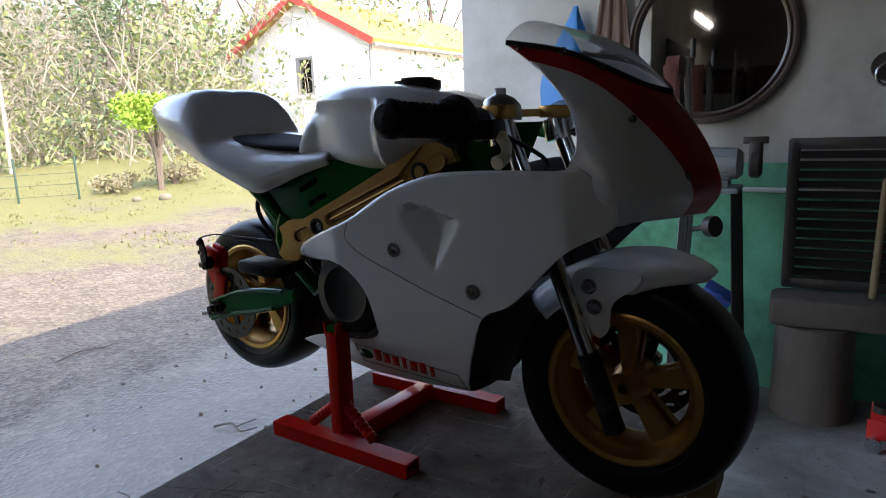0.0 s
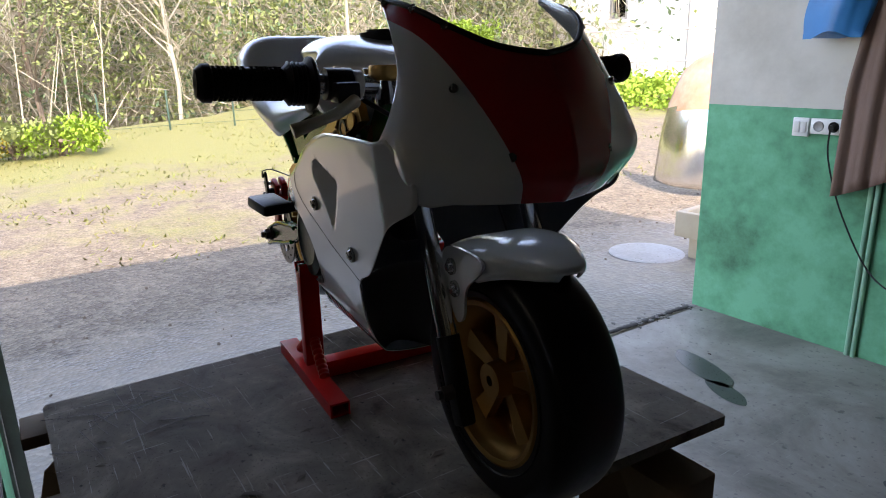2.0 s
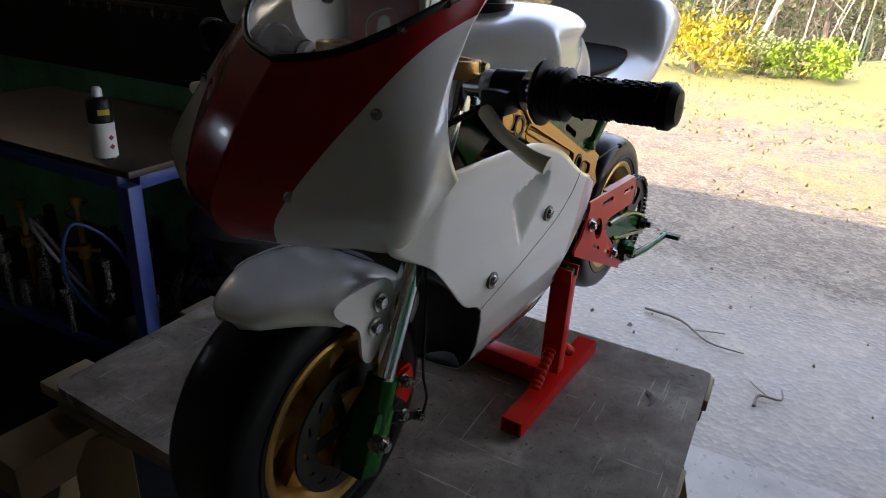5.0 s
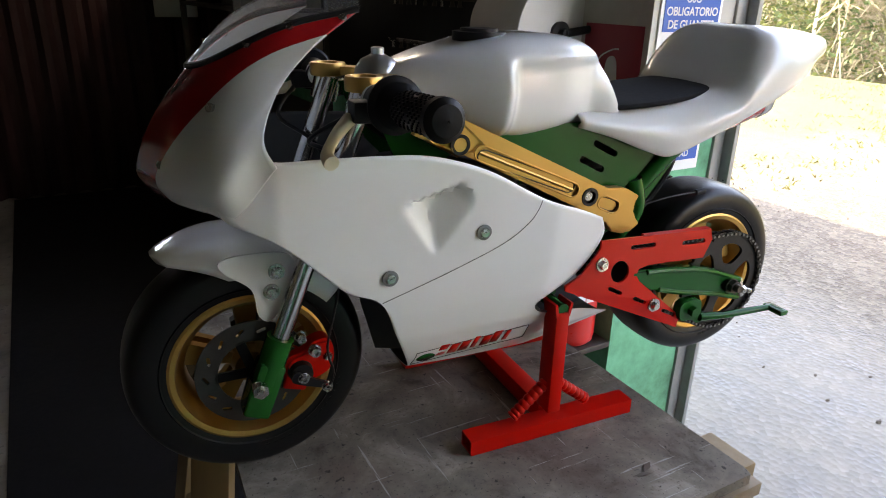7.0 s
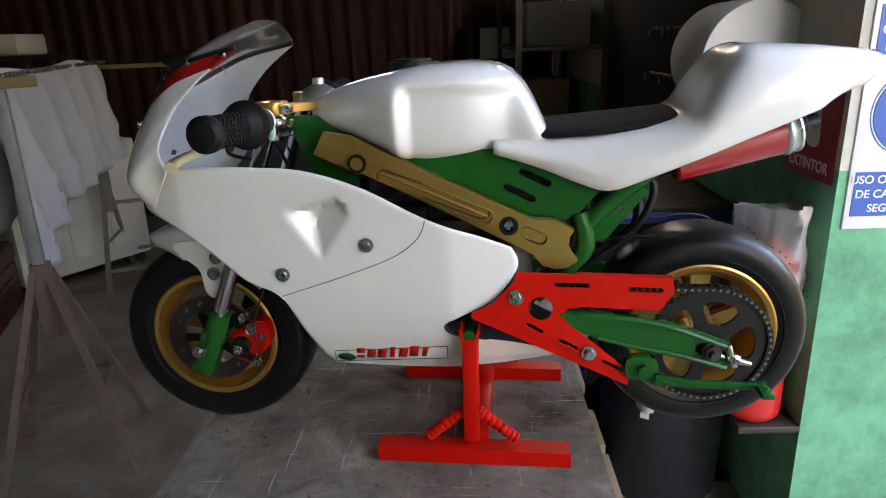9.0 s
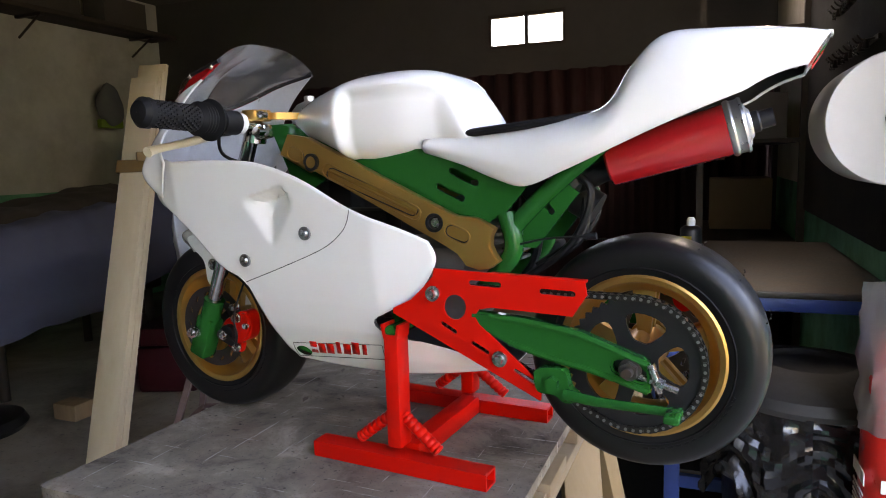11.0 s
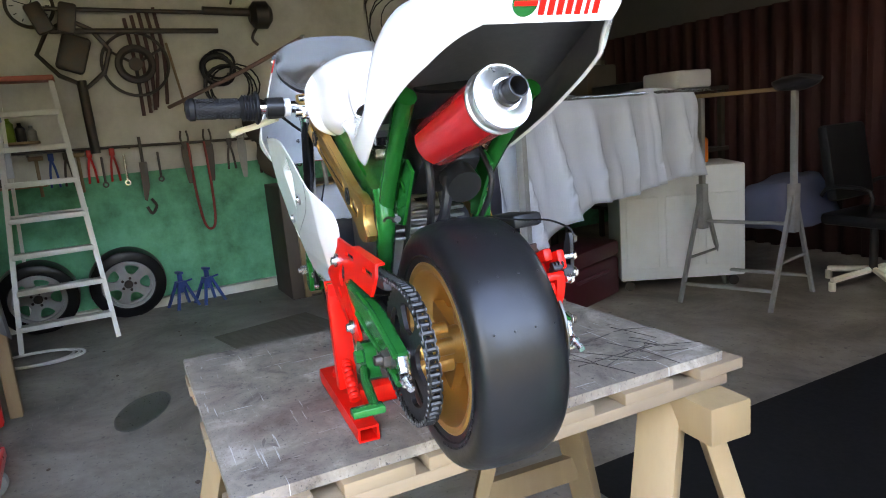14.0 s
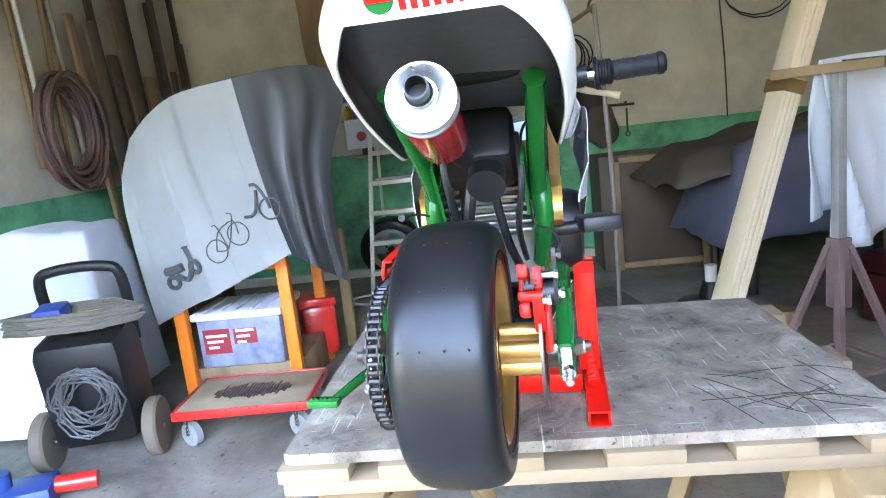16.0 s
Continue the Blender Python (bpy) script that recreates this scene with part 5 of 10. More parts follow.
# sprocket and chain
SY = 0.102
bm = mesh()
teeth = []
for k in range(88):
    a = 2 * math.pi * k / 88
    rr = 0.0785 if k % 2 else 0.0735
    teeth.append((RA[0] + rr * math.cos(a), RA[2] + rr * math.sin(a)))
holes = [curve2([(RA[0] + r_ * math.cos(radians(72 * k + d)), RA[2] + r_ * math.sin(radians(72 * k + d))) for r_, d in ((0.031, 14), (0.054, 8), (0.060, 22), (0.060, 44), (0.054, 58), (0.031, 52), (0.027, 33))], 3) for k in range(5)]
plate(bm, teeth, SY - 0.0025, SY + 0.0025, holes)
part("rear_sprocket", bm, BLACK, bike, "black chain sprocket with five windows")
FS, FR = (-0.085, 0.232), 0.021
path = []
base = math.atan2(FS[1] - RA[2], FS[0] - RA[0])
off = math.acos((0.077 - FR) / math.hypot(FS[0] - RA[0], FS[1] - RA[2]))
p1 = [(RA[0] + 0.077 * math.cos(a), RA[2] + 0.077 * math.sin(a)) for a in [base + off + (2 * math.pi - 2 * off) * k / 60 for k in range(61)]]
p2 = [(FS[0] + FR * math.cos(a), FS[1] + FR * math.sin(a)) for a in [base - off + (2 * off) * k / 20 for k in range(21)]]
loop = p1 + p2
L = [0]
for a, b in zip(loop, loop[1:] + loop[:1]):
    L.append(L[-1] + math.hypot(b[0] - a[0], b[1] - a[1]))
NL = 2 * int(L[-1] / 0.0085 / 2)
def at_len(t):
    t %= L[-1]
    i = max(j for j in range(len(loop)) if L[j] <= t)
    a, b = loop[i], loop[(i + 1) % len(loop)]
    f = (t - L[i]) / max(1e-9, L[i + 1] - L[i])
    return a[0] + (b[0] - a[0]) * f, a[1] + (b[1] - a[1]) * f
bm, pins = mesh(), mesh()
for k in range(NL):
    a, b = at_len(L[-1] * k / NL), at_len(L[-1] * (k + 1) / NL)
    ang = math.degrees(math.atan2(b[1] - a[1], b[0] - a[0]))
    w = 0.0060 if k % 2 else 0.0044
    for q in (-1, 1):
        plate(bm, slot((a[0] + b[0]) / 2, (a[1] + b[1]) / 2, 0.0150, 0.0068, ang, 3), SY + q * w, SY + q * (w + 0.0012))
    rod(bm, (a[0], SY - 0.005, a[1]), (a[0], SY + 0.005, a[1]), 0.0032, seg=8)
    rod(pins, (a[0], SY - 0.0080, a[1]), (a[0], SY + 0.0080, a[1]), 0.0019, seg=8)
chain = part("chain", bm, CHAIN, bike, "oiled steel drive chain")
tagged(part("chain_pin", pins, ALU, chain), kind="stuff")
# side foot lever
bm = mesh()
o = curve2([(-0.225, 0.166), (-0.245, 0.172), (-0.262, 0.168), (-0.267, 0.15), (-0.28, 0.138), (-0.262, 0.132), (-0.248, 0.14), (-0.228, 0.142)], 4)
plate(bm, o, 0.123, 0.137)
rod(bm, (-0.247, 0.136, 0.155), (-0.247, 0.146, 0.155), 0.0085, seg=6)
lever = part("foot_lever", bm, GREEN, bike, "green foot lever")
bm = mesh()
tube(bm, [(-0.262, 0.139, 0.143), (-0.30, 0.148, 0.143), (-0.388, 0.160, 0.147)], lambda t: 0.0068 - 0.002 * t, 4, 12, False)
box(bm, (0.016, 0.034, 0.008), (-0.385, 0.168, 0.147), bevel=0.002)
for k in range(5):
    rod(bm, (-0.385, 0.160 + 0.005 * k, 0.147), (-0.385, 0.1622 + 0.005 * k, 0.147), 0.0052, seg=12)
part("pedal", bm, GREEN, lever)

# rear brake caliper on the far side
rc = new("rear_caliper")
rc.parent = bike
rc["label"] = "red rear brake caliper with cable"
bm = mesh()
for q in (-1, 1):
    box(bm, (0.030, 0.011, 0.014), (-0.372 + 0.002 * q, -0.050, 0.250 + 0.019 * q), (0, 20, 0), 0.003)
box(bm, (0.016, 0.011, 0.040), (-0.364, -0.050, 0.248), (0, 20, 0), 0.003)
part("body", bm, RED, rc)
bm = mesh()
box(bm, (0.034, 0.010, 0.022), (-0.373, -0.064, 0.262), (0, 20, 0), 0.003)
box(bm, (0.030, 0.026, 0.010), (-0.371, -0.057, 0.244), (0, 20, 0), 0.003)
plate(bm, curve2([(-0.386, 0.246), (-0.358, 0.246), (-0.350, 0.222), (-0.362, 0.206), (-0.378, 0.214)], 3), -0.068, -0.058)
part("outer_half", bm, RED, rc)
bm = mesh()
box(bm, (0.030, 0.008, 0.050), (-0.350, -0.070, 0.205), (0, 15, 0), 0.003)
part("carrier_arm", bm, RED, rc)
bm = mesh()
box(bm, (0.014, 0.012, 0.006), (-0.388, -0.056, 0.258), (0, 20, 0), 0.002)
for k in range(4):
    rod(bm, (-0.389, -0.050 - 0.004 * k, 0.262), (-0.389, -0.052 - 0.004 * k, 0.262), 0.004, seg=12)
part("pad_spring", bm, BLACK, rc)
bm = mesh()
rod(bm, (-0.374, -0.068, 0.248), (-0.374, -0.079, 0.248), 0.012, seg=20)
plate(bm, curve2([(-0.380, 0.238), (-0.368, 0.240), (-0.366, 0.262), (-0.374, 0.290), (-0.382, 0.290), (-0.382, 0.262)], 3), -0.083, -0.079)
part("arm", bm, BLACK, rc)
for x, ya, yb, z, q in ((-0.382, -0.068, -0.084, 0.268, 0.0035), (-0.375, -0.078, -0.089, 0.247, 0.0045), (-0.388, -0.068, -0.076, 0.244, 0.0038), (-0.378, -0.082, -0.088, 0.286, 0.0032)):
    bm = mesh()
    rod(bm, (x, ya, z), (x, yb, z), q, seg=10)
    rod(bm, (x, yb + 0.0035, z), (x, yb, z), q + 0.0018, seg=6)
    part("bolt", bm, DARKMETAL if z > 0.28 else STEEL, rc)
bm = mesh()
tube(bm, [(-0.378, -0.085, 0.288), (-0.368, -0.088, 0.296), (-0.335, -0.080, 0.303), (-0.29, -0.068, 0.300), (-0.21, -0.06, 0.298)], 0.0013, 8, 6)
part("cable", bm, BLACK, rc)
bm = mesh()
tube(bm, [(-0.16, 0.07, 0.30), (-0.22, 0.08, 0.315), (-0.275, 0.085, 0.32)], 0.0015, 6, 6)
rod(bm, (-0.27, 0.085, 0.319), (-0.285, 0.086, 0.321), 0.004)
part("loose_cable", bm, BLACK, bike)

# exhaust
A, B = Vector((-0.285, 0.030, 0.404)), Vector((-0.440, 0.018, 0.445))
ax = (B - A).normalized()
mm = Matrix.Translation(A) @ ax.to_track_quat("Y", "Z").to_matrix().to_4x4()
L = (B - A).length
ex = new("exhaust")
ex.parent = bike
ex["label"] = "red silencer with silver end cap"
bm = mesh()
lathe(bm, [(0.001, -0.002), (0.0255, 0), (0.0285, 0.003), (0.0305, L - 0.022), (0.001, L - 0.022)], 40, mm)
part("can", bm, RED_COWL, ex, "red painted can")
bm = mesh()
lathe(bm, [(0.001, L - 0.0225), (0.0307, L - 0.0225), (0.0325, L - 0.02), (0.0325, L - 0.017), (0.0308, L - 0.015), (0.0308, L - 0.008), (0.0322, L - 0.006), (0.031, L - 0.003), (0.0285, L - 0.0035), (0.018, L + 0.0005), (0.0155, L + 0.003), (0.001, L + 0.0015)], 40, mm)
part("end_cap", bm, CAPMETAL, ex, "silver end cap with rolled seam")
bm = mesh()
lathe(bm, [(0.0105, L), (0.0125, L + 0.002), (0.0125, L + 0.01), (0.0105, L + 0.012), (0.0105, L + 0.026), (0.009, L + 0.026), (0.009, L + 0.004), (0.0005, L + 0.004), (0.0005, L)], 28, mm)
part("outlet", bm, BLACK, ex, "short dark outlet pipe")
bm = mesh()
tube(bm, [(-0.29, 0.018, 0.40), (-0.24, 0.015, 0.38), (-0.17, 0.01, 0.36), (-0.10, 0.0, 0.30)], 0.014, 8, 14)
part("header_pipe", bm, BLACK, ex)

# engine
eng = new("engine")
eng.parent = bike
eng["label"] = "small grey air-cooled engine with black cover"
bm = mesh()
box(bm, (0.15, 0.13, 0.11), (-0.03, 0, 0.245), bevel=0.012)
part("crankcase", bm, ALU, eng)
for k in range(8):
    bm = mesh()
    box(bm, (0.10, 0.105, 0.005), (-0.105, 0, 0.275 + 0.011 * k), bevel=0.002)
    part("fin", bm, ALU, eng)
bm = mesh()
box(bm, (0.07, 0.07, 0.10), (-0.105, 0, 0.315), bevel=0.008)
rod(bm, (-0.105, 0, 0.36), (-0.105, 0, 0.385), 0.018)
part("cylinder", bm, ALU, eng)
bm = mesh()
lathe(bm, [(0.001, -0.07), (0.06, -0.07), (0.062, -0.10), (0.056, -0.115), (0.04, -0.119), (0.036, -0.117), (0.001, -0.117)], 36, pose(0.0, 0, 0.245))
part("starter_cover", bm, BLACK, eng, "round black starter cover")
bm = mesh()
box(bm, (0.10, 0.05, 0.09), (0.09, 0.0, 0.30), bevel=0.01)
box(bm, (0.06, 0.06, 0.06), (0.16, 0.01, 0.36), bevel=0.008)
part("airbox", bm, BLACK, eng)
for pts, r in (([(-0.14, 0.02, 0.34), (-0.17, 0.03, 0.36), (-0.15, 0.035, 0.27), (-0.1, 0.04, 0.2)], 0.004), ([(-0.14, -0.02, 0.36), (-0.18, -0.01, 0.34), (-0.17, -0.02, 0.27), (-0.12, -0.03, 0.22)], 0.006), ([(0.22, -0.03, 0.45), (0.16, -0.05, 0.40), (0.05, -0.05, 0.36), (-0.06, -0.05, 0.34)], 0.004)):
    bm = mesh()
    tube(bm, pts, r, 8, 8)
    part("hose", bm, BLACK, eng)
bm = mesh()
rod(bm, (-0.2, 0.07, 0.395), (-0.245, 0.072, 0.388), 0.006)
rod(bm, (-0.21, 0.066, 0.395), (-0.21, 0.085, 0.395), 0.009, seg=6)
part("mount_bolt", bm, STEEL, eng)
# right-hand foot peg
bm = mesh()
box(bm, (0.075, 0.05, 0.02), (-0.14, -0.135, 0.275), (0, 5, 8), 0.006)
rod(bm, (-0.13, -0.08, 0.268), (-0.13, -0.15, 0.27), 0.009)
part("foot_peg", bm, BLACK, bike, "black foot peg")

# ---- outside ----
bm = mesh()
rng = random.Random(2)
def ground_z(x, y):
    u = -(x * 0.9945 + y * 0.1045)
    v = -x * 0.1045 + y * 0.9945
    d = max(0.0, u - 1.2)
    z = -0.012 - 0.02 * min(d, 2.5)
    z += 0.075 * max(0.0, d - 3.0) * (1 / (1 + math.exp(-(v - 6) * 0.3))) * min(1, 14 / (1 + d) )
    fall = max(0.0, d - 13 - 0.5 * max(0, v))
    z -= 0.25 * fall if fall < 20 else 5 + 0.0 * fall
    return z + (0.03 * noise.noise(Vector((x * 0.5, y * 0.5, 3))) if d > 2.5 else 0)
us = [0, 0.5, 1, 1.5, 2, 2.5, 3, 3.5, 4, 4.5, 5, 6, 7, 8, 9, 10, 11, 12, 13, 14, 16, 18, 21, 25, 30, 40, 60, 100, 200]
vsn = [-200, -100, -60, -40, -30, -24, -20, -16, -13, -10, -8, -6, -4.75, -3, -1, 0, 1, 2, 3, 4, 5, 6, 7, 8, 9, 10, 12, 14, 16, 18, 21, 25, 30, 40, 60, 100, 200]
rows = []
for d in us:
    row = []
    for v in vsn:
        p = ROOM @ Vector((-1.2 - d, v, 0))
        row.append(Vector((p.x, p.y, ground_z(p.x, p.y))))
    rows.append(row)
sheet(bm, rows)


def ground_mat():
    """Wet concrete by the door, then gravel, then patchy grass."""
    m = bpy.data.materials.new("yard_ground")
    m.use_nodes = True
    nt = m.node_tree
    b = nt.nodes["Principled BSDF"]
    def nd(k, **kw):
        n = nt.nodes.new(k)
        for a, v in kw.items():
            n.inputs[a].default_value = v
        return n
    tc = nd("ShaderNodeTexCoord")
    mp = nd("ShaderNodeMapping")
    mp.inputs["Rotation"].default_value = (0, 0, radians(-6))
    sep = nd("ShaderNodeSeparateXYZ")
    nt.links.new(tc.outputs["Object"], mp.inputs[0])
    nt.links.new(mp.outputs[0], sep.inputs[0])
    big, mid, fine = nd("ShaderNodeTexNoise", Scale=0.45, Detail=5), nd("ShaderNodeTexNoise", Scale=3.0, Detail=8, Roughness=0.7), nd("ShaderNodeTexNoise", Scale=45.0, Detail=4, Roughness=0.8)
    vor = nd("ShaderNodeTexVoronoi", Scale=38.0)
    for n in (big, mid, fine, vor):
        nt.links.new(tc.outputs["Object"], n.inputs["Vector"])
    def math_(op, a, c=None, v=0.0):
        n = nt.nodes.new("ShaderNodeMath")
        n.operation = op
        nt.links.new(a, n.inputs[0])
        if c is not None:
            nt.links.new(c, n.inputs[1])
        else:
            n.inputs[1].default_value = v
        return n.outputs[0]
    def ramp(src, stops):
        r = nt.nodes.new("ShaderNodeValToRGB")
        el = r.color_ramp.elements
        while len(el) < len(stops):
            el.new(0.5)
        for e, (p, c) in zip(el, stops):
            e.position, e.color = p, (*c, 1)
        nt.links.new(src, r.inputs[0])
        return r.outputs[0]
    def mix(f, a, c):
        n = nt.nodes.new("ShaderNodeMix")
        n.data_type = "RGBA"
        nt.links.new(f, n.inputs["Factor"])
        nt.links.new(a, n.inputs["A"])
        nt.links.new(c, n.inputs["B"])
        return n.outputs["Result"]
    conc = ramp(mid.outputs[0], [(0.3, (0.115, 0.098, 0.075)), (0.5, (0.195, 0.168, 0.130)), (0.7, (0.29, 0.255, 0.20))])
    grav = ramp(vor.outputs["Color"], [(0.1, (0.040, 0.032, 0.022)), (0.5, (0.115, 0.093, 0.065)), (0.95, (0.25, 0.215, 0.165))])
    soil = ramp(mid.outputs[0], [(0.32, (0.055, 0.042, 0.026)), (0.5, (0.115, 0.092, 0.060)), (0.68, (0.185, 0.152, 0.105))])
    n1 = nt.nodes.new("ShaderNodeMix")
    n1.data_type = "RGBA"
    n1.inputs["Factor"].default_value = 0.5
    nt.links.new(grav, n1.inputs["A"])
    nt.links.new(soil, n1.inputs["B"])
    grass = ramp(fine.outputs[0], [(0.3, (0.05, 0.068, 0.014)), (0.5, (0.125, 0.128, 0.034)), (0.72, (0.215, 0.185, 0.082))])
    dist = math_("ADD", sep.outputs["X"], math_("MULTIPLY", mid.outputs[0], v=0.9))
    soft = nd("ShaderNodeMapRange")
    nt.links.new(dist, soft.inputs[0])
    soft.inputs["From Min"].default_value, soft.inputs["From Max"].default_value = -1.75, -2.6
    f1 = soft.outputs[0]
    gr = math_("MULTIPLY", math_("SUBTRACT", big.outputs[0], math_("MULTIPLY", math_("ADD", sep.outputs["X"], v=7.2), v=0.062)), v=1.0)
    gr2 = math_("ADD", gr, math_("MULTIPLY", mid.outputs[0], v=0.55))
    cl = nd("ShaderNodeMapRange")
    nt.links.new(gr2, cl.inputs[0])
    cl.inputs["From Min"].default_value, cl.inputs["From Max"].default_value = 0.70, 0.92
    conc = mix(math_("MULTIPLY", fine.outputs[0], v=0.5), conc, grav)
    col = mix(f1, conc, mix(cl.outputs[0], n1.outputs["Result"], grass))
    nt.links.new(col, b.inputs["Base Color"])
    rr = nd("ShaderNodeMapRange")
    nt.links.new(mid.outputs[0], rr.inputs[0])
    rr.inputs["From Min"].default_value, rr.inputs["From Max"].default_value = 0.35, 0.65
    rr.inputs["To Min"].default_value, rr.inputs["To Max"].default_value = 0.34, 0.85
    rg = math_("MAXIMUM", rr.outputs[0], math_("MULTIPLY", f1, v=0.8))
    nt.links.new(rg, b.inputs["Roughness"])
    bp = nd("ShaderNodeBump", Strength=0.7, Distance=0.02)
    hh = math_("MULTIPLY", vor.outputs["Distance"], math_("ADD", math_("MULTIPLY", f1, v=0.75), v=0.30))
    nt.links.new(hh, bp.inputs["Height"])
    nt.links.new(bp.outputs[0], b.inputs["Normal"])
    return m


YARD = ground_mat()
tagged(part("ground", bm, YARD, sharp=80), "wet concrete, gravel and patchy grass yard", "ground", kind="structure")

# kerb crack with rubble across the door line
bm = mesh()
rng = random.Random(5)
for k in range(60):
    v = rng.uniform(1.5, 2.65)
    p = ROOM @ Vector((-1.24 + rng.gauss(0, 0.03) - 0.02 * (2.65 - v), v, 0.0))
    bmesh.ops.create_icosphere(bm, subdivisions=1, radius=rng.uniform(0.004, 0.014), matrix=Matrix.Translation((p.x, p.y, 0.003)) @ Matrix.Diagonal((1.3, 1, 0.6, 1)) @ pose(0, 0, 0, rng.uniform(0, 90), rng.uniform(0, 90), 0))
CRUMB = mat("broken_concrete", (0.20, 0.185, 0.165), 0.95, second=(0.09, 0.08, 0.07), scale=14, amount=0.8, fine=120, bump=0.6)
tagged(part("rubble", bm, CRUMB, sharp=10), "broken concrete crumbs along the door threshold", "rubble", kind="stuff")
# open joint along the door line, filled with dark soil between broken lips
bm = mesh()
lo, hi = [], []
for k in range(41):
    v = 1.62 + 1.02 * k / 40
    u = -1.24 - 0.02 * (2.65 - v)
    a, b = 0.010 + 0.012 * rng.random(), 0.012 + 0.016 * rng.random()
    fade = min(1.0, 0.25 + k / 12)
    lo.append(ROOM @ Vector((u - a * fade, v, 0.0035)))
    hi.append(ROOM @ Vector((u + b * fade, v, 0.0035)))
sheet(bm, [lo, [p.lerp(q, 0.5) + Vector((0, 0, 0.004)) for p, q in zip(lo, hi)], hi])
tagged(part("threshold_joint", bm, mat("joint_soil", (0.040, 0.034, 0.028), 0.95, second=(0.075, 0.065, 0.055), scale=30, amount=0.8, fine=160, bump=0.9), solid=0.003), "dark broken joint across the door threshold", "floor joint", kind="structure")
# loose stones and twigs on the yard
bm = mesh()
for k in range(260):
    u, v = -1.6 - abs(rng.gauss(0, 2.6)), rng.uniform(-3, 7)
    p = ROOM @ Vector((u, v, 0))
    bmesh.ops.create_icosphere(bm, subdivisions=1, radius=rng.uniform(0.004, 0.015), matrix=Matrix.Translation((p.x, p.y, ground_z(p.x, p.y) + 0.003)) @ pose(0, 0, 0, rng.uniform(0, 90), rng.uniform(0, 90), 0) @ Matrix.Diagonal((1.2, 1, 0.7, 1)))
tagged(part("yard_stones", bm, BARK, sharp=10), "scattered dark stones on the yard", "stones", kind="stuff")
def ground_pose(u, v, rz=0):
    p = ROOM @ Vector((u, v, 0))
    return pose(p.x, p.y, ground_z(p.x, p.y), 0, 0, rz)
for k, (u, v, L, a) in enumerate(((-2.05, 0.2, 0.5, 70), (-1.75, 1.2, 0.22, 20), (-2.4, 2.4, 0.3, 120), (-3.6, 1.7, 0.45, 95), (-1.65, 0.55, 0.18, 150))):
    bm = mesh()
    tube(bm, [(-L / 2, 0, 0.012), (-L * 0.15, 0.03, 0.022), (L * 0.2, -0.02, 0.014), (L / 2, 0.02, 0.02)], lambda t: 0.007 * (1 - 0.6 * t), 4, 6)
    tube(bm, [(0, 0, 0.018), (L * 0.12, 0.08, 0.012), (L * 0.2, 0.12, 0.01)], 0.003, 3, 5)
    tagged(part("fallen_twig", bm, BARK, m=ground_pose(u, v, a)), "dry twig lying on the wet yard", "twig", "twigs on the yard")
# grass tufts
bm = mesh()
for k in range(5200):
    u, v = -4.4 - rng.random() ** 1.2 * 10, rng.uniform(-7, 14)
    p = ROOM @ Vector((u, v, 0))
    if noise.noise(Vector((p.x * 0.5, p.y * 0.5, 7))) + 0.05 * (-u - 6) < 0.05:
        continue
    z = ground_z(p.x, p.y)
    for j in range(3):
        a, h = rng.uniform(0, 6.28), rng.uniform(0.015, 0.05)
        q = Vector((p.x + rng.gauss(0, 0.05), p.y + rng.gauss(0, 0.05), z))
        d = Vector((math.cos(a), math.sin(a), 0)) * 0.012
        bm.faces.new([bm.verts.new(q - d), bm.verts.new(q + d), bm.verts.new(q + Vector((rng.gauss(0, 0.03), rng.gauss(0, 0.03), h)))])
tagged(part("grass", bm, mat("dry_green_grass", (0.11, 0.13, 0.03), 0.8, second=(0.19, 0.17, 0.07), scale=2, amount=0.8, fine=9, bump=0)), "patchy yellow-green grass", "grass", kind="stuff")

# ---- house ----
def fan(yaw, dist):
    a = radians(yaw)
    return 0.64 - math.sin(a) * dist, -0.78 + math.cos(a) * dist


gl, gr_ = Vector(fan(51.6, 26.3)), Vector(fan(40.1, 21.7))
hx, hy = (gl + gr_) / 2
HOUSE = pose(hx, hy, 1.0, 0, 0, math.degrees(math.atan2(gr_.y - gl.y, gr_.x - gl.x)))
house = thing("house", "white rendered house with lichen-yellow tiled roof", "house", HOUSE)
W_, L_, EH, RH = 5.95, 9.0, 3.05, 1.5       # gable faces local -y
bm = mesh()
o = [(-W_ / 2, -2.5), (W_ / 2, -2.5), (W_ / 2, EH), (0, EH + RH), (-W_ / 2, EH)]
win = [(-0.25, 1.5), (0.45, 1.5), (0.45, 2.7), (-0.25, 2.7)]
plate(bm, o, 0, 0.25, [win])
part("gable_wall", bm, HOUSEWALL, house)
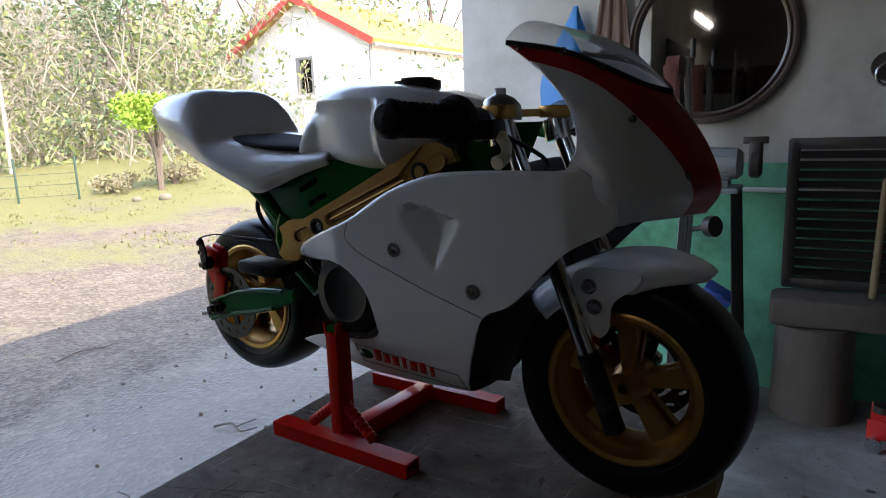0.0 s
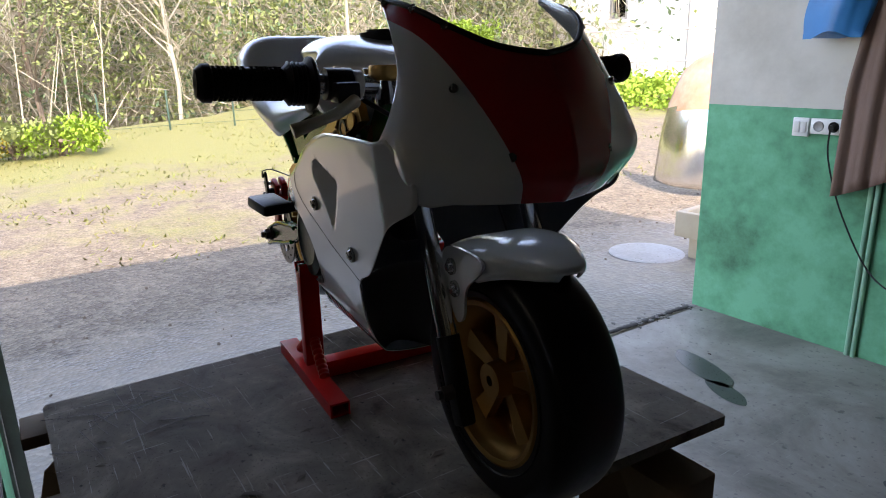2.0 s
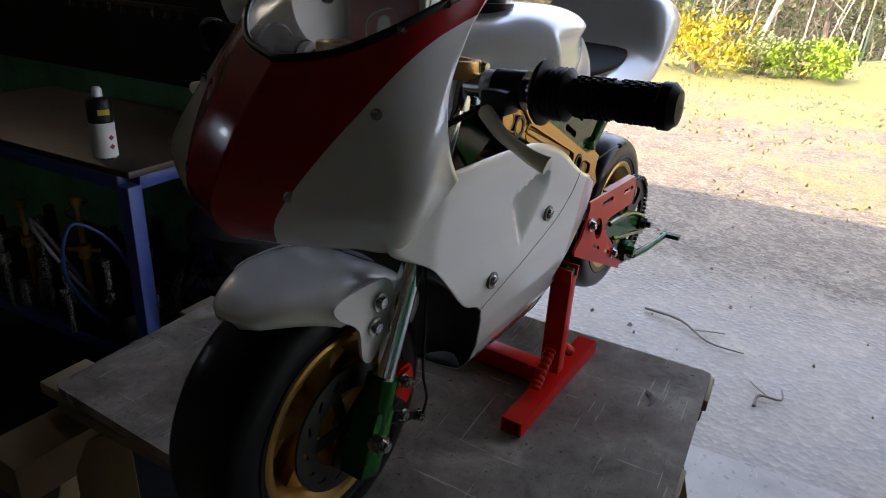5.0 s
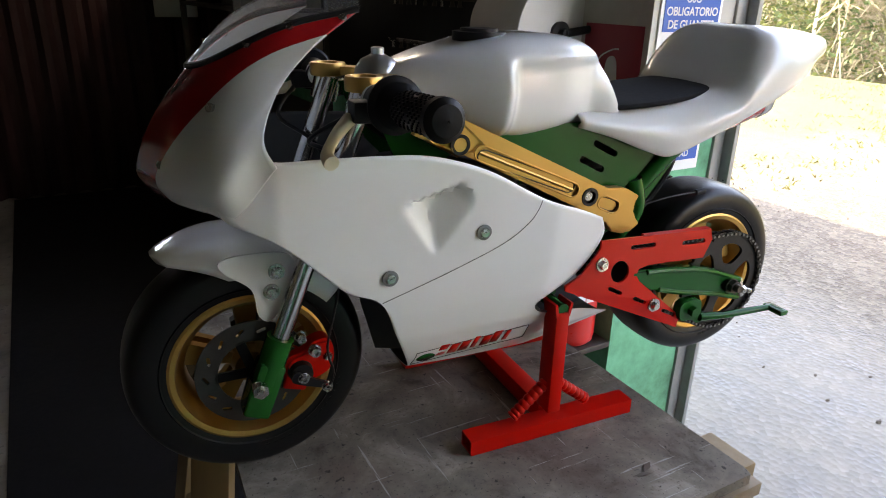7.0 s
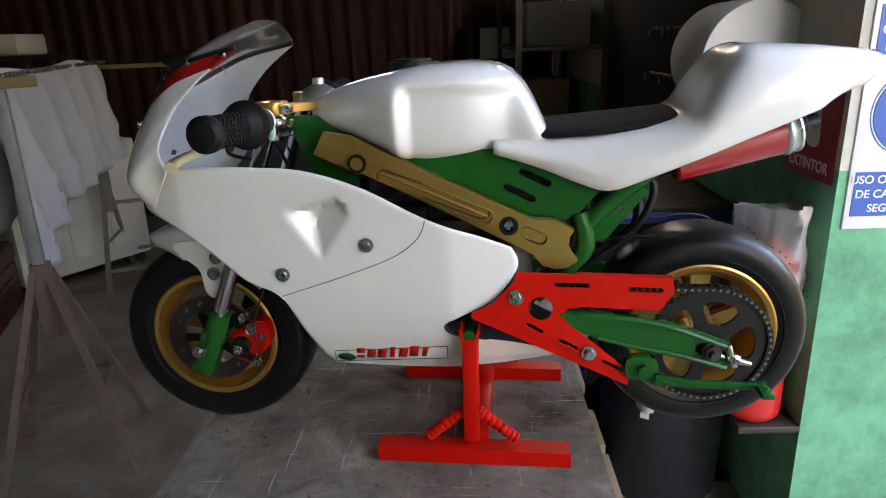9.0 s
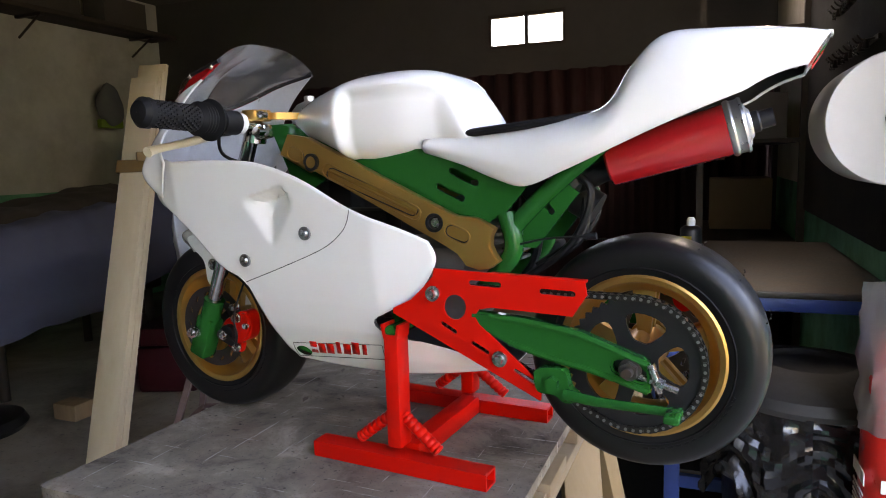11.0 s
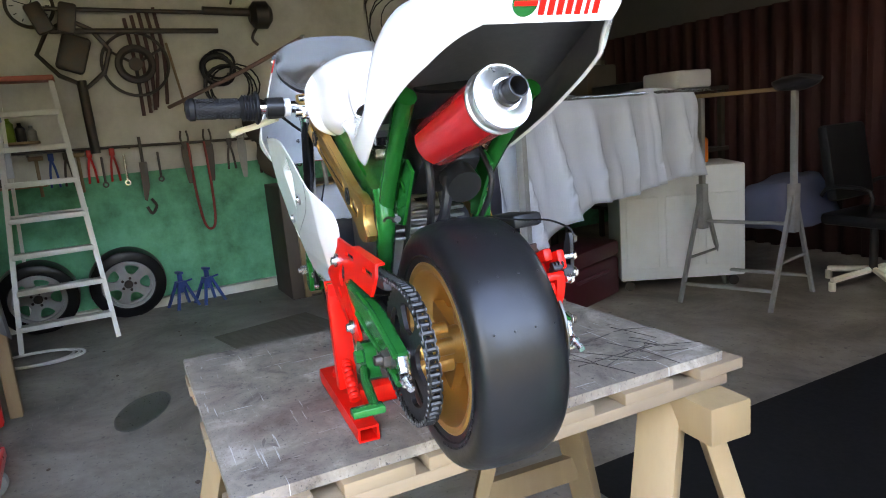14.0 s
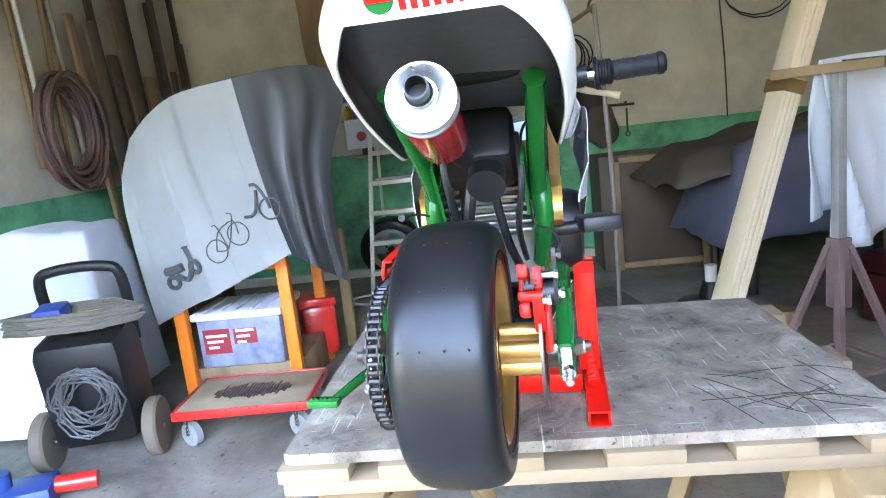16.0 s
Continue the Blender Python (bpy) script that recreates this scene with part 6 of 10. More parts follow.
for sx in (-1, 1):
    bm = mesh()
    box(bm, (0.25, L_ - 0.25, EH + 2.5), (sx * (W_ / 2 - 0.125), L_ / 2 + 0.125, EH / 2 - 1.25))
    part("side_wall", bm, HOUSEWALL, house)
    bm = mesh()
    sl = math.hypot(W_ / 2 + 0.35, RH * (W_ / 2 + 0.35) / (W_ / 2))
    ang = math.degrees(math.atan2(RH, W_ / 2))
    box(bm, (sl, L_ + 0.7, 0.12), (sx * (W_ / 4 + 0.175), L_ / 2, EH + RH / 2 - 0.04 + 0.06), (0, sx * ang, 0))
    slope = part("roof_slope", bm, ROOFTILE, house, "tiled roof slope yellow with lichen")
    n_ = 22
    for k in range(n_):
        bm = mesh()
        rod(bm, (0, -0.3 + (L_ + 0.6) * k / n_, EH + RH + 0.12), (sx * (W_ / 2 + 0.33), -0.3 + (L_ + 0.6) * k / n_, EH - 0.165 + 0.12), 0.09, seg=6)
        part("tile_row", bm, ROOFTILE, slope)
    bm = mesh()
    box(bm, (sl + 0.05, 0.08, 0.22), (sx * (W_ / 4 + 0.175), -0.37, EH + RH / 2 + 0.0), (0, sx * ang, 0))
    part("fascia", bm, REDTRIM, house, "red gable fascia")
    bm = mesh()
    rod(bm, (sx * (W_ / 2 + 0.06), -0.06, -2.4), (sx * (W_ / 2 + 0.06), -0.06, EH - 0.1), 0.05)
    rod(bm, (sx * (W_ / 2 + 0.4), -0.3, EH - 0.2), (sx * (W_ / 2 + 0.4), L_, EH - 0.2), 0.07)
    part("drainpipe", bm, GREYMETAL, house)
w1 = new("window")
w1.parent = house
bm = mesh()
for x in (-0.25, 0.45):
    box(bm, (0.09, 0.12, 1.3), (x, 0.05, 2.1))
for z in (1.5, 2.7):
    box(bm, (0.79, 0.12, 0.09), (0.1, 0.05, z))
part("window_frame", bm, GREYMETAL, w1)
bm = mesh()
box(bm, (0.7, 0.02, 1.2), (0.1, 0.12, 2.1))
part("pane", bm, PANE, w1)
bm = mesh()
box(bm, (0.85, 0.2, 0.08), (0.1, -0.04, 1.43))
part("sill", bm, HOUSEWALL, w1)
bm = mesh()
box(bm, (W_ - 0.5, 0.1, EH), (0, L_ - 0.1, EH / 2))
part("rear_wall", bm, HOUSEWALL, house)
bm = mesh()
box(bm, (0.08, 1.0, 2.1), (W_ / 2 + 0.02, 4.5, 0.6))
part("door", bm, GREYMETAL, house)
bm = mesh()
box(bm, (0.5, 0.5, 1.3), (0.9, 5, EH + RH + 0.2))
part("chimney", bm, HOUSEWALL, house)
# iron garden railing near the house
rail = thing("garden_railing", "thin grey garden railing beside the house", "railing", pose(*fan(42.8, 17), 0.9, 0, 0, 46))
for k in range(6):
    bm = mesh()
    rod(bm, (k * 0.7 - 1.8, 0, -0.6), (k * 0.7 - 1.8, 0, 1.0), 0.02, seg=6)
    part("post", bm, GREYMETAL, rail)
for z in (0.3, 1.0):
    bm = mesh()
    rod(bm, (-1.8, 0, z), (1.7, 0, z), 0.018, seg=6)
    part("bar", bm, GREYMETAL, rail)

# ---- plants ----
def leaf_clump(bm, c, r, n, size, rg, slim=1.0):
    for k in range(n):
        d = Vector((rg.gauss(0, 1), rg.gauss(0, 1), rg.gauss(0, 0.8))).normalized() * r * rg.random() ** 0.4
        p = c + d
        a = Vector((rg.gauss(0, 1), rg.gauss(0, 1), rg.gauss(0, 1))).normalized() * size * rg.uniform(0.6, 1.3)
        b = (a.orthogonal().normalized() * size * rg.uniform(0.3, 0.7)) * slim
        bm.faces.new([bm.verts.new(p - a), bm.verts.new(p + b), bm.verts.new(p + a), bm.verts.new(p - b)])


def tree(name, m, h, seed, leaf, label, leaves=900, spread=0.28, size=0.14, bare=False, base=0.3):
    rg = random.Random(seed)
    t = thing(name, label, "tree", m, "trees round the yard")
    bm, tips = mesh(), []
    def limb(p, d, L, r, depth):
        pts, q = [p], p
        for k in range(4):
            d = (d + Vector((rg.gauss(0, 0.14), rg.gauss(0, 0.14), 0.05))).normalized()
            q = q + d * L / 4
            pts.append(q)
        tube(bm, pts, lambda u: r * (1 - 0.55 * u), 2, 7 if depth < 2 else 4)
        tips.append(pts[-1]), tips.append(pts[2])
        if depth < 3:
            for k in range(rg.choice((3, 4)) if depth else 7):
                j = rg.uniform(base if depth == 0 else 0.3, 1.0) * 4
                i = min(3, int(j))
                s_ = pts[i].lerp(pts[i + 1], j - i)
                a = rg.uniform(0, 6.28)
                nd_ = (d * 0.55 + Vector((math.cos(a), math.sin(a), 0.25)) * 0.8).normalized()
                limb(s_, nd_, L * rg.uniform(0.34, 0.52), r * 0.42, depth + 1)
    limb(Vector((0, 0, -0.3)), Vector((0, 0, 1)), h, h * (0.010 if bare else 0.012), 0)
    part("trunk", bm, BARK if not bare else TWIG, t)
    bm = mesh()
    per = max(3, leaves // len(tips))
    for p in tips:
        leaf_clump(bm, p, h * spread * 0.25, per * (2 if bare else 1), size * (2.2 if bare else 0.75), rg, 0.07 if bare else 0.8)
    part("crown", bm, leaf, t)
    return t


PINE_T, BARE_T, IVY_T = ("tall dark pine with a high crown", 5200, 0.26, 0.12, False), ("bare pale tree with fine twigs", 1700, 0.36, 0.13, True), ("olive ivy-clad woodland tree", 3600, 0.30, 0.10, False)
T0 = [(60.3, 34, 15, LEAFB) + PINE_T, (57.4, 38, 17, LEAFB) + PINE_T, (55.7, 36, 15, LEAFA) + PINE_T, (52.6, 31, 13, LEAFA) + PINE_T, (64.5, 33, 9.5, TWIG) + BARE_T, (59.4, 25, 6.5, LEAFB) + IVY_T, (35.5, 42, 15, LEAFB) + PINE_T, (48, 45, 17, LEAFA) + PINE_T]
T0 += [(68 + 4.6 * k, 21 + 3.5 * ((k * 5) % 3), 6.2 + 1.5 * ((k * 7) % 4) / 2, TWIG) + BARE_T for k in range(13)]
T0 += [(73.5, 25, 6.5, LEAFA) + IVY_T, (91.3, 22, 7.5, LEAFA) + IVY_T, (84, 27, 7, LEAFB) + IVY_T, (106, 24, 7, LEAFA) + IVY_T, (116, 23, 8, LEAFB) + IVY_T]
for k, (yw, ds, h, lf, lb, nl, sp, sz, br) in enumerate(T0):
    x, y = fan(yw, ds)
    tree("tree", pose(x, y, ground_z(x, y), 0, 0, 40 * k), h, 20 + k, lf, lb, nl, sp, sz, br)
# distant woodland on the far slope, in the haze-paled leaf and twig colours
def hill(d, yw):
    return -3.2 + max(0, d - 30) * 0.20 + 1.2 * noise.noise(Vector((yw * 0.08, d * 0.05, 1)))
bm = mesh()
rows = [[Vector((*fan(yw, d), hill(d, yw))) for yw in range(20, 150, 4)] for d in (24, 30, 38, 48, 60, 75, 95)]
sheet(bm, rows)
tagged(part("backdrop", bm, DRYGRASS, sharp=80), "wooded valley slope beyond the yard", "hillside", kind="structure")
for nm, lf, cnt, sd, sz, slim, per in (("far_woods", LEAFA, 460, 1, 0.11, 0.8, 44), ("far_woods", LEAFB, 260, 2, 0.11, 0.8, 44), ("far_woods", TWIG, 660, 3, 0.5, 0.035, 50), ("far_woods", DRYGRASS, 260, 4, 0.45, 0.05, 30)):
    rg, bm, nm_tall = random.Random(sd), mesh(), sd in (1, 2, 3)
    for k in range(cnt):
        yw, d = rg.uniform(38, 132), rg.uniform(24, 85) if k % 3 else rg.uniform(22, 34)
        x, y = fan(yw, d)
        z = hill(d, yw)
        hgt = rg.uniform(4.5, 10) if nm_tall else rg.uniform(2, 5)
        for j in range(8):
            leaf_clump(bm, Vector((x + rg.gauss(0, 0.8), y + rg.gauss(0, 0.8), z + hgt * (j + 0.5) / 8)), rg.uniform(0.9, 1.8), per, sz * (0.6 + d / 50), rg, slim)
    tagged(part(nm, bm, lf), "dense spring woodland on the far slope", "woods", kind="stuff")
rg, bm = random.Random(9), mesh()
for k in range(210):
    yw, d = rg.uniform(53, 125), rg.uniform(20, 50)
    x, y = fan(yw, d)
    z, h = hill(max(d, 26), yw), rg.uniform(4, 8)
    lx, ly = rg.gauss(0, 1.2), rg.gauss(0, 1.2)
    tube(bm, [(x, y, z - 1), (x + lx * 0.3, y + ly * 0.3, z + h * 0.4), (x + lx, y + ly, z + h)], lambda t: 0.045 * (1 - 0.8 * t), 2, 5)
    for j in range(4):
        u = rg.uniform(0.4, 0.95)
        p = Vector((x + lx * u, y + ly * u, z + h * u))
        tube(bm, [p, p + Vector((rg.gauss(0, 0.8), rg.gauss(0, 0.8), rg.uniform(0.3, 1.4)))], 0.012, 1, 4, False)
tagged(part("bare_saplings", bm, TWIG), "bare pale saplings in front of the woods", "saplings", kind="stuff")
# clipped bush, shrubs, fence
def shrub(name, m, r, h, leaf, label, n=1500, size=0.05, trunk=0.0):
    rg = random.Random(int(r * 1000) + n)
    t = thing(name, label, "bush", m)
    bm = mesh()
    for k in range(26):
        a, q = rg.uniform(0, 6.28), rg.random() ** 0.5
        leaf_clump(bm, Vector((r * q * math.cos(a), r * q * math.sin(a), trunk + h * rg.uniform(0.25, 0.85))), r * 0.38, n // 26, size, rg)
    part("crown", bm, leaf, t)
    for k in range(5):
        bm = mesh()
        a = 1.26 * k
        tube(bm, [(0.03 * math.cos(a), 0.03 * math.sin(a), -0.2), (0.06 * math.cos(a), 0.06 * math.sin(a), trunk * 0.6 + 0.1), (r * 0.5 * math.cos(a), r * 0.5 * math.sin(a), trunk + h * 0.45)], 0.035, 3, 6)
        part("stem", bm, BARK, t)
    return t


def yard(yw, d, rz=0):
    x, y = fan(yw, d)
    return pose(x, y, ground_z(x, y), 0, 0, rz)
shrub("clipped_bush", yard(58.1, 14.5), 0.74, 0.62, LEAFC, "clipped bright green bush on a short trunk", 3600, 0.045, 1.2)
YELLOW = mat("gorse_yellow", (0.5, 0.36, 0.02), 0.8, second=(0.16, 0.2, 0.03), scale=3, amount=0.9, fine=20, bump=0)
shrub("flowering_shrub", yard(97, 11.5), 0.7, 0.9, YELLOW, "yellow flowering garden shrub", 1500, 0.05)
shrub("flowering_shrub", yard(92.5, 12), 0.55, 0.6, LEAFA, "low green garden shrub", 1300, 0.045)
shrub("flowering_shrub", yard(89.5, 12), 0.6, 0.6, LEAFC, "low bright garden shrub", 1300, 0.045)
shrub("dry_shrub", yard(61.5, 14.5), 0.4, 0.35, DRYGRASS, "dry straw-coloured shrub by the fence", 900, 0.04)
shrub("dry_shrub", yard(57.0, 15.2), 0.5, 0.45, DRYGRASS, "dry straw-coloured shrub by the fence", 900, 0.04)
shrub("flower_bed_bush", yard(41.0, 16), 1.1, 0.6, LEAFC, "bright green flower bed bush", 1600, 0.06)
shrub("flower_bed_bush", yard(44.0, 16.5), 0.8, 0.6, LEAFC, "bright green flower bed bush", 1600, 0.06)
for k, yw in enumerate((58.0, 59.9, 88.5)):
    bm = mesh()
    bmesh.ops.create_icosphere(bm, subdivisions=3, radius=(0.12, 0.09, 0.10)[k])
    for v in bm.verts:
        v.co *= 1 + 0.55 * noise.noise(v.co * 4 + Vector((k, 0, 0)))
        v.co.z = v.co.z * 0.7 + 0.04
    tagged(part("boulder", bm, mat("mossy_rock", (0.17, 0.145, 0.105), 0.9, second=(0.08, 0.075, 0.04), scale=4, amount=0.9, fine=30, bump=0.6) if k == 0 else bpy.data.materials["mossy_rock"], m=yard(yw, 13.2)), "pale boulder at the grass edge", "boulder", "boulders")
FENCEGREEN = mat("fence_green_coat", (0.014, 0.045, 0.028), 0.6, second=(0.02, 0.04, 0.028), scale=12, fine=60, bump=0.1)
fence = thing("wire_fence", "low green wire fence with thin posts", "fence", yard(70, 13))
fy0 = fence.matrix_basis.translation.copy()
posts = []
for k, yw in enumerate((63.9, 67.8, 72, 77, 82, 87)):
    p = yard(yw, 14.0 + 0.1 * k).translation - fy0
    posts.append(p)
    bm = mesh()
    box(bm, (0.035, 0.035, 1.2), tuple(p + Vector((0, 0, 0.2))), bevel=0.01)
    part("post", bm, FENCEGREEN, fence)
for z in (0.1, 0.3, 0.5, 0.66):
    bm = mesh()
    for a, b in zip(posts, posts[1:]):
        rod(bm, a + Vector((0, 0, z)), b + Vector((0, 0, z)), 0.004, seg=4)
    part("wire", bm, FENCEGREEN, fence)

# ---- by the door, outside ----
tp = thing("planter_block", "weathered yellowish concrete block by the wall", "block", room(-1.72, 3.62, -0.02, 4))
bm = mesh()
for x, y, sx, sy in ((0, 0.14, 0.5, 0.05), (0, -0.14, 0.5, 0.05), (0.225, 0, 0.05, 0.23), (-0.225, 0, 0.05, 0.23)):
    box(bm, (sx, sy, 0.18), (x, y, 0.24), bevel=0.008)
part("box", bm, STONE, tp)
bm = mesh()
box(bm, (0.34, 0.2, 0.16), (0, 0, 0.07), bevel=0.01)
part("base", bm, STONE, tp)
wing = thing("car_wing", "orange and silver curved car body panel leaning outside", "car panel", room(-3.45, 5.75, 0.0, 8))
bm = mesh()
rows = []
for i in range(25):
    t = i / 24
    row = []
    for j in range(17):
        q = j / 16
        row.append(Vector((-0.42 + 1.0 * q + 0.12 * t, -0.32 * math.sin(math.pi * min(1, q * 0.8 + 0.1)) + 0.30 * t ** 3, 0.02 + 1.38 * (t - 0.10 * t * t * (2 * q - 1.2) ** 2))))
    rows.append(row)
sheet(bm, rows)
for f in bm.faces:
    f.material_index = 1 if f.calc_center_median().z < 0.82 else 0
part("panel", bm, [AMBER, CHROME], wing, "orange top over a shiny silver flank", solid=0.006)
bm = mesh()
lathe_z(bm, [(0.27, 0.0), (0.27, 0.006), (0.25, 0.008), (0.22, 0.007), (0.001, 0.007)], 40)
tagged(part("manhole_cover", bm, APRON, m=ground_pose(-2.14, 3.38)), "round cement cover set in the yard", "cover")

# ---- left wall ----
VW = 2.68
sock = thing("socket_plate", "white light switch with double wall socket", "socket", room(-0.67, VW, 1.035))
bm = mesh()
box(bm, (0.075, 0.02, 0.085), (-0.075, -0.01, 0.0), bevel=0.003)
sw = part("switch", bm, WHITEPAINT, sock)
for x in (-0.09, -0.06):
    bm = mesh()
    box(bm, (0.026, 0.008, 0.05), (x, -0.021, 0), bevel=0.002)
    part("rocker", bm, PAPER, sw)
bm = mesh()
box(bm, (0.14, 0.02, 0.07), (0.04, -0.01, 0.008), bevel=0.003)
so = part("double_socket", bm, WHITEPAINT, sock)
for x in (0.008, 0.075):
    bm = mesh()
    lathe(bm, [(0.001, -0.0215), (0.018, -0.0215), (0.022, -0.024), (0.024, -0.0215), (0.024, -0.019), (0.001, -0.019)], 20, pose(x, 0, 0.008))
    part("outlet", bm, BLACK if x > 0.05 else GREYMETAL, so)
bm = mesh()
rod(bm, (0.075, -0.02, 0.008), (0.075, -0.045, 0.006), 0.016, 0.012)
part("plug", bm, BLACK, so)
bm = mesh()
pts = [ROOM @ Vector(p) for p in ((-0.595, 2.63, 1.03), (-0.58, 2.62, 0.9), (-0.5, 2.64, 0.66), (-0.32, 2.6, 0.42), (-0.1, 2.5, 0.40), (0.02, 2.4, 0.6), (0.06, 2.34, 0.95))]
tube(bm, pts, 0.004, 8, 8)
tagged(part("power_cable", bm, BLACK), "black power cable hanging from the socket", "cable")
bm = mesh()
for q in (-0.014, 0.014):
    rod(bm, (-0.39 + q, VW - 0.012, 0.0), (-0.39 + q, VW - 0.012, 1.0), 0.011)
tagged(part("wall_conduit", bm, mat("conduit_green", (0.2, 0.45, 0.3), 0.6, second=(0.3, 0.4, 0.3), scale=12, bump=0.4), m=ROOM), "pair of green-painted conduit pipes", "pipe")
bm = mesh()
rod(bm, (-0.5, VW - 0.014, 1.0), (1.6, VW - 0.014, 0.98), 0.012)
tagged(part("wall_conduit", bm, WHITEPAINT, m=ROOM), "white horizontal conduit pipe", "pipe")
# towel and bag
bm = mesh()
rows = []
rg = random.Random(3)
for i in range(26):
    t = i / 25
    row = []
    w = 0.06 + 0.11 * min(1, t * 1.6)
    for j in range(31):
        q = j / 30 * 2 - 1
        bot = 0.74 + 0.14 * (q * 0.5 + 0.5) ** 1.2
        z = 2.0 + (bot - 2.0) * t
        fold = 0.013 * math.sin(q * 9 + 1.2 * t + 0.8) + 0.006 * math.sin(q * 19 + 3)
        row.append(Vector((-0.40 + w * q * 0.9 + 0.03 * (1 - t), VW - 0.05 + fold * (0.5 + 0.5 * t), z)))
    rows.append(row)
sheet(bm, rows)
tagged(part("towel", bm, TOWEL, m=ROOM, sharp=70, solid=0.006), "brown towel hanging in folds on the wall", "towel")
bm = mesh()
rows = []
for i in range(17):
    t = i / 16
    r = 0.012 + 0.115 * math.sin(min(1.0, t * 1.05) * math.pi * 0.62) ** 1.3
    row = []
    for k in range(28):
        a = 2 * math.pi * k / 28
        rr = r * (1 + 0.12 * math.sin(5 * a + 3 * t) + 0.07 * math.sin(11 * a))
        row.append(Vector((-0.56 - 0.06 * t + rr * math.cos(a), VW - 0.07 + 0.45 * rr * math.sin(a), 1.92 - 0.48 * t + 0.015 * math.sin(3 * a) * t)))
    rows.append(row)
vs = sheet(bm, rows, closed=True)
bm.faces.new(vs[-1])
tagged(part("plastic_bag", bm, BLUEBAG, m=ROOM, sharp=80), "crumpled blue plastic bag hanging on the wall", "bag")
# round mirror
mir = thing("wall_mirror", "large round mirror in a dark turned wooden frame", "mirror", room(0.08, VW, 1.70))
bm = mesh()
lathe(bm, [(0.33, -0.005), (0.335, -0.04), (0.345, -0.05), (0.355, -0.042), (0.365, -0.052), (0.378, -0.05), (0.388, -0.035), (0.39, -0.005)], 72)
part("frame", bm, mat("dark_turned_wood", (0.09, 0.055, 0.04), 0.45, second=(0.035, 0.022, 0.018), scale=9, fine=60, bump=0.2), mir)
bm = mesh()
lathe(bm, [(0.0005, -0.02), (0.336, -0.02), (0.336, -0.012), (0.0005, -0.012)], 72)
part("glass", bm, MIRROR, mir, "silvered mirror glass")
# belt grinder on its stand
gs = thing("bench_grinder_stand", "grey angle-iron stand loaded with scrap boxes", "stand", room(0.15, 2.33, 0.0, 0))
for sx in (-1, 1):
    for sy in (-1, 1):
        bm = mesh()
        a, b = Vector((sx * 0.10, sy * 0.09, 1.02)), Vector((sx * 0.15, sy * 0.14, 0))
        d = b - a
        mm = Matrix.Translation((a + b) / 2) @ d.to_track_quat("Z", "X").to_matrix().to_4x4()
        box(bm, (0.035, 0.005, d.length), m=mm @ Matrix.Translation((0, 0.015 * sy, 0)))
        box(bm, (0.005, 0.035, d.length), m=mm @ Matrix.Translation((0.015 * sx, 0, 0)))
        part("leg", bm, GREYMETAL if sx < 0 else DARKMETAL, gs)
bm = mesh()
box(bm, (0.25, 0.24, 0.02), (0, 0, 1.03), bevel=0.003)
part("top_plate", bm, GREYMETAL, gs)
for z in (0.12, 0.32):
    bm = mesh()
    box(bm, (0.27, 0.26, 0.012), (0, 0, z), (0, 4, 0))
    part("shelf", bm, DARKMETAL, gs)
bm = mesh()
rod(bm, (-0.05, -0.1, 0.86), (0.02, -0.16, 0.88), 0.012)
rod(bm, (0.02, -0.15, 0.88), (0.05, -0.17, 0.885), 0.045)
part("clamp", bm, DARKMETAL, gs)
gm = thing("belt_grinder", "grey bench motor with upright brown sanding belt", "grinder", room(0.15, 2.33, 1.04, 0))
bm = mesh()
lathe(bm, [(0.001, -0.11), (0.05, -0.11), (0.068, -0.09), (0.072, -0.02), (0.072, 0.06), (0.066, 0.09), (0.05, 0.105), (0.001, 0.105)], 30, pose(0.02, 0, 0.10, 0, 0, 90))
motor = part("motor", bm, GREYMETAL, gm)
for k in range(12):
    a = 2 * math.pi * k / 12
    bm = mesh()
    box(bm, (0.12, 0.004, 0.006), (0.02, 0.072 * math.cos(a), 0.10 + 0.072 * math.sin(a)), (math.degrees(a) + 90, 0, 0))
    part("fin", bm, GREYMETAL, motor)
bm = mesh()
box(bm, (0.12, 0.12, 0.03), (0.02, 0, 0.015), bevel=0.004)
part("foot", bm, GREYMETAL, gm)
bm = mesh()
box(bm, (0.055, 0.012, 0.47), (-0.165, -0.05, 0.30), (0, -3, 0), 0.004)
box(bm, (0.055, 0.012, 0.47), (-0.165, 0.03, 0.30), (0, -3, 0), 0.004)
rod(bm, (-0.14, -0.01, 0.07), (-0.195, -0.01, 0.07), 0.045, seg=24)
rod(bm, (-0.14, -0.01, 0.53), (-0.195, -0.01, 0.53), 0.045, seg=24)
part("sanding_belt", bm, mat("brown_abrasive", (0.16, 0.05, 0.035), 0.9, second=(0.1, 0.035, 0.025), scale=20, fine=250, bump=0.5), gm, "rust-brown sanding belt")
bm = mesh()
box(bm, (0.03, 0.02, 0.5), (-0.10, 0, 0.32), (0, -3, 0), 0.003)
rod(bm, (-0.09, 0, 0.56), (-0.09, 0, 0.64), 0.012)
rod(bm, (-0.09, -0.06, 0.2), (-0.09, 0.02, 0.2), 0.012)
part("belt_arm", bm, DARKMETAL, gm)
bm = mesh()
lathe(bm, [(0.001, -0.015), (0.062, -0.015), (0.062, 0.015), (0.001, 0.015)], 28, pose(0.18, 0, 0.10, 0, 0, 90))
box(bm, (0.05, 0.11, 0.15), (0.18, 0.015, 0.12), bevel=0.01)
box(bm, (0.1, 0.02, 0.03), (0.18, -0.02, 0.2), bevel=0.004)
part("wheel_guard", bm, DARKMETAL, gm)
